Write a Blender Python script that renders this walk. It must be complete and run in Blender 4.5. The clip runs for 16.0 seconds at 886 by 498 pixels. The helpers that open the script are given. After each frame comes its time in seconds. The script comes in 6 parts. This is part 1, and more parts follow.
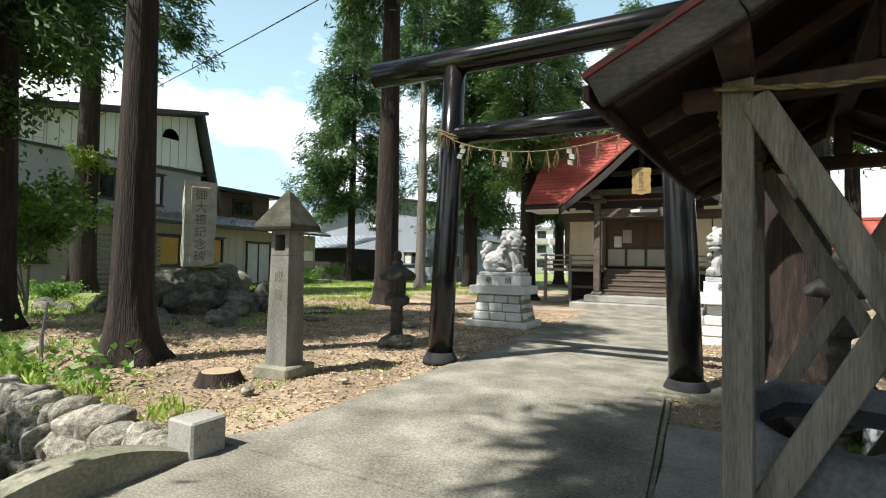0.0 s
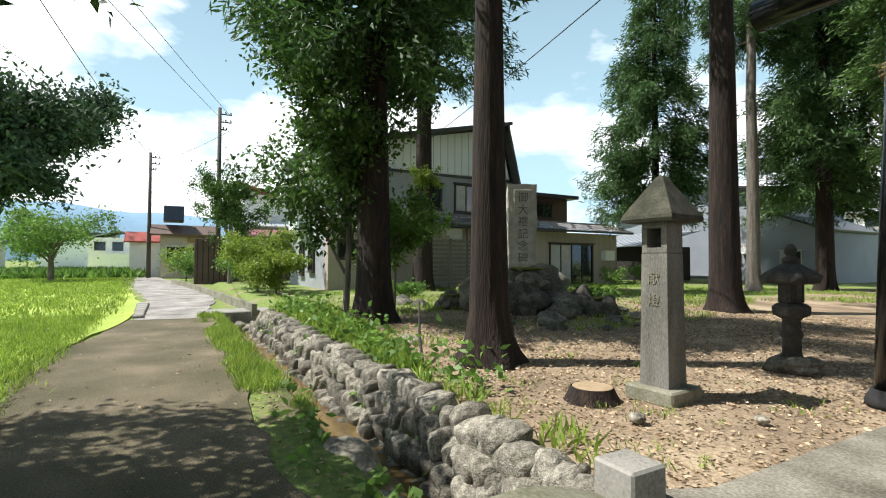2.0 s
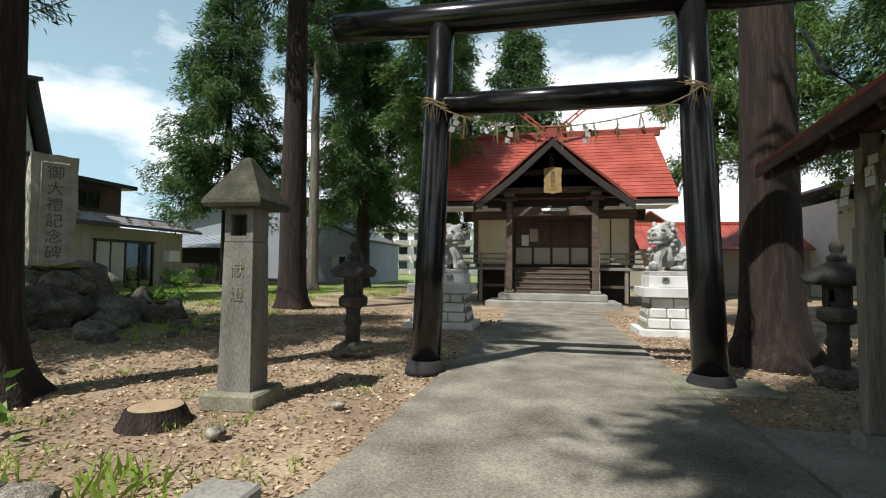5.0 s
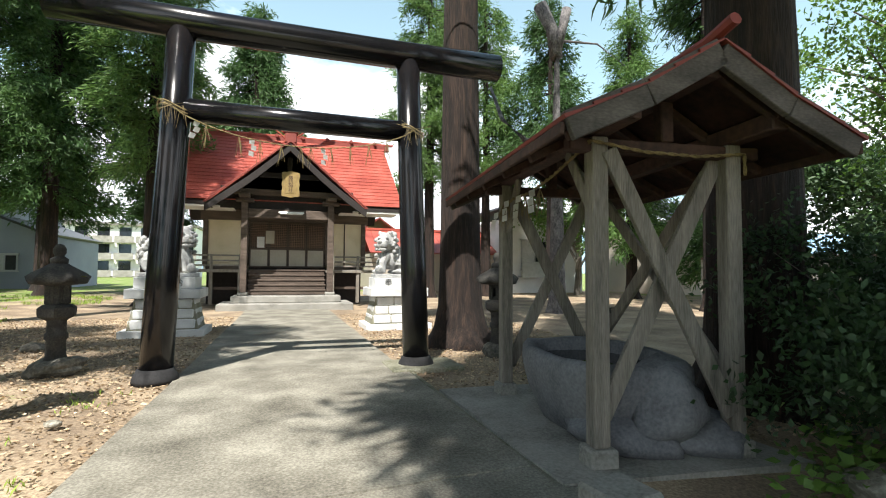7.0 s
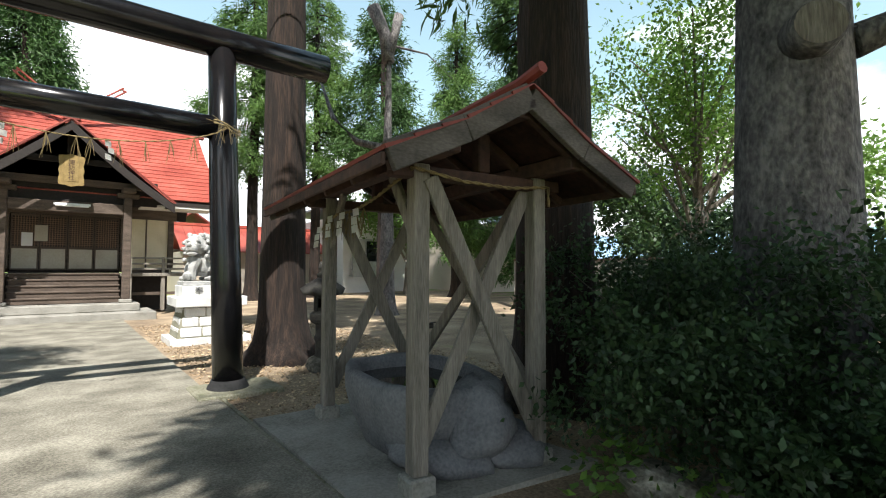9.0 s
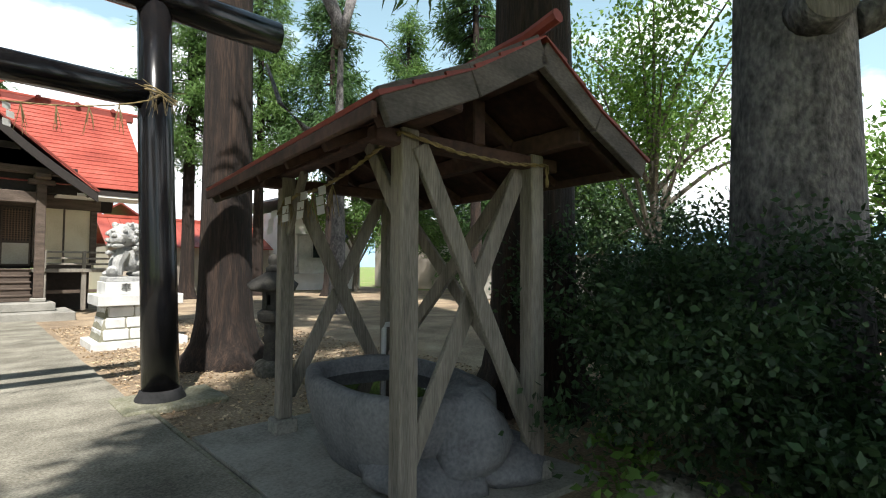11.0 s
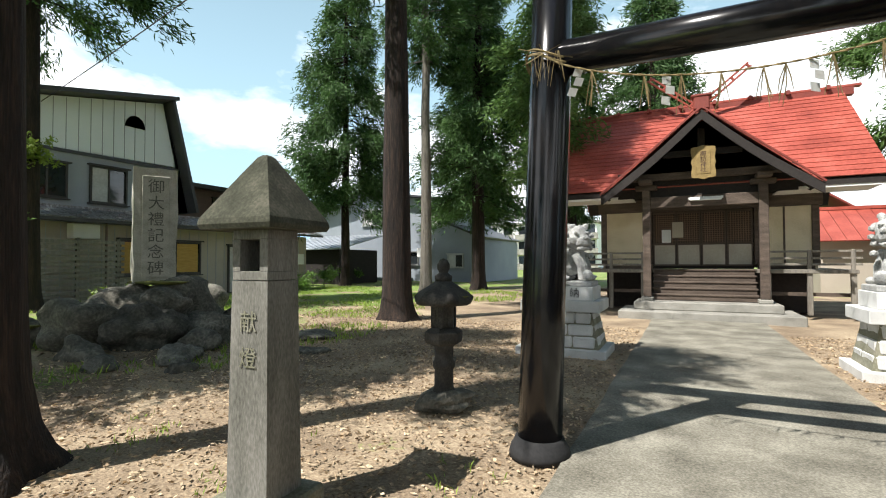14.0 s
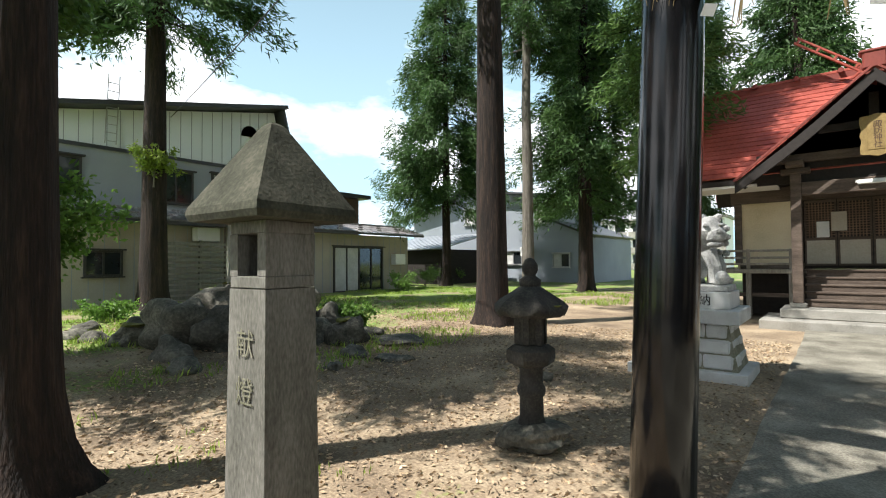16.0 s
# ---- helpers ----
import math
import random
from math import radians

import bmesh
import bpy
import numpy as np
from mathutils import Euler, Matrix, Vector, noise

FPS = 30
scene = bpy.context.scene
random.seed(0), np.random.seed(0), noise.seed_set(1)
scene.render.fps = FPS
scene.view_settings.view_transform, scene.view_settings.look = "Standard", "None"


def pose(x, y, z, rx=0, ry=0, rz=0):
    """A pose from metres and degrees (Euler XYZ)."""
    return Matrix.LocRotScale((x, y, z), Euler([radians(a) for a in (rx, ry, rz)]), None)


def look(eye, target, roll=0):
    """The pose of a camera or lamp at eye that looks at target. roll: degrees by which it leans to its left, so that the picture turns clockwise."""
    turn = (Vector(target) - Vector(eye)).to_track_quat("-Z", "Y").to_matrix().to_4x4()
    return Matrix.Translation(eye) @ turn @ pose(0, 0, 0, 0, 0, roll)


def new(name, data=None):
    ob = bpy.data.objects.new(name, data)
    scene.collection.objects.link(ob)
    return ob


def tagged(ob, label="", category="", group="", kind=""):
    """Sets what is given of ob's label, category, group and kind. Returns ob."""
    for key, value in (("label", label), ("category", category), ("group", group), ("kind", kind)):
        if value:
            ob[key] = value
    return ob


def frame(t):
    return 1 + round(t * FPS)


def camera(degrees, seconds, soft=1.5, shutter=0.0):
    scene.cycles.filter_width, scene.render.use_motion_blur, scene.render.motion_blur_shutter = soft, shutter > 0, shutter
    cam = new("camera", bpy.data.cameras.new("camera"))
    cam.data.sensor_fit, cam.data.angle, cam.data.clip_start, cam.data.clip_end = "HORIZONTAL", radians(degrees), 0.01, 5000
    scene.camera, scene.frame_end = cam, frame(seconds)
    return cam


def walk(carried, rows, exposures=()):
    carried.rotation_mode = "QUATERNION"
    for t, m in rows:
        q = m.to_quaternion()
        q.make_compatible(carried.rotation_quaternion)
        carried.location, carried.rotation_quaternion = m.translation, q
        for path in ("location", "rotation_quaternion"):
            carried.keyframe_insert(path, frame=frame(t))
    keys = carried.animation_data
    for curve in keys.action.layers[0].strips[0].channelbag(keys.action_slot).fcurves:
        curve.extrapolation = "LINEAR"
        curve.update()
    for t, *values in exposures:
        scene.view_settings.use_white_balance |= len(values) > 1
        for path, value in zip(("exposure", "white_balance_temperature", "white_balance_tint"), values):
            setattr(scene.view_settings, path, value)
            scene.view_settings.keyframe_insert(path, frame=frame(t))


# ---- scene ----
cam = camera(84.8, 16.0, soft=1.1)
PATH = [
    (0, (1.693, 0.771, 1.404), (0.765, 2.542, 1.469), 1.1),
    (0.5, (1.321, 0.749, 1.36), (0.063, 2.303, 1.425), 0.3),
    (1, (0.964, 0.842, 1.398), (-0.629, 2.051, 1.449), 0.4),
    (1.5, (0.669, 0.837, 1.386), (-1.005, 1.929, 1.437), 0.3),
    (2, (0.361, 0.831, 1.386), (-1.378, 1.818, 1.439), 0.2),
    (2.5, (0.155, 0.954, 1.377), (-1.638, 1.838, 1.429), -0.2),
    (3, (0.049, 1.130, 1.353), (-1.686, 2.123, 1.407), -0.2),
    (3.5, (-0.011, 1.153, 1.318), (-1.553, 2.426, 1.376), -0.1),
    (4, (-0.165, 1.199, 1.294), (-1.424, 2.751, 1.355), 0.4),
    (4.5, (-0.136, 1.234, 1.262), (-0.918, 3.074, 1.334), 0.5),
    (5, (-0.118, 1.220, 1.254), (-0.542, 3.173, 1.337), 0.6),
    (5.2, (-0.076, 1.085, 1.265), (-0.255, 3.074, 1.357), 0.7),
    (7.3, (-0.189, 0.452, 1.332), (0.604, 2.285, 1.428), 0.5),
    (7.5, (-0.187, 0.455, 1.369), (0.753, 2.218, 1.466), 0.6),
    (8, (-0.17, 0.469, 1.474), (0.978, 2.105, 1.56), 0.2),
    (8.5, (-0.111, 0.513, 1.519), (1.086, 2.114, 1.598), 0.1),
    (9, (-0.044, 0.554, 1.523), (1.184, 2.131, 1.606), 0.2),
    (9.2, (-0.017, 0.559, 1.518), (1.228, 2.122, 1.598), 0.1),
    (11.3, (0.119, 1.338, 1.459), (1.519, 2.765, 1.534), 0.3),
    (11.5, (0.13, 1.468, 1.483), (1.366, 3.039, 1.548), 0.2),
    (12, (0.057, 1.807, 1.512), (0.933, 3.604, 1.572), 0.1),
    (12.5, (-0.079, 2.253, 1.574), (0.584, 4.138, 1.641), 0.6),
    (13, (-0.256, 2.586, 1.585), (-0.097, 4.579, 1.642), 0.2),
    (13.5, (-0.363, 2.862, 1.583), (-0.754, 4.822, 1.637), 0.2),
    (14, (-0.476, 2.999, 1.592), (-1.367, 4.789, 1.647), -0.2),
    (14.5, (-0.679, 3.210, 1.601), (-1.848, 4.832, 1.654), -0.1),
    (15, (-0.795, 3.378, 1.608), (-2.031, 4.949, 1.666), -0.3),
    (15.5, (-0.796, 3.678, 1.596), (-2.048, 5.237, 1.653), -0.4),
    (16, (-0.752, 3.972, 1.598), (-2.009, 5.526, 1.654), -0.4),
]
walk(cam, [(t, look(eye, target, roll)) for t, eye, target, roll in PATH],
     [(0.0, 0.86), (0.5, 0.96), (1.0, 1.06), (1.5, 0.88), (2.5, 0.44), (3.0, 0.37), (4.0, 0.26), (5.0, 0.26), (5.2, 0.3), (7.3, 1.04), (9.2, 0.98), (11.3, 0.86), (12.0, 0.84), (12.5, 0.92), (13.0, 1.02), (13.5, 0.86), (14.0, 0.75), (15.0, 0.71), (16.0, 0.84)])

# ---- world and sun ----
SUN_FROM = Vector((-0.35, -0.6, 1.0)).normalized()
world = bpy.data.worlds.new("sky")
scene.world = world
world.use_nodes = True
wn, wl = world.node_tree.nodes, world.node_tree.links
wn.clear()
w_out, w_bg = wn.new("ShaderNodeOutputWorld"), wn.new("ShaderNodeBackground")
w_sky = wn.new("ShaderNodeTexSky")
w_sky.sky_type, w_sky.sun_disc = "NISHITA", False
w_sky.sun_elevation = math.asin(SUN_FROM.z)
w_sky.sun_rotation = math.atan2(SUN_FROM.x, SUN_FROM.y)
w_sky.air_density, w_sky.dust_density, w_sky.ozone_density = 1.0, 1.0, 1.0
# cumulus banks: soft white noise over the sky, thicker towards the horizon
w_tc, w_map, w_noise = wn.new("ShaderNodeTexCoord"), wn.new("ShaderNodeMapping"), wn.new("ShaderNodeTexNoise")
w_map.inputs["Scale"].default_value = (1.0, 1.0, 2.2)
w_noise.inputs["Scale"].default_value, w_noise.inputs["Detail"].default_value, w_noise.inputs["Roughness"].default_value = 2.3, 8, 0.55
w_sep, w_add, w_ramp, w_mix = wn.new("ShaderNodeSeparateXYZ"), wn.new("ShaderNodeMath"), wn.new("ShaderNodeValToRGB"), wn.new("ShaderNodeMixRGB")
w_low = wn.new("ShaderNodeMapRange")
w_low.inputs["From Min"].default_value, w_low.inputs["From Max"].default_value = 0.25, 0.75
w_low.inputs["To Min"].default_value, w_low.inputs["To Max"].default_value = 0.07, -0.30
w_ramp.color_ramp.elements[0].position, w_ramp.color_ramp.elements[1].position = 0.47, 0.6
w_mix.inputs[2].default_value = (22.5, 23.0, 23.6, 1)
wl.new(w_tc.outputs["Generated"], w_map.inputs["Vector"])
wl.new(w_map.outputs["Vector"], w_noise.inputs["Vector"])
wl.new(w_tc.outputs["Generated"], w_sep.inputs[0])
wl.new(w_sep.outputs["Z"], w_low.inputs["Value"])
wl.new(w_noise.outputs["Fac"], w_add.inputs[0])
wl.new(w_low.outputs["Result"], w_add.inputs[1])
wl.new(w_add.outputs[0], w_ramp.inputs["Fac"])
wl.new(w_ramp.outputs["Color"], w_mix.inputs["Fac"])
# pale summer haze low in the sky
w_haze, w_hz = wn.new("ShaderNodeMixRGB"), wn.new("ShaderNodeMapRange")
w_hz.inputs["From Min"].default_value, w_hz.inputs["From Max"].default_value = 0.15, 0.9
w_hz.inputs["To Min"].default_value, w_hz.inputs["To Max"].default_value = 0.95, 0.05
w_haze.inputs[2].default_value = (8.6, 12.9, 15.2, 1)
wl.new(w_sep.outputs["Z"], w_hz.inputs["Value"])
wl.new(w_hz.outputs["Result"], w_haze.inputs["Fac"])
wl.new(w_sky.outputs["Color"], w_haze.inputs[1])
wl.new(w_haze.outputs["Color"], w_mix.inputs[1])
wl.new(w_mix.outputs["Color"], w_bg.inputs["Color"])
w_bg.inputs["Strength"].default_value = 0.05
wl.new(w_bg.outputs[0], w_out.inputs["Surface"])

sun_data = bpy.data.lights.new("sun", "SUN")
sun_data.energy, sun_data.angle, sun_data.color = 5.0, radians(0.55), (1.0, 0.962, 0.905)
sun = new("sun", sun_data)
sun.matrix_world = look(SUN_FROM * 60, (0, 0, 0))

# ---- materials ----
def material(name, colours, rough=0.8, scale=4.0, fine=40.0, bump=0.3, depth=0.01, metal=0.0, each=0.0, stretch=(1, 1, 1), spec=0.5, see=0.0, island=False, coat=0.0):
    """Colours blended by a broad and a fine noise, with relief; each: how far single pieces differ in brightness."""
    m = bpy.data.materials.new(name)
    m.use_nodes = True
    n, l = m.node_tree.nodes, m.node_tree.links
    b = n["Principled BSDF"]
    tc, mp = n.new("ShaderNodeTexCoord"), n.new("ShaderNodeMapping")
    mp.inputs["Scale"].default_value = stretch
    l.new(tc.outputs["Object"], mp.inputs["Vector"])
    broad, grain = n.new("ShaderNodeTexNoise"), n.new("ShaderNodeTexNoise")
    broad.inputs["Scale"].default_value, broad.inputs["Detail"].default_value = scale, 5
    grain.inputs["Scale"].default_value, grain.inputs["Detail"].default_value = fine, 4
    l.new(mp.outputs[0], broad.inputs["Vector"])
    l.new(mp.outputs[0], grain.inputs["Vector"])
    mixed = n.new("ShaderNodeMath")
    mixed.operation = "MULTIPLY_ADD"
    mixed.inputs[1].default_value = 0.45
    l.new(grain.outputs["Fac"], mixed.inputs[0])
    half = n.new("ShaderNodeMath")
    half.operation = "MULTIPLY"
    half.inputs[1].default_value = 0.55
    l.new(broad.outputs["Fac"], half.inputs[0])
    l.new(half.outputs[0], mixed.inputs[2])
    ramp = n.new("ShaderNodeValToRGB")
    e = ramp.color_ramp.elements
    e[0].position, e[1].position = 0.34, 0.66
    e[0].color, e[1].color = (*colours[0], 1), (*colours[-1], 1)
    for k, c in enumerate(colours[1:-1]):
        x = e.new(0.34 + 0.32 * (k + 1) / (len(colours) - 1))
        x.color = (*c, 1)
    l.new(mixed.outputs[0], ramp.inputs["Fac"])
    colour = ramp.outputs["Color"]
    if each:
        hsv, rng = n.new("ShaderNodeHueSaturation"), n.new("ShaderNodeMapRange")
        rng.inputs["To Min"].default_value, rng.inputs["To Max"].default_value = 1 - each, 1 + each
        src = n.new("ShaderNodeNewGeometry").outputs["Random Per Island"] if island else n.new("ShaderNodeObjectInfo").outputs["Random"]
        l.new(src, rng.inputs["Value"])
        l.new(rng.outputs[0], hsv.inputs["Value"])
        l.new(colour, hsv.inputs["Color"])
        colour = hsv.outputs["Color"]
    l.new(colour, b.inputs["Base Color"])
    b.inputs["Roughness"].default_value, b.inputs["Metallic"].default_value = rough, metal
    b.inputs["Specular IOR Level"].default_value = spec
    b.inputs["Coat Weight"].default_value = coat
    if bump:
        bp = n.new("ShaderNodeBump")
        bp.inputs["Strength"].default_value, bp.inputs["Distance"].default_value = bump, depth
        l.new(mixed.outputs[0], bp.inputs["Height"])
        l.new(bp.outputs[0], b.inputs["Normal"])
    if see:
        tr, ms = n.new("ShaderNodeBsdfTranslucent"), n.new("ShaderNodeMixShader")
        ms.inputs["Fac"].default_value = see
        l.new(colour, tr.inputs["Color"])
        l.new(b.outputs[0], ms.inputs[1])
        l.new(tr.outputs[0], ms.inputs[2])
        l.new(ms.outputs[0], n["Material Output"].inputs["Surface"])
    return m


M = {}
M["litter"] = material("needle_litter", [(0.13, 0.085, 0.05), (0.27, 0.185, 0.105), (0.40, 0.29, 0.17)], 0.95, 1.1, 38, 0.8, 0.03)
M["chip"] = material("bark_chips", [(0.16, 0.107, 0.066), (0.36, 0.268, 0.17), (0.54, 0.435, 0.295)], 0.9, 3, 30, 0.2, 0.01, each=0.55, island=True)
M["grass"] = material("meadow_grass", [(0.20, 0.30, 0.04), (0.34, 0.44, 0.07), (0.44, 0.52, 0.11)], 0.9, 0.5, 16, 0.8, 0.05)
M["blade"] = material("grass_blades", [(0.17, 0.28, 0.04), (0.36, 0.47, 0.085)], 0.7, 2, 12, 0, each=0.4, island=True, see=0.4)
M["drygrass"] = material("dry_grass_blades", [(0.20, 0.20, 0.07), (0.34, 0.30, 0.14)], 0.8, 2, 12, 0, each=0.4, island=True, see=0.3)
M["road"] = material("old_asphalt_lane", [(0.045, 0.045, 0.016), (0.105, 0.088, 0.05), (0.23, 0.185, 0.125)], 0.95, 0.9, 70, 1.0, 0.02)
M["gravel"] = material("pale_gravel", [(0.10, 0.095, 0.085), (0.27, 0.255, 0.235), (0.46, 0.44, 0.41)], 0.95, 1.2, 30, 1.0, 0.03)
M["path"] = material("worn_concrete_path", [(0.08, 0.073, 0.055), (0.195, 0.182, 0.145), (0.35, 0.33, 0.27)], 0.92, 1.6, 55, 1.0, 0.012)
M["concrete"] = material("weathered_concrete", [(0.15, 0.145, 0.125), (0.27, 0.26, 0.23), (0.36, 0.345, 0.31)], 0.9, 2.2, 45, 0.4, 0.006)
M["lampstone"] = material("darkened_lamp_concrete", [(0.075, 0.074, 0.06), (0.15, 0.145, 0.125), (0.24, 0.23, 0.205)], 0.9, 2.6, 45, 0.5, 0.006, stretch=(2, 2, 0.6))
M["mossy"] = material("mossy_concrete", [(0.10, 0.105, 0.06), (0.19, 0.185, 0.13), (0.30, 0.285, 0.23)], 0.92, 3, 40, 0.5, 0.008)
M["rock"] = material("field_stone", [(0.06, 0.056, 0.042), (0.19, 0.175, 0.14), (0.40, 0.375, 0.31)], 0.92, 5, 26, 1.0, 0.04, each=0.45)
M["mossrock"] = material("mossy_boulder", [(0.035, 0.036, 0.026), (0.10, 0.094, 0.076), (0.22, 0.205, 0.165)], 0.92, 4, 22, 1.0, 0.05, each=0.3)
M["moss"] = material("moss", [(0.09, 0.10, 0.02), (0.20, 0.19, 0.04)], 0.95, 8, 60, 0.8, 0.01)
M["granite"] = material("pale_granite", [(0.40, 0.40, 0.39), (0.56, 0.56, 0.545), (0.68, 0.68, 0.66)], 0.75, 3, 130, 0.2, 0.003, each=0.1)
M["monument"] = material("speckled_monument_stone", [(0.28, 0.265, 0.225), (0.42, 0.40, 0.345), (0.54, 0.515, 0.45)], 0.88, 4, 60, 0.6, 0.012)
M["lantern"] = material("dark_lantern_stone", [(0.016, 0.0155, 0.014), (0.035, 0.033, 0.03), (0.075, 0.07, 0.056)], 0.9, 5, 45, 0.6, 0.01)
M["lionstone"] = material("weathered_lion_stone", [(0.16, 0.165, 0.165), (0.36, 0.36, 0.35), (0.55, 0.55, 0.53)], 0.85, 4, 60, 0.5, 0.01)
M["capmoss"] = material("dark_mossy_cap", [(0.022, 0.024, 0.013), (0.048, 0.049, 0.032), (0.095, 0.09, 0.065)], 0.95, 6, 50, 0.6, 0.012)
M["greywood"] = material("dark_grey_timber", [(0.04, 0.034, 0.03), (0.078, 0.067, 0.059), (0.13, 0.113, 0.098)], 0.85, 2, 22, 0.4, 0.004, stretch=(1.5, 1.5, 4))
M["ink"] = material("carved_black_letter", [(0.02, 0.02, 0.018), (0.05, 0.05, 0.045)], 0.9, 8, 40, 0.1)
M["carve"] = material("carved_grey_letter", [(0.09, 0.088, 0.078), (0.15, 0.145, 0.125)], 0.9, 8, 40, 0.1)
M["torii"] = material("black_lacquered_steel", [(0.004, 0.004, 0.005), (0.007, 0.007, 0.008), (0.013, 0.011, 0.011)], 0.18, 3, 30, 0.05, 0.002, stretch=(1, 1, 0.3), spec=0.42)
M["collar"] = material("dark_footing", [(0.009, 0.009, 0.01), (0.024, 0.024, 0.025)], 0.85, 4, 40, 0.3)
M["bark"] = material("cedar_bark", [(0.006, 0.004, 0.003), (0.018, 0.011, 0.008), (0.052, 0.031, 0.021)], 0.95, 3.0, 14, 1.0, 0.05, stretch=(4, 4, 0.35))
M["greybark"] = material("grey_bark", [(0.07, 0.06, 0.05), (0.14, 0.125, 0.105), (0.22, 0.2, 0.17)], 0.95, 3.0, 14, 1.0, 0.04, stretch=(4, 4, 0.4))
M["darkbark"] = material("rough_dark_bark", [(0.045, 0.042, 0.043), (0.12, 0.112, 0.112), (0.23, 0.215, 0.205)], 0.95, 4.0, 16, 1.0, 0.05, stretch=(1.6, 1.6, 0.9))
M["cedar"] = material("cedar_needles", [(0.028, 0.07, 0.02), (0.055, 0.12, 0.03), (0.09, 0.17, 0.045)], 0.7, 0.5, 6, 0, each=0.35, island=True, see=0.3)
M["cedarlight"] = material("young_cedar_needles", [(0.05, 0.11, 0.025), (0.10, 0.19, 0.045), (0.15, 0.25, 0.06)], 0.7, 0.5, 6, 0, each=0.35, island=True, see=0.35)
M["leaf"] = material("broad_leaves", [(0.09, 0.19, 0.03), (0.19, 0.33, 0.065)], 0.5, 0.8, 8, 0, each=0.4, island=True, see=0.45)
# darker copy of the broad leaves, with crown shade put into the colour
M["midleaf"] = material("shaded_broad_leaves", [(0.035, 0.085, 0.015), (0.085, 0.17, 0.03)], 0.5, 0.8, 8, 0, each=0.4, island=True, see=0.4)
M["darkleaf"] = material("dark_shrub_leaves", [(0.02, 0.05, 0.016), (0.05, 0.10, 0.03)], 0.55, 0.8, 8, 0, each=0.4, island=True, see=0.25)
M["limeleaf"] = material("bright_shrub_leaves", [(0.15, 0.24, 0.03), (0.28, 0.36, 0.06)], 0.5, 0.8, 8, 0, each=0.35, island=True, see=0.45)
M["pine"] = material("pine_needles", [(0.025, 0.06, 0.025), (0.05, 0.1, 0.04)], 0.7, 0.3, 5, 0, each=0.35, island=True, see=0.2)
M["wood"] = material("weathered_timber", [(0.10, 0.09, 0.074), (0.20, 0.18, 0.15), (0.31, 0.28, 0.235)], 0.85, 2, 22, 0.6, 0.005, stretch=(6, 6, 0.5))
M["brown"] = material("brown_shrine_timber", [(0.045, 0.032, 0.025), (0.085, 0.062, 0.047), (0.14, 0.105, 0.082)], 0.82, 2, 22, 0.4, 0.004, stretch=(0.8, 5, 5))
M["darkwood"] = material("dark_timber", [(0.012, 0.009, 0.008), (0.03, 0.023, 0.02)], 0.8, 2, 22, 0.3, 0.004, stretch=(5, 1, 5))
M["roofwood"] = material("dark_red_roof_timber", [(0.03, 0.018, 0.014), (0.065, 0.034, 0.026), (0.105, 0.055, 0.04)], 0.8, 3, 20, 0.4, 0.004)
M["red"] = material("red_sheet_roof", [(0.23, 0.045, 0.032), (0.35, 0.075, 0.052), (0.44, 0.115, 0.085)], 0.42, 1.2, 14, 0.12, 0.004, each=0.07)
M["reddull"] = material("dull_red_sheet", [(0.16, 0.03, 0.022), (0.26, 0.05, 0.035)], 0.6, 2, 20, 0.2, 0.004)
M["plaster"] = material("cream_plaster", [(0.50, 0.42, 0.28), (0.62, 0.53, 0.37), (0.68, 0.6, 0.44)], 0.9, 1.4, 30, 0.15, 0.003)
M["lattice"] = material("brown_lattice_timber", [(0.12, 0.075, 0.05), (0.20, 0.13, 0.085)], 0.8, 3, 30, 0.2)
M["panel"] = material("pale_door_panel", [(0.36, 0.32, 0.25), (0.46, 0.42, 0.34)], 0.8, 2, 25, 0.1)
M["white"] = material("white_paint", [(0.70, 0.70, 0.68), (0.82, 0.82, 0.80)], 0.7, 2, 30, 0.05)
M["gold"] = material("aged_gilt_wood", [(0.19, 0.125, 0.04), (0.34, 0.24, 0.09)], 0.6, 6, 40, 0.3)
M["paper"] = material("white_paper", [(0.74, 0.74, 0.72), (0.86, 0.86, 0.84)], 0.8, 3, 30, 0, see=0.3)
M["straw"] = material("rice_straw", [(0.12, 0.09, 0.04), (0.28, 0.21, 0.095)], 0.85, 10, 60, 0.4, 0.003, each=0.2, island=True)
M["siding"] = material("pale_blue_grey_siding", [(0.72, 0.76, 0.79), (0.80, 0.83, 0.85)], 0.7, 0.6, 30, 0.05)
M["sidingdark"] = material("grey_siding", [(0.28, 0.30, 0.33), (0.36, 0.38, 0.41)], 0.7, 0.6, 30, 0.05)
M["beige"] = material("beige_siding", [(0.36, 0.315, 0.26), (0.45, 0.395, 0.33)], 0.75, 0.7, 30, 0.05)
M["bluewall"] = material("steel_blue_siding", [(0.22, 0.25, 0.29), (0.30, 0.33, 0.37)], 0.7, 0.6, 30, 0.05)
M["slate"] = material("dark_roof_metal", [(0.03, 0.03, 0.035), (0.06, 0.06, 0.068)], 0.45, 1.5, 20, 0.1)
M["tin"] = material("streaked_tin_roof", [(0.09, 0.07, 0.07), (0.24, 0.22, 0.22), (0.5, 0.5, 0.5)], 0.45, 3, 16, 0.15, 0.004, stretch=(1, 3, 1), metal=0.2, each=0.35)
M["paletin"] = material("pale_tin_roof", [(0.42, 0.45, 0.50), (0.56, 0.60, 0.64)], 0.4, 1, 18, 0.1, metal=0.3)
M["frame"] = material("dark_bronze_frame", [(0.025, 0.022, 0.02), (0.05, 0.045, 0.04)], 0.5, 4, 30, 0.05)
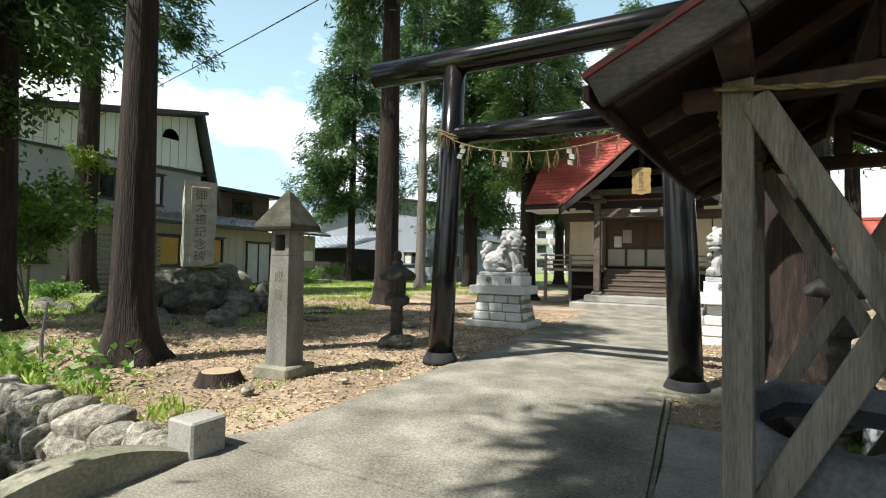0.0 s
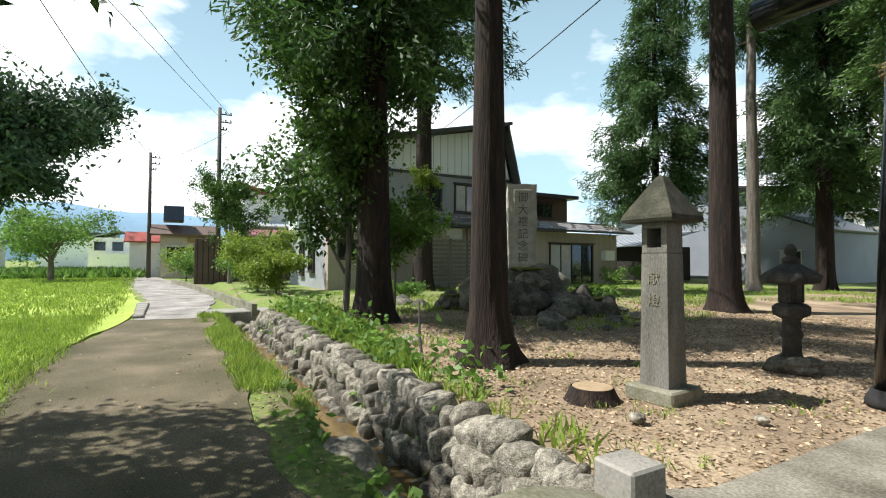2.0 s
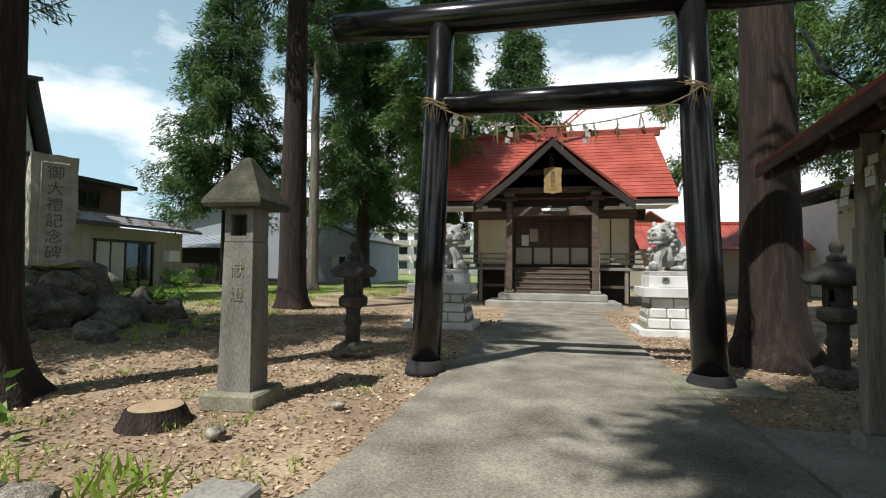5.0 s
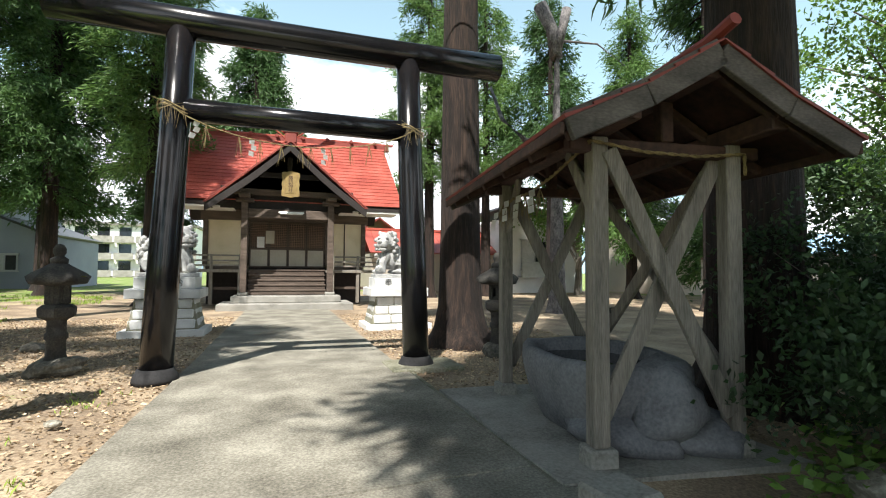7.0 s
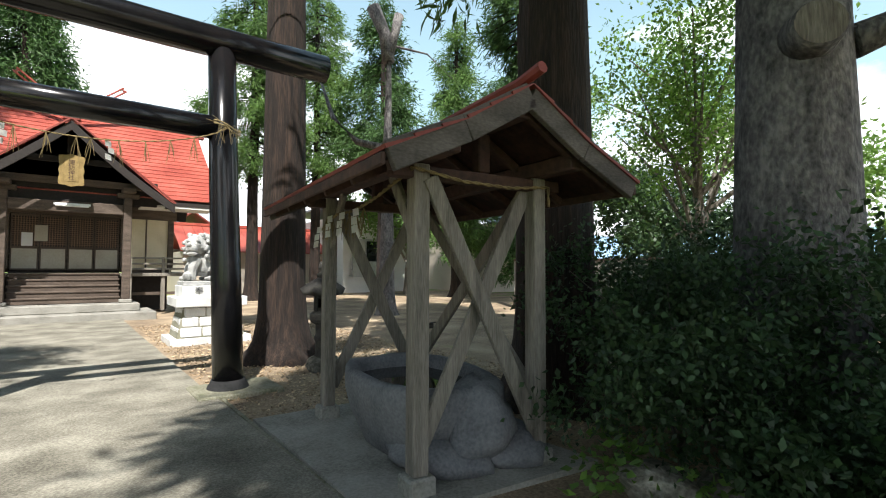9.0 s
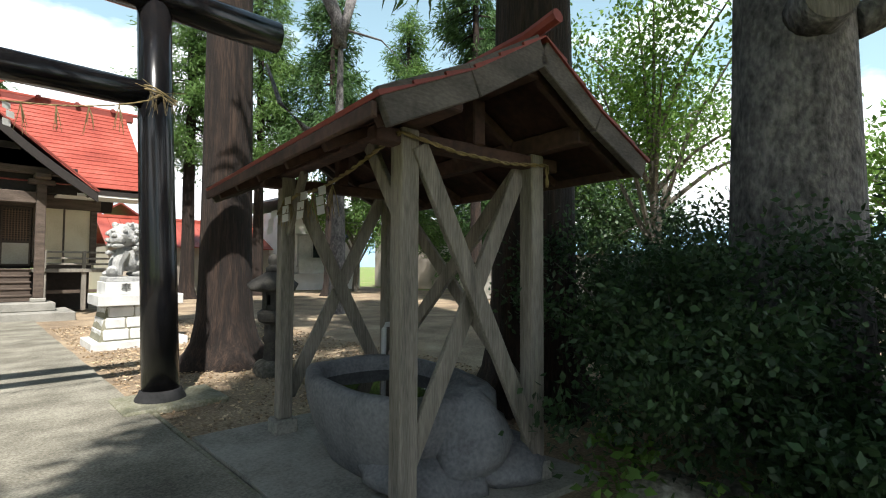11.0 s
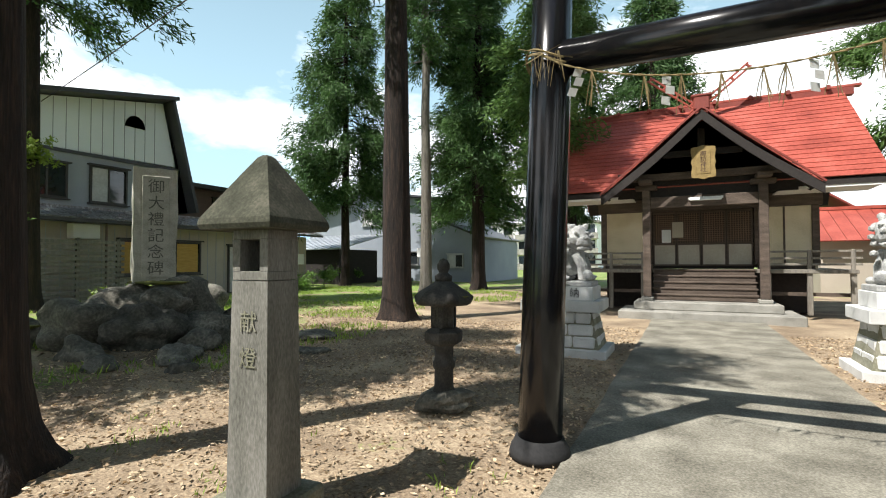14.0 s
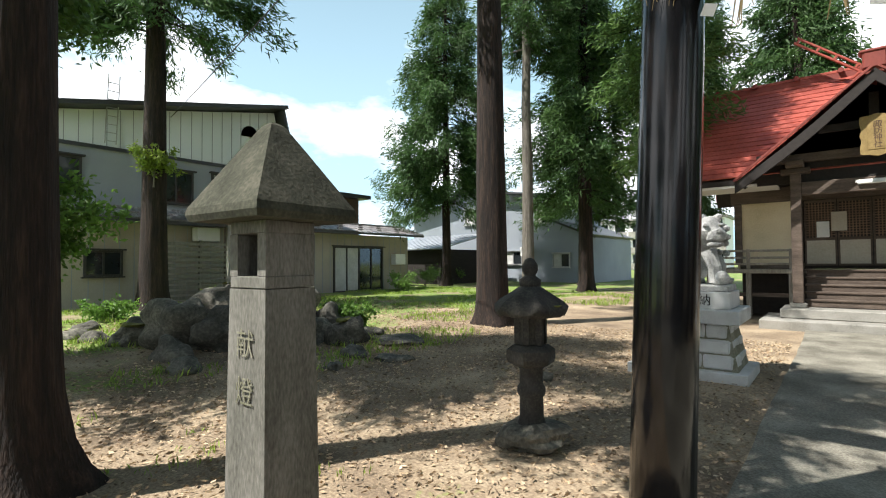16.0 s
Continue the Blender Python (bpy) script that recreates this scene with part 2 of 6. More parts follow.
M["alu"] = material("aluminium", [(0.42, 0.42, 0.42), (0.58, 0.58, 0.58)], 0.4, 4, 40, 0.05, metal=0.8)
M["glass"] = material("dim_window_glass", [(0.015, 0.018, 0.02), (0.03, 0.035, 0.04)], 0.06, 1, 5, 0, spec=0.8)
M["curtain"] = material("pale_curtain", [(0.45, 0.45, 0.43), (0.6, 0.6, 0.58)], 0.9, 3, 12, 0.2)
M["blind"] = material("amber_bamboo_blind", [(0.42, 0.24, 0.05), (0.58, 0.36, 0.10)], 0.8, 3, 30, 0.2, stretch=(1, 1, 6))
M["water"] = material("muddy_stream_water", [(0.13, 0.085, 0.035), (0.20, 0.14, 0.06)], 0.08, 2, 9, 0.12, 0.01, spec=0.5)
M["basinwater"] = material("dark_basin_water", [(0.008, 0.009, 0.009), (0.014, 0.015, 0.014)], 0.03, 2, 9, 0.05, 0.004)
M["basin"] = material("grey_basin_stone", [(0.085, 0.088, 0.095), (0.15, 0.154, 0.162), (0.22, 0.225, 0.23)], 0.85, 3, 40, 0.4, 0.008)
M["cutwood"] = material("sawn_stump_top", [(0.28, 0.20, 0.12), (0.42, 0.32, 0.2)], 0.9, 6, 40, 0.4)
M["cable"] = material("black_cable", [(0.012, 0.012, 0.012), (0.02, 0.02, 0.02)], 0.6, 4, 30, 0)
M["pole"] = material("creosoted_pole", [(0.05, 0.042, 0.036), (0.1, 0.085, 0.07)], 0.9, 3, 20, 0.3, stretch=(4, 4, 0.4))
M["lid"] = material("pvc_pipe", [(0.45, 0.46, 0.47), (0.58, 0.59, 0.6)], 0.5, 4, 30, 0.05)
M["soil"] = material("damp_soil", [(0.05, 0.04, 0.028), (0.11, 0.085, 0.055)], 0.95, 3, 30, 0.6, 0.02)
M["hill"] = material("hazy_blue_hill", [(0.20, 0.33, 0.46), (0.25, 0.39, 0.52)], 1.0, 0.004, 0.02, 0)
M["navy"] = material("navy_panel", [(0.015, 0.025, 0.06), (0.03, 0.045, 0.09)], 0.4, 2, 20, 0)
M["rust"] = material("rust_brown_sheet", [(0.07, 0.045, 0.035), (0.13, 0.085, 0.065)], 0.7, 2, 20, 0.2)
M["pinkroof"] = material("faded_maroon_roof", [(0.24, 0.10, 0.11), (0.34, 0.16, 0.17)], 0.5, 1, 20, 0.1)


# ---- mesh helpers ----
def part(name, bm, mat, parent, label="", smooth=False):
    me = bpy.data.meshes.new(name)
    bm.to_mesh(me)
    bm.free()
    me.materials.append(M[mat])
    if smooth:
        me.shade_smooth()
    ob = new(name, me)
    if parent is not None:
        ob.parent = parent
    if label:
        ob["label"] = label
    return ob


def thing(name, label, category, x=0, y=0, z=0, rz=0, group="", kind=""):
    ob = new(name)
    ob.empty_display_size = 0.2
    ob.matrix_world = pose(x, y, z, 0, 0, rz)
    return tagged(ob, label, category, group, kind)


def single(name, bm, mat, label, category, kind="", group="", at=(0, 0, 0), rz=0, smooth=False):
    ob = part(name, bm, mat, None, "", smooth)
    ob.matrix_world = pose(*at, 0, 0, rz)
    return tagged(ob, label, category, group, kind)


def box(bm, lo, hi, m=None, bevel=0.0):
    """An axis-aligned box from corner lo to corner hi, turned by m."""
    c = [(a + b) / 2 for a, b in zip(lo, hi)]
    s = [abs(b - a) for a, b in zip(lo, hi)]
    mm = Matrix.Translation(c) @ Matrix.Diagonal((*s, 1))
    r = bmesh.ops.create_cube(bm, size=1, matrix=(m @ mm) if m is not None else mm)
    if bevel:
        es = list({e for v in r["verts"] for e in v.link_edges})
        bmesh.ops.bevel(bm, geom=es, offset=bevel, segments=1, affect="EDGES")
    return bm


def boxes(*specs, bevel=0.0):
    bm = bmesh.new()
    for lo, hi in specs:
        box(bm, lo, hi, bevel=bevel)
    return bm


def rod(bm, a, b, ra, rb=None, seg=10):
    """A round bar from a to b."""
    a, b = Vector(a), Vector(b)
    rb = ra if rb is None else rb
    q = (b - a).to_track_quat("Z", "Y").to_matrix().to_4x4()
    bmesh.ops.create_cone(bm, cap_ends=True, segments=seg, radius1=ra, radius2=rb, depth=(b - a).length, matrix=Matrix.Translation((a + b) / 2) @ q)
    return bm


def beam(bm, a, b, w, h, bevel=0.006):
    """A squared bar from a to b, w wide and h high."""
    a, b = Vector(a), Vector(b)
    q = (b - a).to_track_quat("Y", "Z").to_matrix().to_4x4()
    return box(bm, (-w / 2, -(b - a).length / 2, -h / 2), (w / 2, (b - a).length / 2, h / 2), Matrix.Translation((a + b) / 2) @ q, bevel)


def tube(bm, pts, radii, seg=8):
    """A tapered tube along pts."""
    pts = [Vector(p) for p in pts]
    rings = []
    for i, p in enumerate(pts):
        d = (pts[min(i + 1, len(pts) - 1)] - pts[max(i - 1, 0)]).normalized()
        u = d.orthogonal().normalized() if abs(d.z) < 0.9 else Vector((1, 0, 0)) - d * d.x
        u.normalize()
        v = d.cross(u)
        r = radii[i] if isinstance(radii, (list, tuple)) else radii
        rings.append([bm.verts.new(p + r * (math.cos(2 * math.pi * k / seg) * u + math.sin(2 * math.pi * k / seg) * v)) for k in range(seg)])
    for a, b in zip(rings, rings[1:]):
        for k in range(seg):
            bm.faces.new((a[k], a[(k + 1) % seg], b[(k + 1) % seg], b[k]))
    bm.faces.new(rings[0][::-1])
    bm.faces.new(rings[-1])
    return bm


def lathe(bm, profile, seg=20, square=0.0):
    """Radius and height pairs turned round the z axis."""
    rings = []
    for r, z in profile:
        rings.append([bm.verts.new((r * math.cos(2 * math.pi * (k + 0.5) / seg), r * math.sin(2 * math.pi * (k + 0.5) / seg), z)) for k in range(seg)])
    for a, b in zip(rings, rings[1:]):
        for k in range(seg):
            bm.faces.new((a[k], a[(k + 1) % seg], b[(k + 1) % seg], b[k]))
    bm.faces.new(rings[0][::-1])
    bm.faces.new(rings[-1])
    return bm


def rock(bm, size, seed, rough=0.28, sub=2, m=None, flat=0.0):
    r = bmesh.ops.create_icosphere(bm, subdivisions=sub, radius=0.5)
    off = Vector((seed * 3.7, seed * 1.9, seed * 5.3))
    for v in r["verts"]:
        d = v.co.normalized()
        k = 1 + rough * 2 * (noise.noise(d * 1.1 + off)) + rough * 0.7 * noise.noise(d * 2.8 + off)
        v.co = Vector((d.x * size[0], d.y * size[1], d.z * size[2])) * 0.5 * k
        if flat and v.co.z < -size[2] * flat:
            v.co.z = -size[2] * flat
        if m is not None:
            v.co = m @ v.co
    return bm


def quads(name, corners, mat):
    """A mesh of loose four-cornered pieces from an array (n, 4, 3)."""
    corners = np.asarray(corners, dtype=np.float32)
    n = len(corners)
    me = bpy.data.meshes.new(name)
    me.vertices.add(4 * n)
    me.vertices.foreach_set("co", corners.ravel())
    me.loops.add(4 * n)
    me.loops.foreach_set("vertex_index", np.arange(4 * n, dtype=np.int32))
    me.polygons.add(n)
    me.polygons.foreach_set("loop_start", np.arange(0, 4 * n, 4, dtype=np.int32))
    me.update(calc_edges=True)
    me.materials.append(M[mat])
    return me


def unit(a):
    return a / np.maximum(np.linalg.norm(a, axis=1, keepdims=True), 1e-6)


def leaves(rng, centres, aim, long, wide, spread, bend=0.25):
    """Kite-shaped leaves at the centres, which point along aim with a random spread."""
    n = len(centres)
    d = unit(aim + spread * rng.normal(size=(n, 3)))
    s = unit(np.cross(d, rng.normal(size=(n, 3))))
    u = np.cross(s, d)
    ll = long * rng.uniform(0.6, 1.3, (n, 1))
    ww = wide * rng.uniform(0.6, 1.3, (n, 1))
    mid = centres + d * ll * 0.45
    tip = centres + d * ll - u * ll * bend
    return np.stack([centres, mid + s * ww / 2, tip, mid - s * ww / 2], axis=1)


def letters(text, size, depth=0.004):
    """Raised writing as a mesh, in the xz plane, centred, its back on y = 0."""
    cu = bpy.data.curves.new("writing", "FONT")
    cu.body, cu.size, cu.extrude = text, size, depth
    cu.align_x, cu.align_y = "CENTER", "CENTER"
    ob = bpy.data.objects.new("writing", cu)
    scene.collection.objects.link(ob)
    dg = bpy.context.evaluated_depsgraph_get()
    me = bpy.data.meshes.new_from_object(ob.evaluated_get(dg))
    bpy.data.objects.remove(ob)
    bm = bmesh.new()
    bm.from_mesh(me)
    bm.transform(pose(0, 0, 0, 90))
    bpy.data.meshes.remove(me)
    return bm

# ---- ground ----
DITCH_X0, DITCH_X1 = -13.6, 1.7


def ditch_depth(x, y):
    if not DITCH_X0 < x < DITCH_X1:
        return 0.0
    if y < 1.98 or y > 3.2:
        return 0.0
    if y < 2.16:
        return (y - 1.98) / 0.18
    if y > 2.66:
        return (3.2 - y) / 0.54
    return 1.0


def ground_height(x, y):
    z = 0.035 * noise.noise(Vector((x * 0.35, y * 0.35, 0))) + 0.012 * noise.noise(Vector((x * 1.7, y * 1.7, 4)))
    near = min(1.0, max(0.0, (abs(x) - 1.2) / 0.8)) if y > 2 else 0.0
    z = z * near - 0.012
    if x < -5.5 and y > 3.2:
        z += 0.14 * min(1, (-5.5 - x) / 3.0)
    return z - 0.9 * ditch_depth(x, y)


def lines(*spans):
    out = []
    for a, b, step in spans:
        k = max(1, round((b - a) / step))
        out += [a + (b - a) * i / k for i in range(k)]
    return out + [spans[-1][1]]


gx = lines((-3000, -600, 800), (-600, -60, 90), (-60, -14, 2.5), (-14, 4.5, 0.28), (4.5, 40, 2.5), (40, 600, 90), (600, 3000, 800))
gy = lines((-3000, -600, 800), (-600, -40, 80), (-40, -3, 2.5), (-3, 1.98, 0.4), (1.98, 3.2, 0.085), (3.2, 20, 0.28), (20, 60, 2.5), (60, 600, 90), (600, 3000, 800))
bm = bmesh.new()
gv = [[bm.verts.new((x, y, ground_height(x, y))) for y in gy] for x in gx]
for i in range(len(gx) - 1):
    for j in range(len(gy) - 1):
        bm.faces.new((gv[i][j], gv[i + 1][j], gv[i + 1][j + 1], gv[i][j + 1]))


def blended_ground():
    """Needle litter in the precinct, turning into turf away from the trees and beyond the wall."""
    m = material("precinct_ground", [(0.12, 0.086, 0.058), (0.27, 0.202, 0.132), (0.48, 0.385, 0.26)], 0.95, 0.9, 42, 0.9, 0.03)
    n, l = m.node_tree.nodes, m.node_tree.links
    b = n["Principled BSDF"]
    old = b.inputs["Base Color"].links[0].from_socket
    pos, sep = n.new("ShaderNodeNewGeometry"), n.new("ShaderNodeSeparateXYZ")
    l.new(pos.outputs["Position"], sep.inputs[0])
    nz = n.new("ShaderNodeTexNoise")
    nz.inputs["Scale"].default_value, nz.inputs["Detail"].default_value = 0.55, 6
    l.new(pos.outputs["Position"], nz.inputs["Vector"])
    fine = n.new("ShaderNodeTexNoise")
    fine.inputs["Scale"].default_value, fine.inputs["Detail"].default_value = 14, 4
    l.new(pos.outputs["Position"], fine.inputs["Vector"])
    green = n.new("ShaderNodeValToRGB")
    green.color_ramp.elements[0].position, green.color_ramp.elements[1].position = 0.3, 0.7
    green.color_ramp.elements[0].color, green.color_ramp.elements[1].color = (0.09, 0.15, 0.03, 1), (0.24, 0.31, 0.07, 1)
    l.new(fine.outputs["Fac"], green.inputs["Fac"])

    def ramp(socket, a, b2, lo=0.0, hi=1.0):
        r = n.new("ShaderNodeMapRange")
        r.inputs["From Min"].default_value, r.inputs["From Max"].default_value = a, b2
        r.inputs["To Min"].default_value, r.inputs["To Max"].default_value = lo, hi
        l.new(socket, r.inputs["Value"])
        return r.outputs[0]

    def two(op, p, q):
        k = n.new("ShaderNodeMath")
        k.operation = op
        for s, v in zip(k.inputs, (p, q)):
            if isinstance(v, float):
                s.default_value = v
            else:
                l.new(v, s)
        return k.outputs[0]

    west = ramp(sep.outputs["X"], -7.0, -11.5)
    south = two("MULTIPLY", ramp(sep.outputs["Y"], 3.4, 2.9), ramp(sep.outputs["X"], 1.5, -1.0))
    east = ramp(sep.outputs["X"], 18.0, 24.0)
    far = ramp(sep.outputs["Y"], 27.0, 33.0)
    bank = two("MULTIPLY", ramp(sep.outputs["Y"], 5.0, 3.4), ramp(sep.outputs["X"], -3.0, -6.5))
    most = two("MAXIMUM", two("MAXIMUM", two("MAXIMUM", west, south), two("MAXIMUM", far, east)), bank)
    mask = two("ADD", two("MULTIPLY", most, 0.62), ramp(nz.outputs["Fac"], 0.35, 0.75, -0.25, 0.5))
    sharp = ramp(two("ADD", mask, ramp(fine.outputs["Fac"], 0.3, 0.7, -0.12, 0.12)), 0.36, 0.56)
    mix = n.new("ShaderNodeMixRGB")
    l.new(sharp, mix.inputs["Fac"])
    l.new(old, mix.inputs[1])
    l.new(green.outputs["Color"], mix.inputs[2])
    l.new(mix.outputs["Color"], b.inputs["Base Color"])
    return m


M["ground"] = blended_ground()
single("ground", bm, "ground", "brown needle litter ground with patches of turf", "ground", "structure", smooth=True)


def sheet(name, outline, z, mat, label, category, thick=0.03, kind="structure"):
    b = bmesh.new()
    f = b.faces.new([b.verts.new((x, y, z)) for x, y in outline])
    r = bmesh.ops.extrude_face_region(b, geom=[f])
    bmesh.ops.translate(b, verts=[v for v in r["geom"] if isinstance(v, bmesh.types.BMVert)], vec=(0, 0, -thick))
    bmesh.ops.recalc_face_normals(b, faces=b.faces)
    bmesh.ops.triangulate(b, faces=[f2 for f2 in b.faces if len(f2.verts) > 4])
    return single(name, b, mat, label, category, kind)


def ragged(pts, amp, seed, step=0.35):
    """The outline with uneven, worn sides."""
    out, rnd = [], random.Random(seed)
    for (x0, y0), (x1, y1) in zip(pts, pts[1:] + pts[:1]):
        n = max(1, int(math.hypot(x1 - x0, y1 - y0) / step))
        for i in range(n):
            out.append((x0 + (x1 - x0) * i / n + rnd.uniform(-amp, amp), y0 + (y1 - y0) * i / n + rnd.uniform(-amp, amp)))
    return out


# lane along the ditch, bridge and approach
sheet("road", ragged([(14, -0.75), (14, 1.9), (1.4, 1.9), (-1.6, 1.75), (-2.6, 1.5), (-4.0, 1.55), (-6.0, 1.6), (-8.0, 1.65), (-12.6, 1.8), (-13.0, 0.0), (-8.0, -0.6), (-3, -0.7)], 0.07, 2), 0.012, "road", "worn grey asphalt lane with mossy shaded edges", "road", 0.05)
sheet("gravel_road", ragged([(-12.6, 1.5), (-18.0, 2.3), (-24.0, 2.6), (-30, 2.1), (-39.0, 0.9), (-60, -1.2), (-60, -3.4), (-43.0, -2.1), (-30, -0.7), (-18.0, 0.3), (-13.0, 0.1)], 0.08, 3, 0.9), 0.02, "gravel", "pale gravel lane curving between hedges", "road", 0.05)
sheet("field", ragged([(-13.0, 0.0), (-8.0, -0.75), (-3.0, -0.85), (-3.0, -40.0), (-120, -40), (-120, -4.2), (-43, -2.5), (-30, -1.0), (-18, 0.1)], 0.08, 5, 0.8), 0.03, "grass", "bright sunlit meadow beside the lane", "grass", 0.05)
bm = boxes(((-1.62, 1.8, -0.22), (1.75, 3.5, 0.02)), bevel=0.015)
single("bridge_slab", bm, "path", "worn concrete bridge slab over the ditch", "bridge", "structure")
path_edge = [(-1.62, 3.3), (-1.42, 3.7), (-1.36, 6), (-1.34, 10), (-1.3, 14), (-1.3, 17.55), (1.32, 17.55), (1.34, 12), (1.36, 8), (1.4, 5.2), (1.42, 3.4)]
sheet("path", ragged(path_edge, 0.012, 7, 0.5), 0.03, "path", "old concrete approach path with exposed aggregate", "path", 0.09)
sheet("apron", ragged([(1.47, 3.05), (1.47, 5.55), (3.2, 5.45), (3.3, 2.85)], 0.012, 8, 0.5), 0.035, "concrete", "concrete apron round the water basin", "pavement", 0.09)
bm = bmesh.new()
for k in range(5):
    beam(bm, (1.44, 3.1 + k * 0.72, 0.005), (1.44, 3.1 + k * 0.72 + 0.705, 0.005), 0.04, 0.03)
single("gutter_edging", bm, "mossy", "narrow mossy edging strip between path and apron", "kerb", "structure")
bm = bmesh.new()
nx = 60
wv = [[bm.verts.new((DITCH_X0 + 15.2 * i / nx, y, -0.47 + 0.006 * noise.noise(Vector((i * 0.7, y * 3, 0))))) for y in (2.02, 2.3, 2.6, 2.95)] for i in range(nx + 1)]
for a, b in zip(wv, wv[1:]):
    for k in range(3):
        bm.faces.new((a[k], b[k], b[k + 1], a[k + 1]))
single("ditch_water", bm, "water", "shallow brown water in the ditch", "water", "structure", smooth=True)
bm = bmesh.new()
kerb_line = [(-34.0, 1.0), (-32.2, 1.24), (-25.0, 1.95), (-18.7, 2.4), (-15.5, 2.62), (-13.4, 2.75)]
for (xa, ya), (xb, yb) in zip(kerb_line, kerb_line[1:]):
    for i in range(4):
        p, q = Vector((xa, ya + 0.12, 0.08)).lerp(Vector((xb, yb + 0.12, 0.08)), i / 4), Vector((xa, ya + 0.12, 0.08)).lerp(Vector((xb, yb + 0.12, 0.08)), (i + 0.98) / 4)
        beam(bm, p, q, 0.14, 0.34)
single("lane_kerb", bm, "mossy", "low mossy concrete kerb along the gravel lane", "kerb", "structure")
bm = bmesh.new()
for k in range(6):
    box(bm, (-17.6 + k * 0.75, -0.12 + k * 0.02 + 0.15, 0), (-17.0 + k * 0.75, 0.2 + 0.15, 0.09), bevel=0.02)
single("kerb_blocks", bm, "concrete", "row of small concrete blocks at the lane edge", "kerb", "structure")

# ---- torii ----
torii = thing("torii", "black lacquered torii gate with round beams over the path", "torii gate", 0.01, 6.97, 0)
torii.scale = (0.975, 0.975, 0.985)
for s in (-1, 1):
    bm = bmesh.new()
    tube(bm, [(s * 1.62, 0, 0.05), (s * 1.57, 0, 1.4), (s * 1.51, 0, 2.8), (s * 1.46, 0, 4.3)], [0.185, 0.18, 0.172, 0.165], 28)
    part("post", bm, "torii", torii, smooth=True)
    bm = bmesh.new()
    lathe(bm, [(0.255, 0.0), (0.255, 0.045), (0.24, 0.09), (0.215, 0.125), (0.205, 0.16), (0.19, 0.165)], 28)
    bm.transform(Matrix.Translation((s * 1.62, 0, 0)))
    part("footing", bm, "collar", torii, "dark round footing of the post", True)
bm = bmesh.new()
tube(bm, [(-2.88, 0, 4.42), (-2.87, 0, 4.42), (-1, 0, 4.4), (1, 0, 4.4), (2.87, 0, 4.42), (2.88, 0, 4.42)], [0.17, 0.195, 0.19, 0.19, 0.195, 0.17], 28)
part("top_beam", bm, "torii", torii, smooth=True)
bm = bmesh.new()
tube(bm, [(-1.46, 0, 3.31), (1.46, 0, 3.31)], 0.145, 24)
part("tie_beam", bm, "torii", torii, smooth=True)
bm = boxes(((1.2, -0.42, -0.02), (2.2, 0.35, 0.06)), bevel=0.02)
part("footing_slab", bm, "mossy", torii, "cracked concrete slab under the footing")


def rope(name, pts, r, parent, label=""):
    """Two twisted straw strands along pts."""
    b = bmesh.new()
    pts = [Vector(p) for p in pts]
    fine = []
    for p, q in zip(pts, pts[1:]):
        n = max(2, int((q - p).length / 0.025))
        fine += [p.lerp(q, i / n) for i in range(n)]
    fine.append(pts[-1])
    for ph in (0, math.pi):
        strand = []
        for i, p in enumerate(fine):
            d = (fine[min(i + 1, len(fine) - 1)] - fine[max(i - 1, 0)]).normalized()
            u = d.orthogonal().normalized() if abs(d.z) > 0.9 else Vector((0, 0, 1)).cross(d).normalized()
            v = d.cross(u)
            a = ph + i * 0.9
            strand.append(p + 0.55 * r * (math.cos(a) * u + math.sin(a) * v))
        tube(b, strand, 0.62 * r, 5)
    return part(name, b, "straw", parent, label, True)


def tassel(bm, p, length, rnd, n=9, w=0.0035):
    for k in range(n):
        a = rnd.uniform(0, 6.28)
        q = Vector(p) + Vector((0.05 * math.cos(a), 0.03 * math.sin(a), -length * rnd.uniform(0.6, 1.0)))
        mid = Vector(p).lerp(q, 0.5) + Vector((rnd.uniform(-0.012, 0.012), 0, 0))
        tube(bm, [p, mid, q], [w, w, w * 0.6], 3)


def shide(name, p, parent, rnd, size=0.16):
    """A zigzag paper streamer."""
    b = bmesh.new()
    x, y, z = p
    lean = rnd.uniform(-0.5, 0.5)
    for k in range(3):
        w = size * 0.45
        x0 = x + (k % 2) * w * 0.45 + lean * k * w
        b.faces.new([b.verts.new(c) for c in ((x0, y + 0.01 * k, z - k * size * 0.55), (x0 + w, y + 0.01 * k + 0.03, z - k * size * 0.55 - 0.01), (x0 + w + lean * w, y + 0.01 * k + 0.03, z - (k + 1) * size * 0.55), (x0 + lean * w, y + 0.01 * k, z - (k + 1) * size * 0.55 + 0.01))])
    bmesh.ops.solidify(b, geom=b.faces[:], thickness=0.002)
    return part(name, b, "paper", parent, "folded white paper streamer")


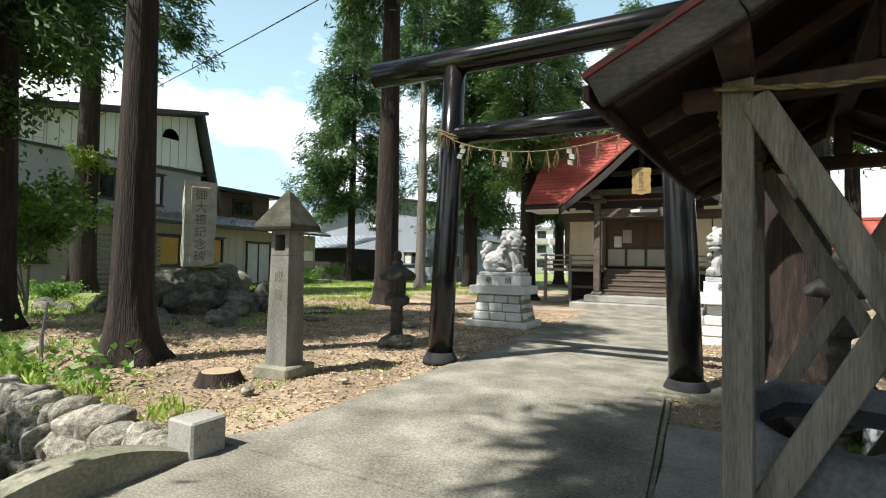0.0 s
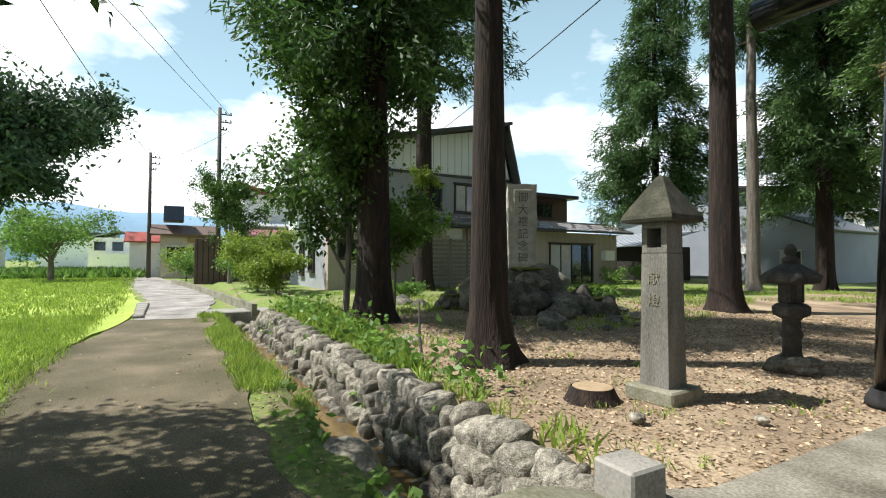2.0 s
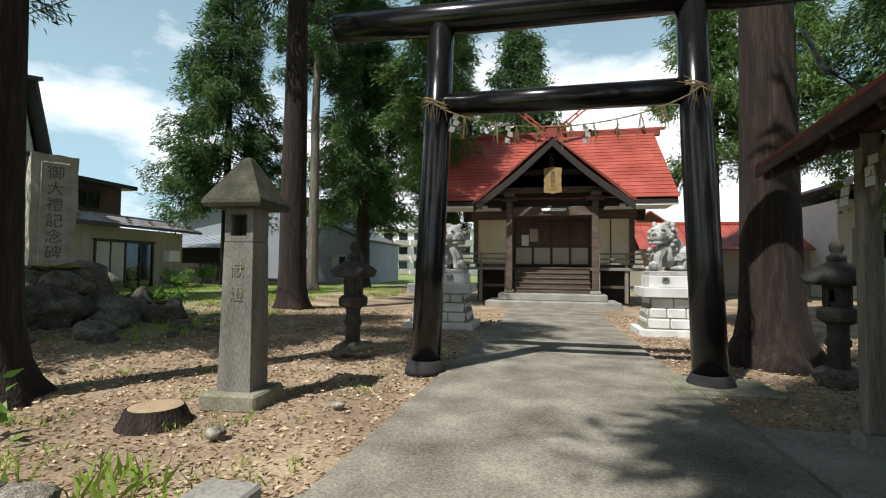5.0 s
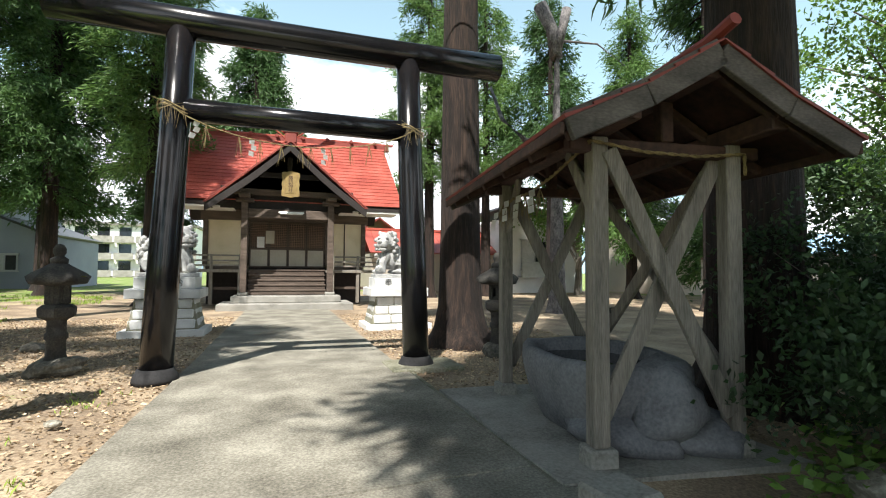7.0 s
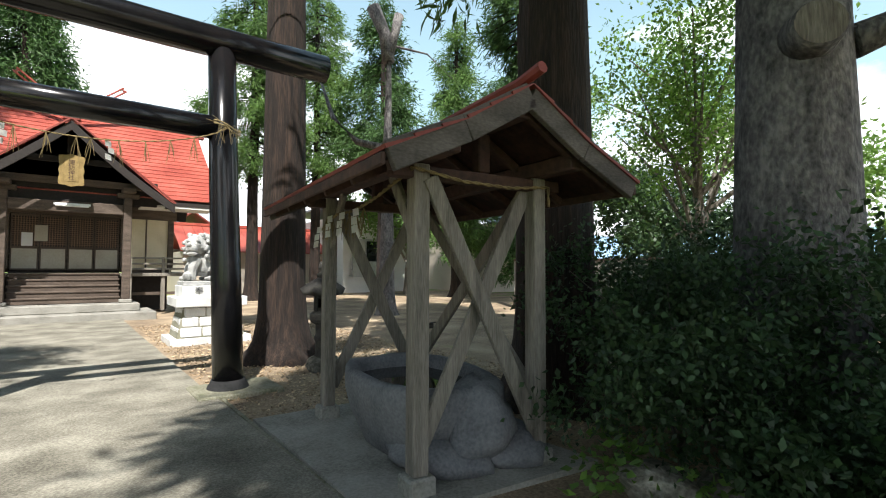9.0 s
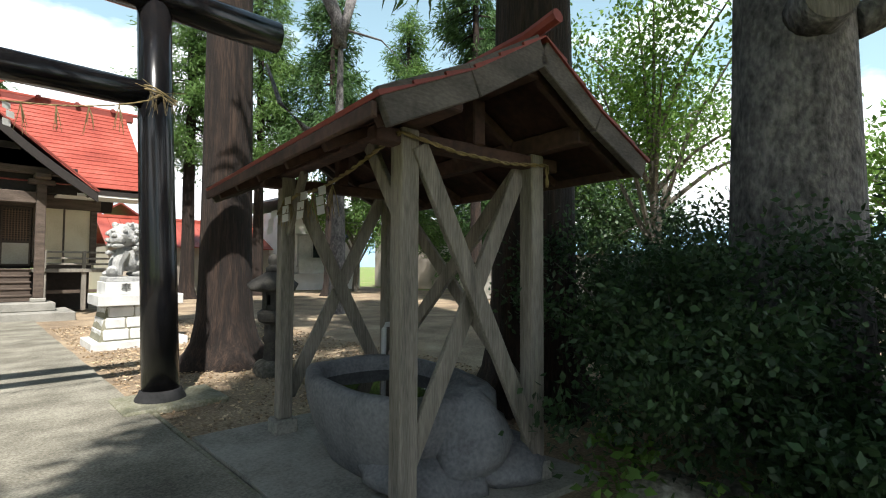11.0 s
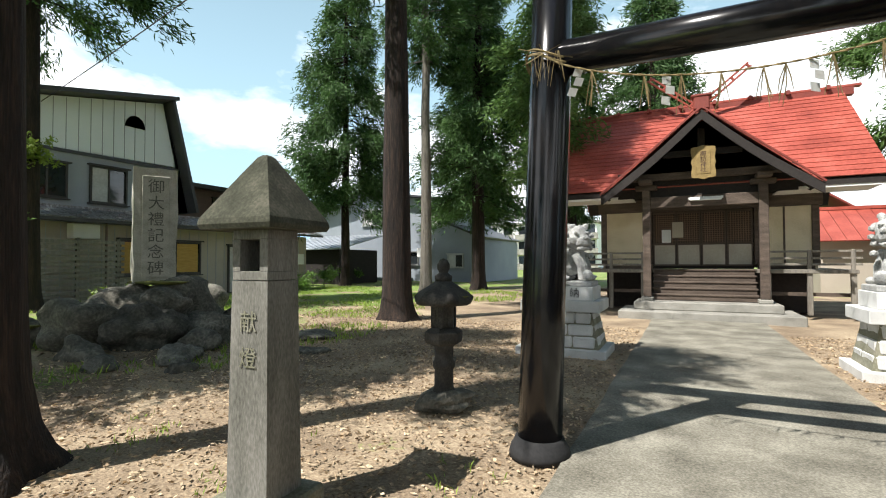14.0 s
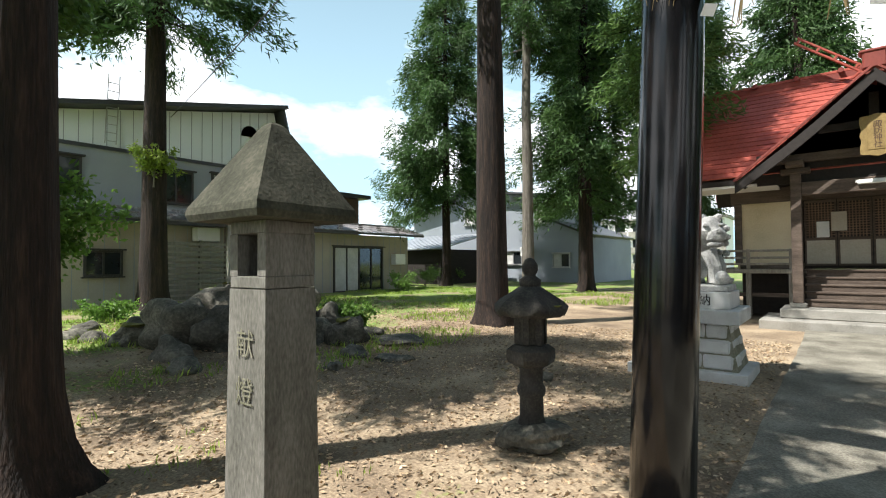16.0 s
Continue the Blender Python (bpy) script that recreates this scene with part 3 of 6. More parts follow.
rnd = random.Random(11)
shimenawa = thing("sacred_rope", "straw rope with paper streamers slung below the torii beam", "rope", 0.01, 6.78, 0)
shimenawa.scale = (0.975, 0.975, 0.985)
sag = [(-1.5 + 3.0 * i / 24, 0.0, 3.28 - 0.36 * (1 - (2 * (i / 24) - 1) ** 2) ** 0.8) for i in range(25)]
rope("rope_line", sag, 0.0075, shimenawa)
for s in (-1, 1):
    b = bmesh.new()
    for dz in (-0.02, 0.02):
        ring = [(s * 1.5 + 0.2 * math.cos(a), 0.2 + 0.2 * math.sin(a), 3.3 + dz + 0.05 * math.sin(a * 2)) for a in [2 * math.pi * i / 24 for i in range(25)]]
        tube(b, ring, 0.009, 5)
    for k in range(14):
        tassel(b, (s * 1.5 + rnd.uniform(-0.12, 0.12), -0.01, 3.3), 0.28, rnd, 1, 0.0025)
    for k in range(8):
        q = (s * 1.5 + rnd.uniform(-0.25, 0.25), rnd.uniform(-0.08, 0.02), 3.3 + rnd.uniform(-0.1, 0.12))
        tube(b, [(s * 1.5, -0.01, 3.3), q], 0.003, 3)
    part("knot", b, "straw", shimenawa, "frayed straw knot round the post")
for k in (3, 6, 8, 10, 12, 13, 15, 17, 19, 21):
    b = bmesh.new()
    tassel(b, sag[k], 0.3, rnd, 5, 0.0045)
    part("tassel", b, "straw", shimenawa)
for k in (2, 7, 14):
    shide("streamer", sag[k], shimenawa, rnd, 0.13)

# ---- shrine hall ----
hall = thing("shrine_hall", "timber shrine hall with red sheet-metal gabled roof and lattice doors", "shrine", 0, 0.35, 0)
bm = boxes(((-2.2, 17.6, -0.1), (2.2, 19.55, 0.21)), bevel=0.02)
single("lower_stone_step", bm, "concrete", "wide pale stone step before the shrine hall", "step", "structure")
bm = boxes(((-1.82, 18.18, 0.214), (1.82, 19.6, 0.44)), bevel=0.02)
single("upper_stone_step", bm, "concrete", "upper pale stone step under the porch posts", "step", "structure")
for s in (-1, 1):
    bm = boxes(((s * 1.48 - 0.17, 18.24, 0.44), (s * 1.48 + 0.17, 18.56, 0.55)), bevel=0.02)
    part("post_base", bm, "concrete", hall)
    bm = boxes(((s * 1.48 - 0.11, 18.29, 0.55), (s * 1.48 + 0.11, 18.51, 4.0)), bevel=0.015)
    part("porch_post", bm, "brown", hall)
    bm = boxes(((s * 1.48 - 0.3, 18.26, 3.72), (s * 1.48 + 0.3, 18.54, 3.86)), ((s * 1.48 - 0.18, 17.95, 3.86), (s * 1.48 + 0.18, 18.8, 4.0)), bevel=0.02)
    part("bracket", bm, "brown", hall)
bm = boxes(((-2.0, 18.3, 4.0), (2.0, 18.5, 4.2)), bevel=0.015)
part("porch_beam", bm, "brown", hall)
bm = boxes(((-1.37, 18.32, 3.18), (1.37, 18.48, 3.5)), bevel=0.015)
part("porch_lintel", bm, "brown", hall)
bm = bmesh.new()
rod(bm, (-0.32, 18.27, 3.36), (0.48, 18.27, 3.36), 0.03, seg=10)
box(bm, (-0.36, 18.28, 3.38), (0.52, 18.318, 3.44))
part("tube_light", bm, "white", hall, "unlit white fluorescent tube light")
bm = bmesh.new()
for k in range(5):
    z = 0.46 + 0.9 * (k + 1) / 5
    box(bm, (-1.36, 18.52 + 0.17 * k, z - 0.05), (1.36, 18.72 + 0.17 * k, z), bevel=0.008)
    box(bm, (-1.33, 18.55 + 0.17 * k, z - 0.18), (1.33, 18.58 + 0.17 * k, z - 0.052))
part("timber_stairs", bm, "brown", hall)
bm = boxes(((-3.65, 19.0, 1.25), (-1.4, 19.95, 1.36)), ((1.4, 19.0, 1.25), (3.65, 19.95, 1.36)), ((-1.39, 19.4, 1.25), (1.39, 19.95, 1.36)), ((-3.65, 19.96, 1.25), (-2.95, 23.6, 1.36)), ((2.95, 19.96, 1.25), (3.65, 23.6, 1.36)), bevel=0.01)
part("veranda_deck", bm, "wood", hall, "weathered veranda boards")
for x in (-3.55, -2.6, -1.65, 1.65, 2.6, 3.55):
    bm = boxes(((x - 0.06, 19.05, 0.1), (x + 0.06, 19.17, 1.25)), bevel=0.008)
    part("veranda_post", bm, "wood", hall)
    bm = boxes(((x - 0.045, 19.06, 1.36), (x + 0.045, 19.15, 1.9)), bevel=0.008)
    part("rail_post", bm, "wood", hall)
for x0, x1 in ((-3.75, -1.62), (1.62, 3.75)):
    for z in (1.5, 1.67, 1.86):
        bm = boxes(((x0, 19.08, z - 0.03), (x1, 19.13, z + 0.03)), bevel=0.006)
        part("rail", bm, "wood", hall)
    bm = boxes(((x0 + 0.1, 19.2, 0.62), (x1 - 0.1, 19.25, 0.72)))
    part("lower_rail", bm, "brown", hall)
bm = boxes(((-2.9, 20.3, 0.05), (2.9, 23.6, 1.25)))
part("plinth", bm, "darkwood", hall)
for lo, hi in (((-2.9, 20.0, 1.36), (-1.5, 20.1, 3.3)), ((1.5, 20.0, 1.36), (2.9, 20.1, 3.3))):
    part("plaster_wall", boxes((lo, hi)), "plaster", hall, "cream plaster wall panel")
bm = boxes(((-2.98, 20.05, 1.36), (-2.91, 23.6, 3.6)), ((2.91, 20.05, 1.36), (2.98, 23.6, 3.6)), ((-2.9, 23.5, 1.36), (2.9, 23.6, 3.6)))
part("side_wall", bm, "plaster", hall)
for x0, x1, y0, y1 in ((-3.02, -2.84, 19.93, 20.11), (2.84, 3.02, 19.93, 20.11), (-1.56, -1.42, 19.93, 20.11), (1.42, 1.56, 19.93, 20.11), (2.15, 2.2, 19.97, 19.998)):
    part("wall_post", boxes(((x0, y0, 1.505), (x1, y1, 3.215)), bevel=0.008), "brown", hall)
bm = boxes(((-3.1, 19.9, 3.22), (3.1, 20.12, 3.62)), ((-2.9, 19.95, 1.36), (-1.5, 20.0, 1.5)), ((1.5, 19.95, 1.36), (2.9, 20.0, 1.5)), bevel=0.01)
part("wall_beam", bm, "brown", hall)
# dark sheet standing in for the shade of the room behind the lattice
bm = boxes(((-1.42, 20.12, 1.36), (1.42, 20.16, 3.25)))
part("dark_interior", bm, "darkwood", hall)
for k in range(4):
    x0 = -1.4 + k * 0.7
    door = part("lattice_door", boxes(((x0 + 0.01, 20.0, 1.45), (x0 + 0.05, 20.045, 3.2)), ((x0 + 0.65, 20.0, 1.45), (x0 + 0.69, 20.045, 3.2)), ((x0 + 0.05, 20.0, 3.13), (x0 + 0.65, 20.045, 3.2)), ((x0 + 0.05, 20.0, 1.45), (x0 + 0.65, 20.045, 1.5)), ((x0 + 0.05, 20.0, 2.12), (x0 + 0.65, 20.045, 2.2))), "brown", hall)
    part("door_panel", boxes(((x0 + 0.05, 20.015, 1.5), (x0 + 0.65, 20.035, 2.12))), "panel", door, "pale lower door panel")
    bm = bmesh.new()
    for i in range(1, 9):
        box(bm, (x0 + 0.05 + i * 0.0667 - 0.013, 20.01, 2.2), (x0 + 0.05 + i * 0.0667 + 0.013, 20.028, 3.13))
    for i in range(1, 14):
        z = 2.2 + i * 0.0665
        box(bm, (x0 + 0.05, 20.028, z - 0.013), (x0 + 0.65, 20.044, z + 0.013))
    part("lattice", bm, "lattice", door)
bm = boxes(((-1.13, 20.33, 2.2), (-0.86, 20.345, 2.62)), bevel=0.003)
single("notice_sheet", bm, "paper", "white notice sheet on the lattice door", "notice")
bm = boxes(((-0.82, 20.32, 2.36), (-0.5, 20.342, 2.86)), bevel=0.003)
single("notice_board", bm, "panel", "brownish notice board with framed paper", "notice")


def slope(parent, name, a, b, length_to, thick, mat, courses, lap=0.012):
    """A roof slope in overlapping courses from the eave line a-b up to the ridge line a2-b2."""
    a, b = Vector(a), Vector(b)
    a2, b2 = (Vector(p) for p in length_to)
    nrm = (b - a).cross(a2 - a).normalized()
    if nrm.z < 0:
        nrm = -nrm
    for k in range(courses):
        f, g = k / courses, (k + 1.12) / courses
        g = min(g, 1.0)
        p, q, r, s = a.lerp(a2, f), b.lerp(b2, f), b.lerp(b2, g), a.lerp(a2, g)
        bb = bmesh.new()
        up, lowr = nrm * (lap + thick), nrm * 0.0
        vs = [bb.verts.new(v) for v in (p + lowr, q + lowr, r + lowr, s + lowr, p + up, q + up, r + nrm * thick * 0.6, s + nrm * thick * 0.6)]
        for idx in ((3, 2, 1, 0), (4, 5, 6, 7), (0, 1, 5, 4), (1, 2, 6, 5), (2, 3, 7, 6), (3, 0, 4, 7)):
            bb.faces.new([vs[i] for i in idx])
        part(name, bb, mat, parent)


roof = part("roof", boxes(((-4.25, 21.44, 6.72), (4.25, 21.7, 6.95))), "reddull", hall, "red sheet-metal roof")
slope(roof, "roof_course", (-4.25, 18.55, 3.8), (4.25, 18.55, 3.8), ((-4.0, 21.5, 6.82), (4.0, 21.5, 6.82)), 0.02, "red", 19)
slope(roof, "roof_course", (4.25, 24.6, 3.8), (-4.25, 24.6, 3.8), ((4.0, 21.62, 6.82), (-4.0, 21.62, 6.82)), 0.02, "red", 12)
bm = bmesh.new()
for y0, y1 in ((18.58, 21.48), (24.55, 21.62)):
    v = [bm.verts.new(p) for p in ((-4.2, y0, 3.74), (4.2, y0, 3.74), (3.97, y1, 6.74), (-3.97, y1, 6.74), (-4.2, y0, 3.6), (4.2, y0, 3.6), (3.97, y1, 6.6), (-3.97, y1, 6.6))]
    for idx in ((0, 1, 2, 3), (7, 6, 5, 4), (4, 5, 1, 0), (5, 6, 2, 1), (6, 7, 3, 2), (7, 4, 0, 3)):
        bm.faces.new([v[i] for i in idx])
part("roof_boarding", bm, "darkwood", roof)
for x0, x1 in ((-4.1, -1.9), (1.9, 4.1)):
    part("soffit", boxes(((x0, 18.75, 3.55), (x1, 19.9, 3.585))), "white", roof, "white boarded soffit")
for x0, x1 in ((-4.22, -2.0), (2.0, 4.22)):
    part("fascia", boxes(((x0, 18.6, 3.54), (x1, 18.66, 3.66))), "white", roof, "white fascia board")
bm = bmesh.new()
for s in (-1, 1):
    v = [bm.verts.new(p) for p in ((s * 3.0, 19.6, 3.6), (s * 3.0, 23.6, 3.6), (s * 3.0, 21.6, 6.5))]
    bm.faces.new(v if s > 0 else v[::-1])
bmesh.ops.solidify(bm, geom=bm.faces[:], thickness=0.06)
part("gable_end", bm, "darkwood", roof)
for k in range(8):
    x = -3.6 + 7.2 * k / 7
    bm = bmesh.new()
    rod(bm, (x, 21.33, 6.99), (x, 21.83, 6.99), 0.075, seg=8)
    part("ridge_log", bm, "reddull", roof)
bm = boxes(((-4.45, 21.46, 6.96), (4.45, 21.68, 7.04)), bevel=0.01)
part("ridge_cap", bm, "red", roof)
# porch gable
porch = part("porch_roof", boxes(((-0.16, 17.55, 5.62), (0.16, 20.5, 5.78)), bevel=0.02), "reddull", hall, "red gabled porch roof")
for s in (-1, 1):
    slope(porch, "porch_course", (s * 2.62, 17.6, 3.56), (s * 2.62, 18.75, 3.56), ((s * 0.1, 17.6, 5.72), (s * 0.1, 20.5, 5.72)), 0.02, "red", 12)
    bm = bmesh.new()
    v = [(s * 2.6, 17.62, 3.5), (s * 2.6, 18.8, 3.5), (0, 20.4, 5.68), (0, 17.62, 5.68)]
    lo = [bm.verts.new(p) for p in v]
    bm.faces.new(lo)
    bmesh.ops.solidify(bm, geom=bm.faces[:], thickness=0.05)
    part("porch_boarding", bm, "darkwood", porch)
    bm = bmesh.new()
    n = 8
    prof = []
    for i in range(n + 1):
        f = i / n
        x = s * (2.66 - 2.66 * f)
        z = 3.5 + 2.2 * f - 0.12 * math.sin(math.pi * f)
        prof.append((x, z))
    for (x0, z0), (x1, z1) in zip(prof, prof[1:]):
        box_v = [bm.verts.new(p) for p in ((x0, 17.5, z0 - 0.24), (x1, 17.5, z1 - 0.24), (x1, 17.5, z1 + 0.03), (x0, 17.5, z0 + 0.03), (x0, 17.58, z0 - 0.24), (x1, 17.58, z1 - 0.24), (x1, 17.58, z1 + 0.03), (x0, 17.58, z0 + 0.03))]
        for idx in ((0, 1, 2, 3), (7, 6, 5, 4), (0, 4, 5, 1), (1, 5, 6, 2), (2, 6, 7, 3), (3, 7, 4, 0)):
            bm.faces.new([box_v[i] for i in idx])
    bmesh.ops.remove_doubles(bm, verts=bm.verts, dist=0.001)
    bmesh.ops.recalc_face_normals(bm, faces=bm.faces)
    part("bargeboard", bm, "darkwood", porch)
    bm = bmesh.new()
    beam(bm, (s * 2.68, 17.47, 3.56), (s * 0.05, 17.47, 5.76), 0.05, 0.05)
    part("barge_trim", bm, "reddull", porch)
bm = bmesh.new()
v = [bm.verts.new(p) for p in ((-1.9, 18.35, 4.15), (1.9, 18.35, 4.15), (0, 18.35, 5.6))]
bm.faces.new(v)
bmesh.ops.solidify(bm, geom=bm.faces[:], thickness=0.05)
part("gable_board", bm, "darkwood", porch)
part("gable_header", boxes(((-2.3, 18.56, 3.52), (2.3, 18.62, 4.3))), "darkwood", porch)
bm = boxes(((-0.09, 18.2, 4.2), (0.09, 18.34, 5.4)), ((-1.0, 18.22, 4.62), (1.0, 18.33, 4.8)), bevel=0.01)
part("gable_strut", bm, "darkwood", porch)
bm = boxes(((-0.2, 17.5, 5.74), (0.2, 17.75, 6.1)), ((-0.26, 17.48, 6.08), (0.26, 17.8, 6.16)), bevel=0.03)
part("ridge_ornament", bm, "reddull", porch)
for s in (-1, 1):
    bm = bmesh.new()
    a, b = Vector((s * -0.25, 20.9, 6.5)), Vector((s * 1.5, 20.9, 7.95))
    d = (b - a).normalized()
    for off in (-0.07, 0.07):
        o = Vector((-d.z * off, 0, d.x * off))
        beam(bm, a + o, b + o, 0.1, 0.05)
    for f in (0.25, 0.5, 0.72, 0.97):
        beam(bm, a.lerp(b, f) + Vector((-d.z * 0.07, 0, d.x * 0.07)), a.lerp(b, f) - Vector((-d.z * 0.07, 0, d.x * 0.07)), 0.1, 0.06)
    part("ridge_finial", bm, "red", roof, "slotted red crossed finial")
bm = boxes(((-0.12, 20.85, 5.7), (0.12, 21.1, 6.9)))
part("finial_post", bm, "reddull", roof)
plaque = thing("name_plaque", "gilt wooden name plaque in a scalloped frame under the gable", "plaque", 0.03, 18.2, 4.35)
bm = bmesh.new()
outline = []
for i in range(40):
    a = 2 * math.pi * i / 40
    ca, sa = math.cos(a), math.sin(a)
    k = 1 / max(abs(ca) / 0.33, abs(sa) / 0.5)
    k *= 1 + 0.05 * math.cos(a * 8)
    outline.append((ca * k, sa * k))
f = bm.faces.new([bm.verts.new((x, 0, z)) for x, z in outline])
r = bmesh.ops.extrude_face_region(bm, geom=[f])
bmesh.ops.translate(bm, verts=[v for v in r["geom"] if isinstance(v, bmesh.types.BMVert)], vec=(0, 0.06, 0))
bmesh.ops.recalc_face_normals(bm, faces=bm.faces)
part("frame_board", bm, "gold", plaque)
part("inner_panel", boxes(((-0.2, -0.012, -0.36), (0.2, -0.002, 0.36)), bevel=0.004), "gold", plaque, "worn gilt inner panel")
for k, ch in enumerate("諏訪神社"):
    bm = letters(ch, 0.185, 0.004)
    bm.transform(Matrix.Translation((0, -0.013, 0.245 - 0.165 * k)))
    part("letter", bm, "roofwood", plaque, "carved dark letter")
plaque.scale = (0.88, 0.88, 0.9)


# ---- guardian lion dogs ----
def pedestal(x, y, chars):
    p = thing("lion_pedestal", "pale granite pedestal with rough ashlar blocks for a guardian lion", "pedestal", x, y, 0, group="lion pedestals by the path")
    part("foot_slab", boxes(((-0.76, -0.56, -0.05), (0.76, 0.56, 0.13)), bevel=0.012), "granite", p)
    b = bmesh.new()
    bmesh.ops.create_cone(b, cap_ends=True, segments=4, radius1=0.64, radius2=0.52, depth=0.62, matrix=Matrix.Translation((0, 0, 0.44)) @ Matrix.Diagonal((1.4, 1, 1, 1)) @ pose(0, 0, 0, 0, 0, 45))
    part("core", b, "mossy", p)
    rn = random.Random(int(x * 7) + 3)
    for face in range(4):
        half = 0.6 if face % 2 == 0 else 0.45
        other = 0.45 if face % 2 == 0 else 0.6
        for row in range(3):
            z0 = 0.14 + row * 0.2
            zc = (z0 + 0.1 - 0.13) / 0.62
            hw = half * (1 - 0.185 * zc)
            cuts = [-hw, *(hw * c for c in ((-0.3, 0.36), (-0.42, 0.22), (-0.2, 0.48))[row]), hw] if face % 2 == 0 else [-hw, hw * (0.2 if row == 1 else -0.15), hw]
            for a, bb2 in zip(cuts, cuts[1:]):
                q = bmesh.new()
                box(q, (a + 0.006, -0.03, z0 + 0.006), (bb2 - 0.006, 0.03, z0 + 0.194), bevel=0.022)
                for v in q.verts:
                    if v.co.y < -0.02:
                        v.co.y -= rn.uniform(0, 0.018)
                q.transform(pose(0, 0, 0, 0, 0, 90 * face) @ Matrix.Translation((0, -other * (1 - 0.185 * zc) + 0.005, 0)))
                part("stone_block", q, "granite", p)
    part("cap_slab", boxes(((-0.67, -0.54, 0.75), (0.67, 0.54, 0.94)), bevel=0.012), "granite", p)
    part("top_block", boxes(((-0.55, -0.4, 0.94), (0.55, 0.4, 1.17)), bevel=0.01), "granite", p)
    for k, ch in enumerate(chars):
        q = letters(ch, 0.17)
        q.transform(Matrix.Translation((-0.24 + 0.48 * k, -0.402, 1.055)))
        part("letter", q, "ink", p)
    return p


def lion(x, y, side):
    """A crouching stone lion dog whose body lies across the path's line; side: +1 faces the path to the right."""
    b = bmesh.new()
    box(b, (-0.52, -0.34, 0), (0.52, 0.34, 0.09), bevel=0.015)

    def blob(c, size, seed, sub=2, rough=0.12, rz=0):
        rock(b, size, seed, rough, sub, Matrix.Translation((c[0] * side, c[1], c[2])) @ pose(0, 0, 0, 0, 0, rz))

    def limb(pts, radii, seg=8):
        tube(b, [(p[0] * side, p[1], p[2]) for p in pts], radii, seg)

    blob((-0.24, 0.02, 0.36), (0.58, 0.5, 0.52), 1, 3)
    blob((0.06, 0.0, 0.5), (0.52, 0.42, 0.62), 2, 3)
    for s in (-1, 1):
        limb([(0.24, s * 0.15, 0.56), (0.33, s * 0.17, 0.34), (0.34, s * 0.17, 0.12)], [0.11, 0.09, 0.085])
        blob((0.4, s * 0.17, 0.14), (0.24, 0.17, 0.12), 3)
        blob((-0.24, s * 0.22, 0.25), (0.46, 0.2, 0.38), 4)
        blob((-0.02, s * 0.25, 0.14), (0.3, 0.15, 0.11), 5)
        for k in range(4):
            ring = [(-0.12 + (0.16 - 0.035 * k) * math.cos(q), s * (0.28 + 0.012 * k), 0.3 + (0.15 - 0.033 * k) * math.sin(q)) for q in [math.pi * i / 8 for i in range(13)]]
            limb(ring, [0.022] * 13, 5)
    hx, hy = 0.24, -0.1
    blob((hx, hy, 0.84), (0.44, 0.44, 0.42), 6, 3)
    blob((hx + 0.13, hy - 0.15, 0.77), (0.26, 0.24, 0.2), 7, 2, 0.1, 0)
    blob((hx + 0.12, hy - 0.14, 0.655), (0.22, 0.2, 0.09), 8)
    blob((hx + 0.19, hy - 0.23, 0.83), (0.1, 0.1, 0.09), 9)
    for s in (-1, 1):
        blob((hx + 0.1 + 0.08 * s, hy - 0.16 + 0.07 * s, 0.92), (0.08, 0.08, 0.07), 10 + s)
        blob((hx - 0.08 + 0.1 * s, hy + 0.02 + 0.14 * s, 1.0), (0.12, 0.1, 0.16), 20 + s)
    rn = random.Random(5)
    for k in range(70):
        a2 = rn.uniform(0.15 * math.pi, 1.35 * math.pi)
        zz = rn.uniform(0.5, 1.06)
        rr = 0.235 + 0.03 * rn.random()
        shrink = 1.0 if zz < 0.92 else 0.62
        blob((hx + rr * shrink * math.cos(a2), hy + rr * shrink * math.sin(a2), zz), (0.11, 0.11, 0.1), k + 30, 1, 0.05)
    for k in range(22):
        f = k / 21
        blob((-0.47 + 0.07 * math.cos(k * 2.6), 0.1 * math.sin(k * 2.1), 0.28 + 0.5 * f), (0.17 - 0.05 * f, 0.16, 0.16), k + 120, 1, 0.08)
    blob((0.42, -0.2, 0.19), (0.2, 0.2, 0.2), 190, 2, 0.02)
    return single("guardian_lion_statue", b, "lionstone", "weathered pale stone guardian lion crouching on its pedestal", "statue", group="guardian lion pair", at=(x, y, 1.17))


pedestal(-2.4, 11.78, "奉納")
pedestal(2.36, 11.78, "奉納")
lion(-2.4, 11.8, 1)
lion(2.36, 11.8, -1)

# ---- stone lamp post with carved dedication ----
lamp = thing("stone_lamp_post", "square concrete lamp pillar with mossy pyramid cap and carved letters", "stone lamp", -2.9, 5.3, 0, rz=4)
part("base_slab", boxes(((-0.27, -0.27, -0.03), (0.27, 0.27, 0.13)), bevel=0.02), "mossy", lamp)
bm = bmesh.new()
bmesh.ops.create_cone(bm, cap_ends=True, segments=4, radius1=0.225, radius2=0.2, depth=1.36, matrix=Matrix.Translation((0, 0, 0.8)) @ pose(0, 0, 0, 0, 0, 45))
part("shaft", bm, "lampstone", lamp)
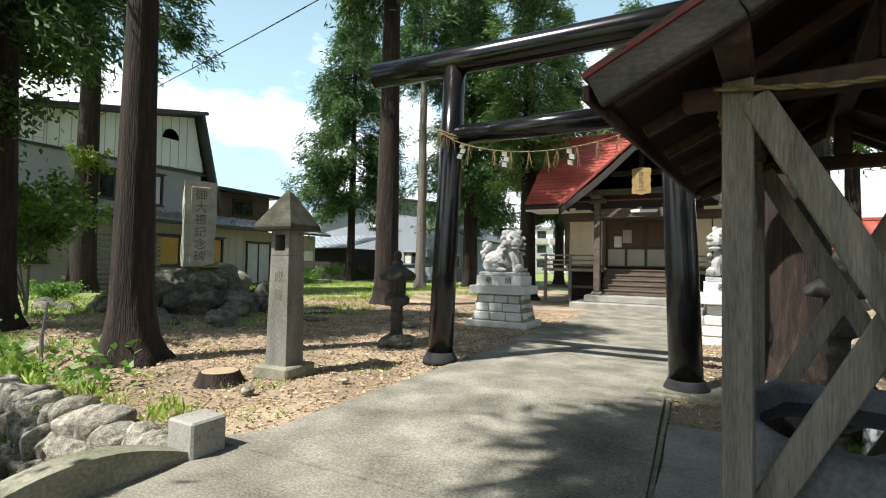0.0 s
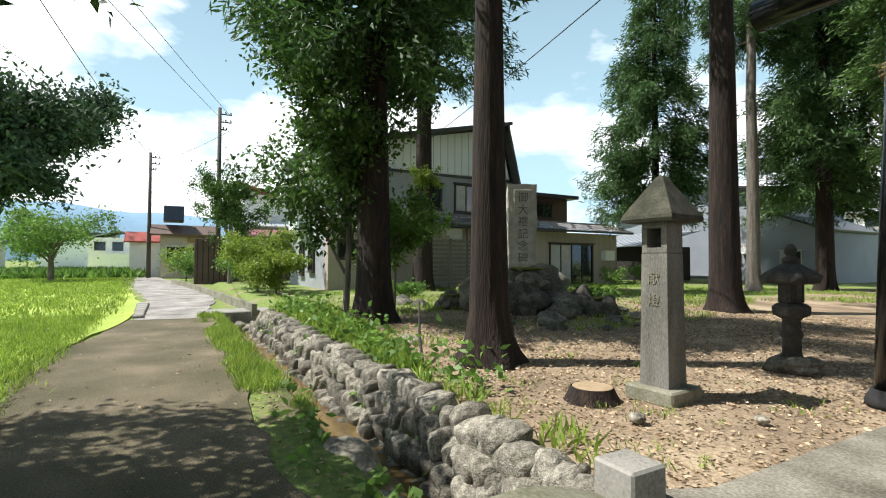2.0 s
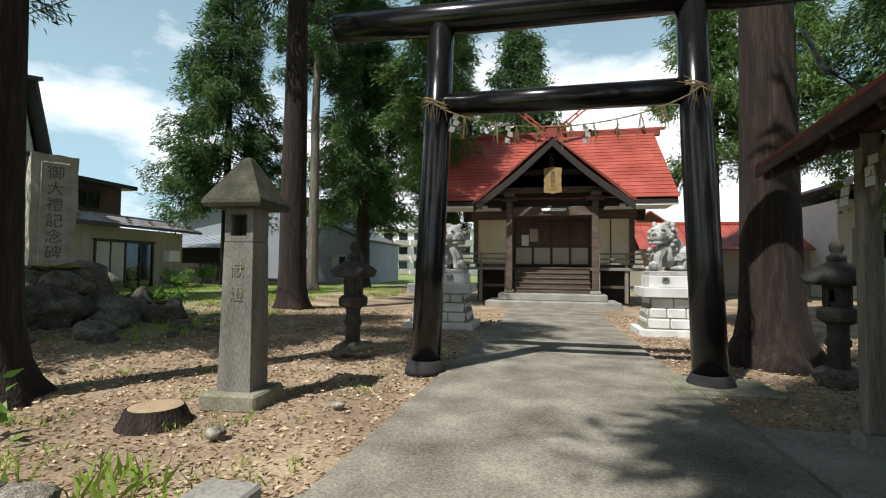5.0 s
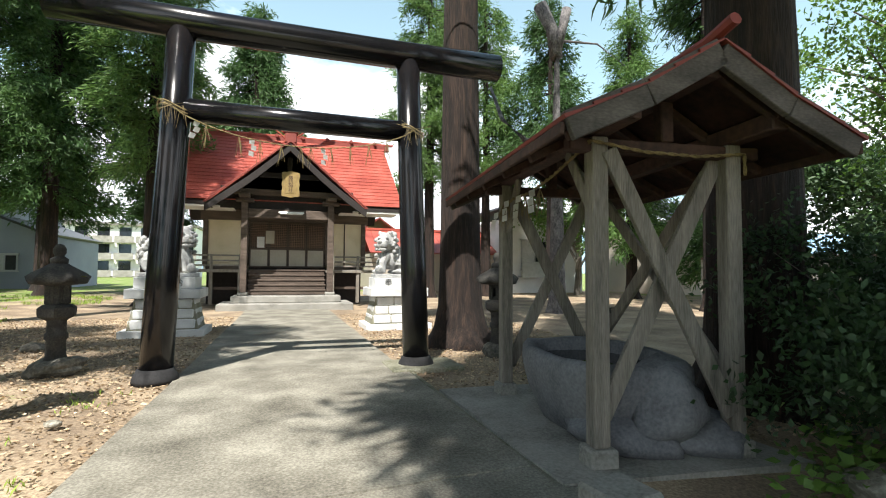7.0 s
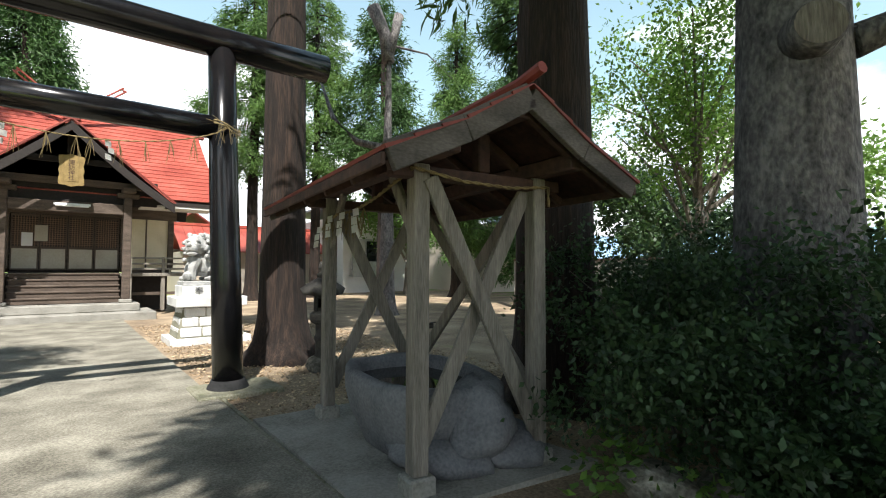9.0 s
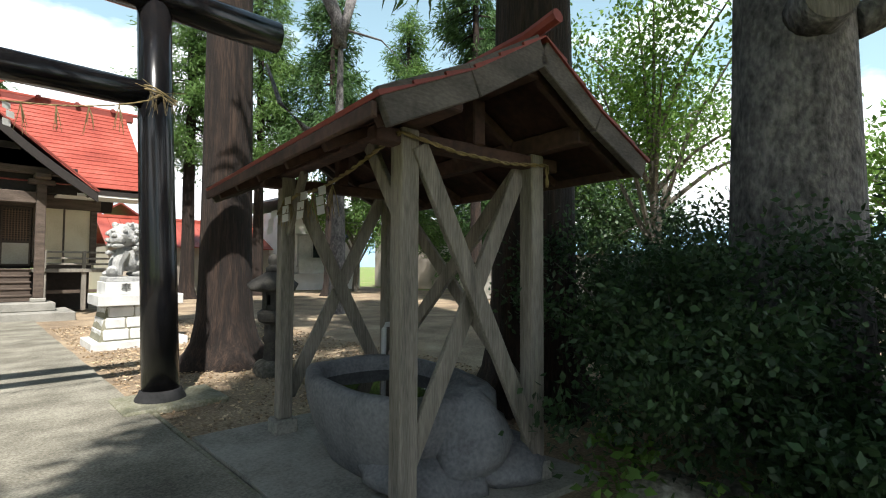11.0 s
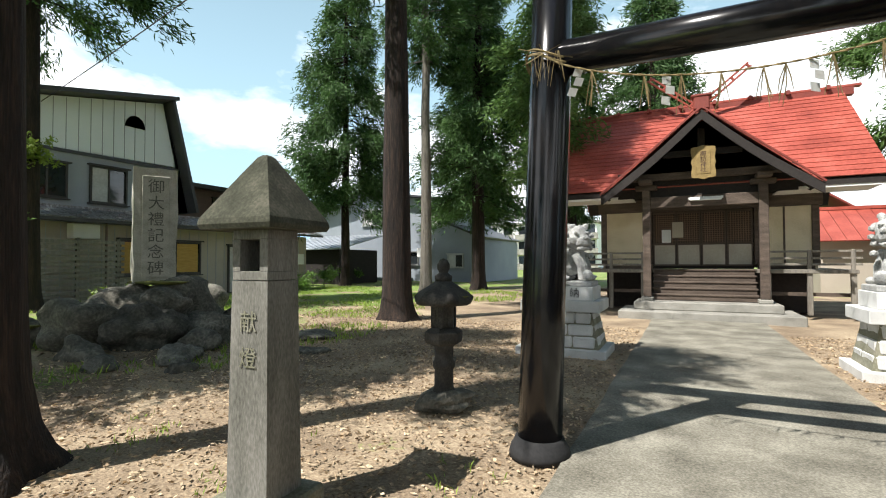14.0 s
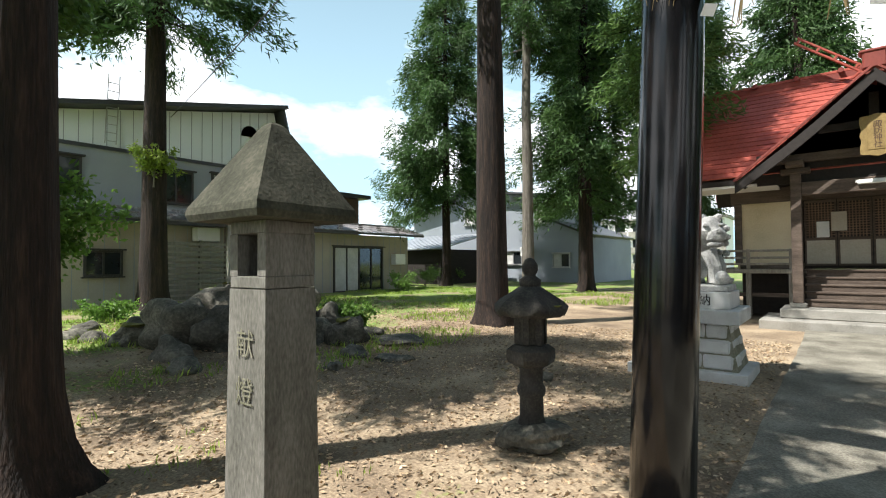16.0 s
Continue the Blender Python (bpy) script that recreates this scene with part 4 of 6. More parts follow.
# hollow light chamber with window openings
h = 0.14
bm = boxes(((-h, -h, 1.484), (h, h, 1.54)), ((-h, -h, 1.74), (h, h, 1.8)), bevel=0.004)
for sx in (-1, 1):
    for sy in (-1, 1):
        box(bm, (sx * h, sy * h, 1.541), (sx * 0.078, sy * 0.078, 1.739))
for sx in (-1, 1):
    box(bm, (sx * 0.137, -0.078, 1.541), (sx * 0.1, 0.078, 1.739))
box(bm, (-0.078, 0.1, 1.541), (0.078, 0.137, 1.739))
part("light_chamber", bm, "lampstone", lamp)
bm = bmesh.new()
prof = [(0.42, 1.8), (0.44, 1.83), (0.43, 1.865), (0.3, 2.01), (0.17, 2.155), (0.06, 2.275), (0.03, 2.29)]
lathe(bm, [(r * 0.92, z) for r, z in prof], 4)
part("cap", bm, "capmoss", lamp, "dark mossy pyramid cap")
for ch, z in (("献", 1.22), ("燈", 1.0)):
    bm = letters(ch, 0.14, 0.0012)
    bm.transform(Matrix.Translation((0, -0.1525 + (1.22 - z) * -0.013, z)) @ pose(0, 0, 0, -0.75))
    part("letter", bm, "mossy", lamp)


# ---- dark stone lanterns ----
def lantern(x, y, rz, tall=1.0, label="dark weathered stone lantern with a ball finial"):
    t = thing("stone_lantern", label, "stone lantern", x, y, 0, rz, group="stone lanterns by the torii")
    b = bmesh.new()
    rock(b, (0.72, 0.66, 0.3), 3, 0.2, 3, Matrix.Translation((0, 0, 0.06)), 0.3)
    part("base_stone", b, "mossrock", t, smooth=False)
    b = bmesh.new()
    lathe(b, [(0.17, 0.12), (0.15, 0.2), (0.13, 0.24), (0.125, 0.42), (0.15, 0.45), (0.15, 0.5), (0.125, 0.53), (0.125, 0.66), (0.15, 0.69)], 20)
    part("shaft", b, "lantern", t, smooth=True)
    b = bmesh.new()
    lathe(b, [(0.15, 0.68), (0.25, 0.72), (0.265, 0.76), (0.265, 0.83), (0.2, 0.87), (0.14, 0.88)], 6)
    part("platform", b, "lantern", t)
    b = bmesh.new()
    for k in range(6):
        a = math.pi / 3 * (k + 0.5)
        beam(b, (0.135 * math.cos(a), 0.135 * math.sin(a), 0.88), (0.135 * math.cos(a), 0.135 * math.sin(a), 1.12), 0.07, 0.07)
    lathe(b, [(0.15, 0.88), (0.15, 0.93)], 6)
    lathe(b, [(0.15, 1.07), (0.16, 1.12)], 6)
    for k in (1, 2, 4, 5):
        a = math.pi / 3 * k
        box(b, (0.11, -0.06, 0.9), (0.125, 0.06, 1.1), pose(0, 0, 0, 0, 0, math.degrees(a)))
    part("light_box", b, "lantern", t)
    b = bmesh.new()
    rings = []
    for r, z in ((0.14, 1.11), (0.36, 1.13), (0.385, 1.17), (0.33, 1.24), (0.22, 1.32), (0.1, 1.39)):
        ring = []
        for k in range(24):
            a = 2 * math.pi * k / 24
            lift = 0.05 * max(0.0, math.cos(a * 6)) ** 3 * (r / 0.385) ** 4
            rr = r * (1 + 0.07 * math.cos(a * 6) * (r / 0.385) ** 2)
            ring.append(b.verts.new((rr * math.cos(a), rr * math.sin(a), z + lift)))
        rings.append(ring)
    for p, q in zip(rings, rings[1:]):
        for k in range(24):
            b.faces.new((p[k], p[(k + 1) % 24], q[(k + 1) % 24], q[k]))
    b.faces.new(rings[0][::-1])
    b.faces.new(rings[-1])
    cap = part("cap", b, "lantern", t, "heavy mossy lantern cap", True)
    b = bmesh.new()
    for k in range(10):
        rr = random.Random(k)
        a = rr.uniform(0, 6.28)
        d = rr.uniform(0.1, 0.3)
        rock(b, (0.16, 0.14, 0.03), k, 0.3, 1, Matrix.Translation((d * math.cos(a), d * math.sin(a), 1.37 - d * 0.52)))
    part("moss_patch", b, "moss", cap, "yellow-green moss")
    b = bmesh.new()
    lathe(b, [(0.11, 1.38), (0.12, 1.44), (0.07, 1.47), (0.06, 1.48), (0.085, 1.52), (0.085, 1.57), (0.05, 1.62), (0.01, 1.635)], 16)
    part("finial", b, "lantern", t, smooth=True)
    for o in t.children:
        o.scale = (0.82, 0.82, 1)
    return t


lantern(-2.86, 7.8, 12)
lantern(3.08, 7.55, 40, label="dark weathered stone lantern beside a large cedar")

# ---- memorial stone on boulders ----
mon = thing("memorial_stone", "tall rough-edged granite memorial stone with carved vertical letters", "monument", -9.95, 9.1, 1.2, rz=62)
bm = bmesh.new()
box(bm, (-0.37, -0.22, 0), (0.37, 0.22, 2.26))
bmesh.ops.subdivide_edges(bm, edges=bm.edges, cuts=6, use_grid_fill=True)
for v in bm.verts:
    if abs(v.co.y + 0.22) > 0.01 or abs(v.co.x) > 0.3 or v.co.z > 2.15:
        v.co += 0.06 * Vector((noise.noise(v.co * 3.1), noise.noise(v.co * 3.1 + Vector((9, 0, 0))), 0.6 * noise.noise(v.co * 3 + Vector((0, 7, 0)))))
part("stone", bm, "monument", mon)
part("letter_panel", boxes(((-0.235, -0.262, 0.12), (0.235, -0.225, 2.1)), bevel=0.01), "monument", mon, "smooth dressed letter panel")
for k, ch in enumerate("御大禮記念碑"):
    bm = letters(ch, 0.29, 0.004)
    bm.transform(Matrix.Translation((0, -0.264, 1.88 - 0.32 * k)))
    part("letter", bm, "carve", mon)
rnd = random.Random(21)
spots = [(-9.9, 9.2, 0.55, 1.9, 1.5, 1.5), (-8.9, 8.3, 0.35, 1.25, 1.1, 1.0), (-9.7, 7.7, 0.4, 1.1, 1.2, 1.1), (-8.6, 9.4, 0.3, 1.0, 0.8, 0.8), (-8.1, 8.7, 0.18, 0.8, 0.6, 0.45),
         (-8.0, 10.0, 0.25, 0.75, 0.7, 0.6), (-9.0, 10.3, 0.3, 0.9, 0.8, 0.7), (-7.6, 8.0, 0.15, 0.9, 0.5, 0.35), (-10.8, 7.4, 0.25, 0.9, 0.8, 0.6), (-8.8, 7.2, 0.2, 0.7, 0.6, 0.5),
         (-7.4, 10.7, 0.1, 1.2, 0.7, 0.2), (-7.1, 9.4, 0.1, 0.5, 0.4, 0.25), (-10.6, 10.4, 0.5, 1.2, 1.0, 1.0), (-11.0, 9.2, 0.5, 1.3, 1.2, 1.1), (-9.3, 8.9, 0.75, 0.9, 0.8, 0.7),
         (-11.8, 7.0, 0.15, 0.5, 0.45, 0.35), (-12.6, 6.9, 0.15, 0.45, 0.4, 0.3), (-13.4, 7.2, 0.15, 0.5, 0.4, 0.3), (-14.2, 7.6, 0.15, 0.45, 0.45, 0.3), (-7.0, 7.6, 0.06, 0.4, 0.3, 0.2), (-6.6, 8.6, 0.05, 0.35, 0.28, 0.16),
         (-7.9, 7.0, 0.12, 0.5, 0.4, 0.3), (-8.3, 10.9, 0.12, 0.5, 0.5, 0.3), (-6.4, 9.6, 0.05, 0.6, 0.4, 0.12)]
for k, (x, y, z, sx, sy, sz) in enumerate(spots):
    bm = bmesh.new()
    rock(bm, (sx, sy, sz), k + 1, 0.3, 4 if sx > 0.8 else 3)
    ob = single("boulder", bm, "mossrock", "dark mossy boulder heaped round the memorial stone", "boulder", group="boulders round the memorial", at=(x, y, z), rz=rnd.uniform(0, 360), smooth=True)
    if k in (5, 8, 0):
        bm = bmesh.new()
        for i in range(9):
            a, d = rnd.uniform(0, 6.28), rnd.uniform(0, 0.3)
            rock(bm, (0.35 * sx, 0.3 * sx, 0.08), i, 0.3, 1, Matrix.Translation((d * sx * math.cos(a), d * sx * math.sin(a), sz * (0.46 - 0.35 * d * d))))
        part("moss_patch", bm, "moss", ob, "yellow-green moss")

# ---- bridge parapets ----
def parapet(x, label):
    p = thing("bridge_parapet", label, "parapet", x, 0, 0, group="bridge parapets")
    part("end_post", boxes(((-0.14, 2.98, -0.05), (0.14, 3.26, 0.27)), bevel=0.015), "concrete", p)
    b = bmesh.new()
    n = 16
    for i in range(n):
        y0, y1 = 1.5 + 1.48 * i / n, 1.5 + 1.48 * (i + 1) / n
        z0, z1 = (-0.02 + 0.25 * math.sin(math.pi * (0.02 + 0.86 * f)) for f in (i / n, (i + 1) / n))
        v = [b.verts.new(c) for c in ((-0.1, y0, -0.2), (0.1, y0, -0.2), (0.1, y0, z0), (-0.1, y0, z0), (-0.1, y1, -0.2), (0.1, y1, -0.2), (0.1, y1, z1), (-0.1, y1, z1))]
        for idx in ((3, 2, 6, 7), (1, 5, 6, 2), (0, 3, 7, 4)):
            b.faces.new([v[j] for j in idx])
    bmesh.ops.remove_doubles(b, verts=b.verts, dist=0.0005)
    part("arched_wall", b, "mossy", p, "low arched parapet wall")
    return p


parapet(-1.53, "low arched concrete bridge parapet with square end posts")
bm = boxes(((-0.15, -0.15, -0.05), (0.15, 0.15, 0.26)), bevel=0.02)
single("bridge_end_post", bm, "concrete", "short square concrete bridge post beside the basin shelter", "post", at=(1.42, 2.5, 0), rz=8)

# ---- tree stump ----
stump = thing("tree_stump", "low sawn tree stump in the litter", "stump", -3.22, 4.62, 0)
bm = bmesh.new()
rings = []
for r, z in ((0.3, -0.04), (0.25, 0.04), (0.215, 0.12), (0.205, 0.125)):
    rings.append([bm.verts.new((r * (1 + 0.12 * noise.noise(Vector((math.cos(a) * 1.6, math.sin(a) * 1.6, z)))) * math.cos(a), r * (1 + 0.12 * noise.noise(Vector((math.cos(a) * 1.6, math.sin(a) * 1.6, z + 5)))) * math.sin(a), z)) for a in [2 * math.pi * k / 28 for k in range(28)]])
for p, q in zip(rings, rings[1:]):
    for k in range(28):
        bm.faces.new((p[k], p[(k + 1) % 28], q[(k + 1) % 28], q[k]))
part("bark_ring", bm, "bark", stump)
bm = bmesh.new()
lathe(bm, [(0.195, 0.08), (0.2, 0.126), (0.13, 0.132), (0.02, 0.13)], 28)
part("sawn_top", bm, "cutwood", stump, "pale sawn face")

# ---- water basin shelter ----
shel = thing("basin_shelter", "weathered timber water basin shelter with a small red gabled roof", "pavilion", 1.855, 3.27, 0, rz=-7)
LX, LY = 1.05, 1.93
for x in (0, LX):
    for y in (0, LY):
        part("post_foot", boxes(((x - 0.1, y - 0.1, -0.02), (x + 0.1, y + 0.1, 0.15)), bevel=0.015), "concrete", shel)
        part("post", boxes(((x - 0.06, y - 0.06, 0.15), (x + 0.06, y + 0.06, 2.24)), bevel=0.008), "wood", shel)
for y in (0, LY):
    for o, (x0, x1) in ((-0.05, (0.06, LX - 0.06)), (0.05, (LX - 0.06, 0.06))):
        bm = bmesh.new()
        beam(bm, (x0, y + o, 2.15), (x1, y + o, 0.32), 0.04, 0.12)
        part("brace", bm, "wood", shel)
for o, (y0, y1) in ((-0.05, (0.06, LY - 0.06)), (0.05, (LY - 0.06, 0.06))):
    bm = bmesh.new()
    beam(bm, (LX + o, y0, 2.15), (LX + o, y1, 0.5), 0.04, 0.12)
    part("brace", bm, "wood", shel)
for y in (0, LY):
    bm = bmesh.new()
    beam(bm, (0, y + (0.05 if y == 0 else -0.05), 1.75), (0, y + (0.42 if y == 0 else -0.42), 2.24), 0.04, 0.1)
    part("knee_brace", bm, "wood", shel)
for x in (0, LX):
    part("side_beam", boxes(((x - 0.06, -0.45, 2.24), (x + 0.06, LY + 0.6, 2.36)), bevel=0.01), "roofwood", shel)
for y in (0, LY):
    part("cross_beam", boxes(((-0.22, y - 0.05, 2.14), (LX + 0.22, y + 0.05, 2.23)), bevel=0.01), "roofwood", shel)
part("ridge_beam", boxes(((LX / 2 - 0.05, -0.5, 2.52), (LX / 2 + 0.05, LY + 0.65, 2.62)), bevel=0.01), "roofwood", shel)
for y in (0, LY):
    part("king_post", boxes(((LX / 2 - 0.05, y - 0.05, 2.231), (LX / 2 + 0.05, y + 0.05, 2.52)), bevel=0.01), "roofwood", shel)
RY0, RY1 = -0.55, LY + 0.7
for s in (-1, 1):
    xe, xr = LX / 2 + s * 1.0, LX / 2
    bm = bmesh.new()
    v = [bm.verts.new(p) for p in ((xe, RY0, 2.14), (xe, RY1, 2.14), (LX / 2 + s * 0.5, RY1, 2.38), (LX / 2 + s * 0.5, RY0, 2.38), (xr, RY1, 2.68), (xr, RY0, 2.68))]
    bm.faces.new((v[0], v[1], v[2], v[3]))
    bm.faces.new((v[3], v[2], v[4], v[5]))
    bmesh.ops.solidify(bm, geom=bm.faces[:], thickness=0.03 if s > 0 else -0.03)
    part("roof_board", bm, "roofwood", shel)
    for k in range(6):
        y = RY0 + 0.12 + (RY1 - RY0 - 0.24) * k / 5
        bm = bmesh.new()
        beam(bm, (xe - s * 0.05, y, 2.11), (LX / 2 + s * 0.5, y, 2.33), 0.05, 0.06)
        beam(bm, (LX / 2 + s * 0.5, y, 2.33), (xr + s * 0.04, y, 2.6), 0.05, 0.06)
        part("rafter", bm, "roofwood", shel)
    for y in (RY0, RY1):
        bm = bmesh.new()
        beam(bm, (xe, y, 2.13), (LX / 2 + s * 0.5, y, 2.36), 0.05, 0.17)
        beam(bm, (LX / 2 + s * 0.5, y, 2.36), (xr, y, 2.65), 0.05, 0.17)
        part("bargeboard", bm, "greywood", shel)
    slope(shel, "roof_sheet", (xe + s * 0.03, RY0 - 0.04, 2.165), (xe + s * 0.03, RY1 + 0.04, 2.165), ((LX / 2 + s * 0.5, RY0 - 0.04, 2.41), (LX / 2 + s * 0.5, RY1 + 0.04, 2.41)), 0.012, "reddull", 3)
    slope(shel, "roof_sheet", (LX / 2 + s * 0.5, RY0 - 0.04, 2.41), (LX / 2 + s * 0.5, RY1 + 0.04, 2.41), ((xr, RY0 - 0.04, 2.715), (xr, RY1 + 0.04, 2.715)), 0.012, "reddull", 3)
    bm = bmesh.new()
    beam(bm, (xe + s * 0.03, RY0, 2.12), (xe + s * 0.03, RY1, 2.12), 0.03, 0.07)
    part("eave_board", bm, "roofwood", shel)
bm = bmesh.new()
tube(bm, [(LX / 2, RY0 - 0.12, 2.8), (LX / 2, RY0 + 0.1, 2.76), (LX / 2, LY / 2, 2.735), (LX / 2, RY1 - 0.1, 2.76), (LX / 2, RY1 + 0.12, 2.8)], 0.04, 8)
part("ridge_cap", bm, "reddull", shel, "red sheet ridge cap")
rnd = random.Random(5)
srope = thing("shelter_rope", "straw rope with paper streamers tied round the shelter posts", "rope", 1.855, 3.27, 0, rz=-7)
rope("rope_line", [(-0.08, -0.08, 2.2), (-0.09, LY * 0.25, 2.08), (-0.09, LY * 0.5, 2.02), (-0.09, LY * 0.75, 2.03), (-0.08, LY + 0.02, 1.92)], 0.013, srope)
rope("rope_line", [(-0.08, -0.08, 2.2), (LX * 0.3, -0.09, 2.14), (LX * 0.7, -0.09, 2.13), (LX + 0.07, -0.08, 2.17), (LX + 0.08, -0.07, 2.02)], 0.012, srope)
for f in (0.4, 0.5, 0.58, 0.66, 0.82, 0.9):
    bm = bmesh.new()
    tassel(bm, (-0.09, LY * f, 2.02), 0.24, rnd, 9)
    part("tassel", bm, "straw", srope)
for f in (0.45, 0.62, 0.8, 0.97):
    q = shide("streamer", (0, 0, 0), srope, rnd, 0.13)
    q.matrix_local = pose(-0.1, LY * f, 2.03 if f < 0.9 else 1.95, 0, 0, 90)

# stone water basin
basin = thing("water_basin", "large rough grey stone basin filled with dark water", "basin", 2.46, 4.12, 0, rz=-7)
bm = bmesh.new()
N = 40
def rim(k, r, wob=0.06):
    a = 2 * math.pi * k / N
    q = 1 + wob * noise.noise(Vector((math.cos(a) * 1.7, math.sin(a) * 1.7, r))) * 2
    return (0.56 * r * q * math.copysign(abs(math.cos(a)) ** 0.75, math.cos(a)), 0.86 * r * q * math.copysign(abs(math.sin(a)) ** 0.75, math.sin(a)))
rings = []
for r, z in ((0.7, 0.0), (0.8, 0.12), (0.93, 0.3), (1.0, 0.48), (0.99, 0.6), (0.93, 0.645), (0.83, 0.64), (0.78, 0.58), (0.74, 0.4), (0.6, 0.34)):
    ring = []
    for k in range(N):
        x, y = rim(k, r)
        dip = 0.02 * noise.noise(Vector((k * 0.4, r * 3, 2)))
        ring.append(bm.verts.new((x, y, z + dip)))
    rings.append(ring)
for p, q in zip(rings, rings[1:]):
    for k in range(N):
        bm.faces.new((p[k], p[(k + 1) % N], q[(k + 1) % N], q[k]))
bm.faces.new(rings[0][::-1])
bm.faces.new(rings[-1])
part("bowl", bm, "basin", basin, smooth=True)
bm = bmesh.new()
f = bm.faces.new([bm.verts.new((*rim(k, 0.77), 0.53)) for k in range(N)])
part("water", bm, "basinwater", basin, "still dark water")
bm = bmesh.new()
rock(bm, (0.62, 0.56, 0.62), 14, 0.2, 3, Matrix.Translation((0.12, -0.72, 0.36)), 0.45)
part("front_stone", bm, "basin", basin, "rounded overflow stone", True)
bm = bmesh.new()
rock(bm, (0.8, 0.9, 0.42), 17, 0.2, 3, Matrix.Translation((-0.1, -0.45, 0.1)), 0.4)
rock(bm, (0.7, 0.8, 0.4), 18, 0.2, 3, Matrix.Translation((0.35, -0.65, 0.1)), 0.4)
part("foot_stone", bm, "basin", basin, smooth=True)
tap = thing("water_tap", "grey pipe tap standing behind the basin", "tap", 3.0, 4.95, 0)
bm = bmesh.new()
tube(bm, [(0, 0, -0.02), (0, 0, 0.86), (0.02, -0.01, 0.9), (0.12, -0.07, 0.9)], 0.025, 10)
part("pipe", bm, "lid", tap)
bm = bmesh.new()
rod(bm, (0.11, -0.065, 0.9), (0.17, -0.1, 0.9), 0.03, seg=8)
beam(bm, (0.13, -0.075, 0.93), (0.2, -0.11, 0.94), 0.03, 0.012)
part("tap_head", bm, "frame", tap)

# ---- houses ----
def window(parent, plane, u0, u1, z0, z1, axis="x", out=1, curtain=False, mullions=1, frame_mat="frame"):
    """A framed window on the plane axis = plane, which looks along out."""
    def b3(p0, p1, q0, q1, r0, r1):
        lo, hi = sorted((plane + out * r0, plane + out * r1))
        return ((lo, p0, q0), (hi, p1, q1)) if axis == "x" else ((p0, lo, q0), (p1, hi, q1))
    t = 0.07
    w = part("window", boxes(b3(u0, u1, z1 - t, z1, 0.003, 0.1), b3(u0, u1, z0, z0 + t, 0.003, 0.1), b3(u0, u0 + t, z0 + t, z1 - t, 0.003, 0.1), b3(u1 - t, u1, z0 + t, z1 - t, 0.003, 0.1),
                             *[b3(u0 + (u1 - u0) * (i + 1) / (mullions + 1) - 0.03, u0 + (u1 - u0) * (i + 1) / (mullions + 1) + 0.03, z0 + t, z1 - t, 0.003, 0.07) for i in range(mullions)]), frame_mat, parent)
    part("pane", boxes(b3(u0 + t, u1 - t, z0 + t, z1 - t, 0.006, 0.02)), "glass", w)
    part("sill", boxes(b3(u0 - 0.06, u1 + 0.06, z0 - 0.05, z0 - 0.002, 0.003, 0.16)), frame_mat, w)
    part("hood", boxes(b3(u0 - 0.08, u1 + 0.08, z1 + 0.002, z1 + 0.06, 0.003, 0.2)), frame_mat, w)
    if curtain:
        part("curtain", boxes(b3(u0 + t, u0 + (u1 - u0) * 0.48, z0 + t, z1 - t, 0.022, 0.028)), "curtain", w, "pale curtain behind the glass")
    return w


def seams(parent, plane, u0, u1, zfun, step, mat, name="batten", out=1):
    """Upright cover strips on a wall at x = plane."""
    u = u0 + step
    while u < u1 - 0.05:
        za, zb = zfun(u)
        part(name, boxes(((plane + out * 0.002, u - 0.012, za), (plane + out * 0.014, u + 0.012, zb))), mat, parent)
        u += step


house = thing("house", "two-storey grey sided house with a steep shed roof and tin lean-to", "house", 0, 0, 0)
HX = -21.0
bm = boxes(((HX - 7.0, 6.9, 0), (HX, 17.0, 5.75)))
part("lower_wall", bm, "sidingdark", house, "grey siding")
bm = bmesh.new()
prof = [(6.9, 5.754), (17.1, 5.92), (16.5, 8.62), (6.9, 6.55)]
fr = [bm.verts.new((HX + 0.03, y, z)) for y, z in prof]
bk = [bm.verts.new((HX - 7.0, y, z)) for y, z in prof]
bm.faces.new(fr)
bm.faces.new(bk[::-1])
for k in range(4):
    bm.faces.new((fr[k], bk[k], bk[(k + 1) % 4], fr[(k + 1) % 4]))
bmesh.ops.recalc_face_normals(bm, faces=bm.faces)
part("upper_wall", bm, "siding", house, "pale blue-grey siding")
seams(house, HX + 0.03, 6.9, 16.4, lambda u: (5.86, 6.5 + (u - 6.9) * 0.218), 0.42, "sidingdark")
bm = bmesh.new()
beam(bm, (HX - 3.2, 6.2, 6.5), (HX - 3.2, 16.8, 8.83), 7.9, 0.16)
part("roof", bm, "slate", house, "dark sheet roof")
bm = bmesh.new()
beam(bm, (HX - 3.2, 16.62, 8.8), (HX - 3.2, 17.85, 3.9), 7.6, 0.14)
part("roof_side", bm, "slate", house, "steep dark roof side")
bm = bmesh.new()
v = [bm.verts.new(p) for p in ((HX + 0.01, 17.004, 3.9), (HX + 0.01, 17.75, 3.9), (HX + 0.01, 17.004, 7.0))]
bm.faces.new(v)
bmesh.ops.solidify(bm, geom=bm.faces[:], thickness=0.1)
part("side_infill", bm, "siding", house)
bm = boxes(((HX + 0.032, 6.9, 5.72), (HX + 0.1, 17.3, 5.84)))
part("belt_course", bm, "slate", house)
bm = bmesh.new()
a = [bm.verts.new((HX + 0.06, 15.3 + 0.42 * math.cos(math.pi * k / 14), 7.25 + 0.5 * math.sin(math.pi * k / 14))) for k in range(15)]
bm.faces.new(a)
bmesh.ops.solidify(bm, geom=bm.faces[:], thickness=0.05)
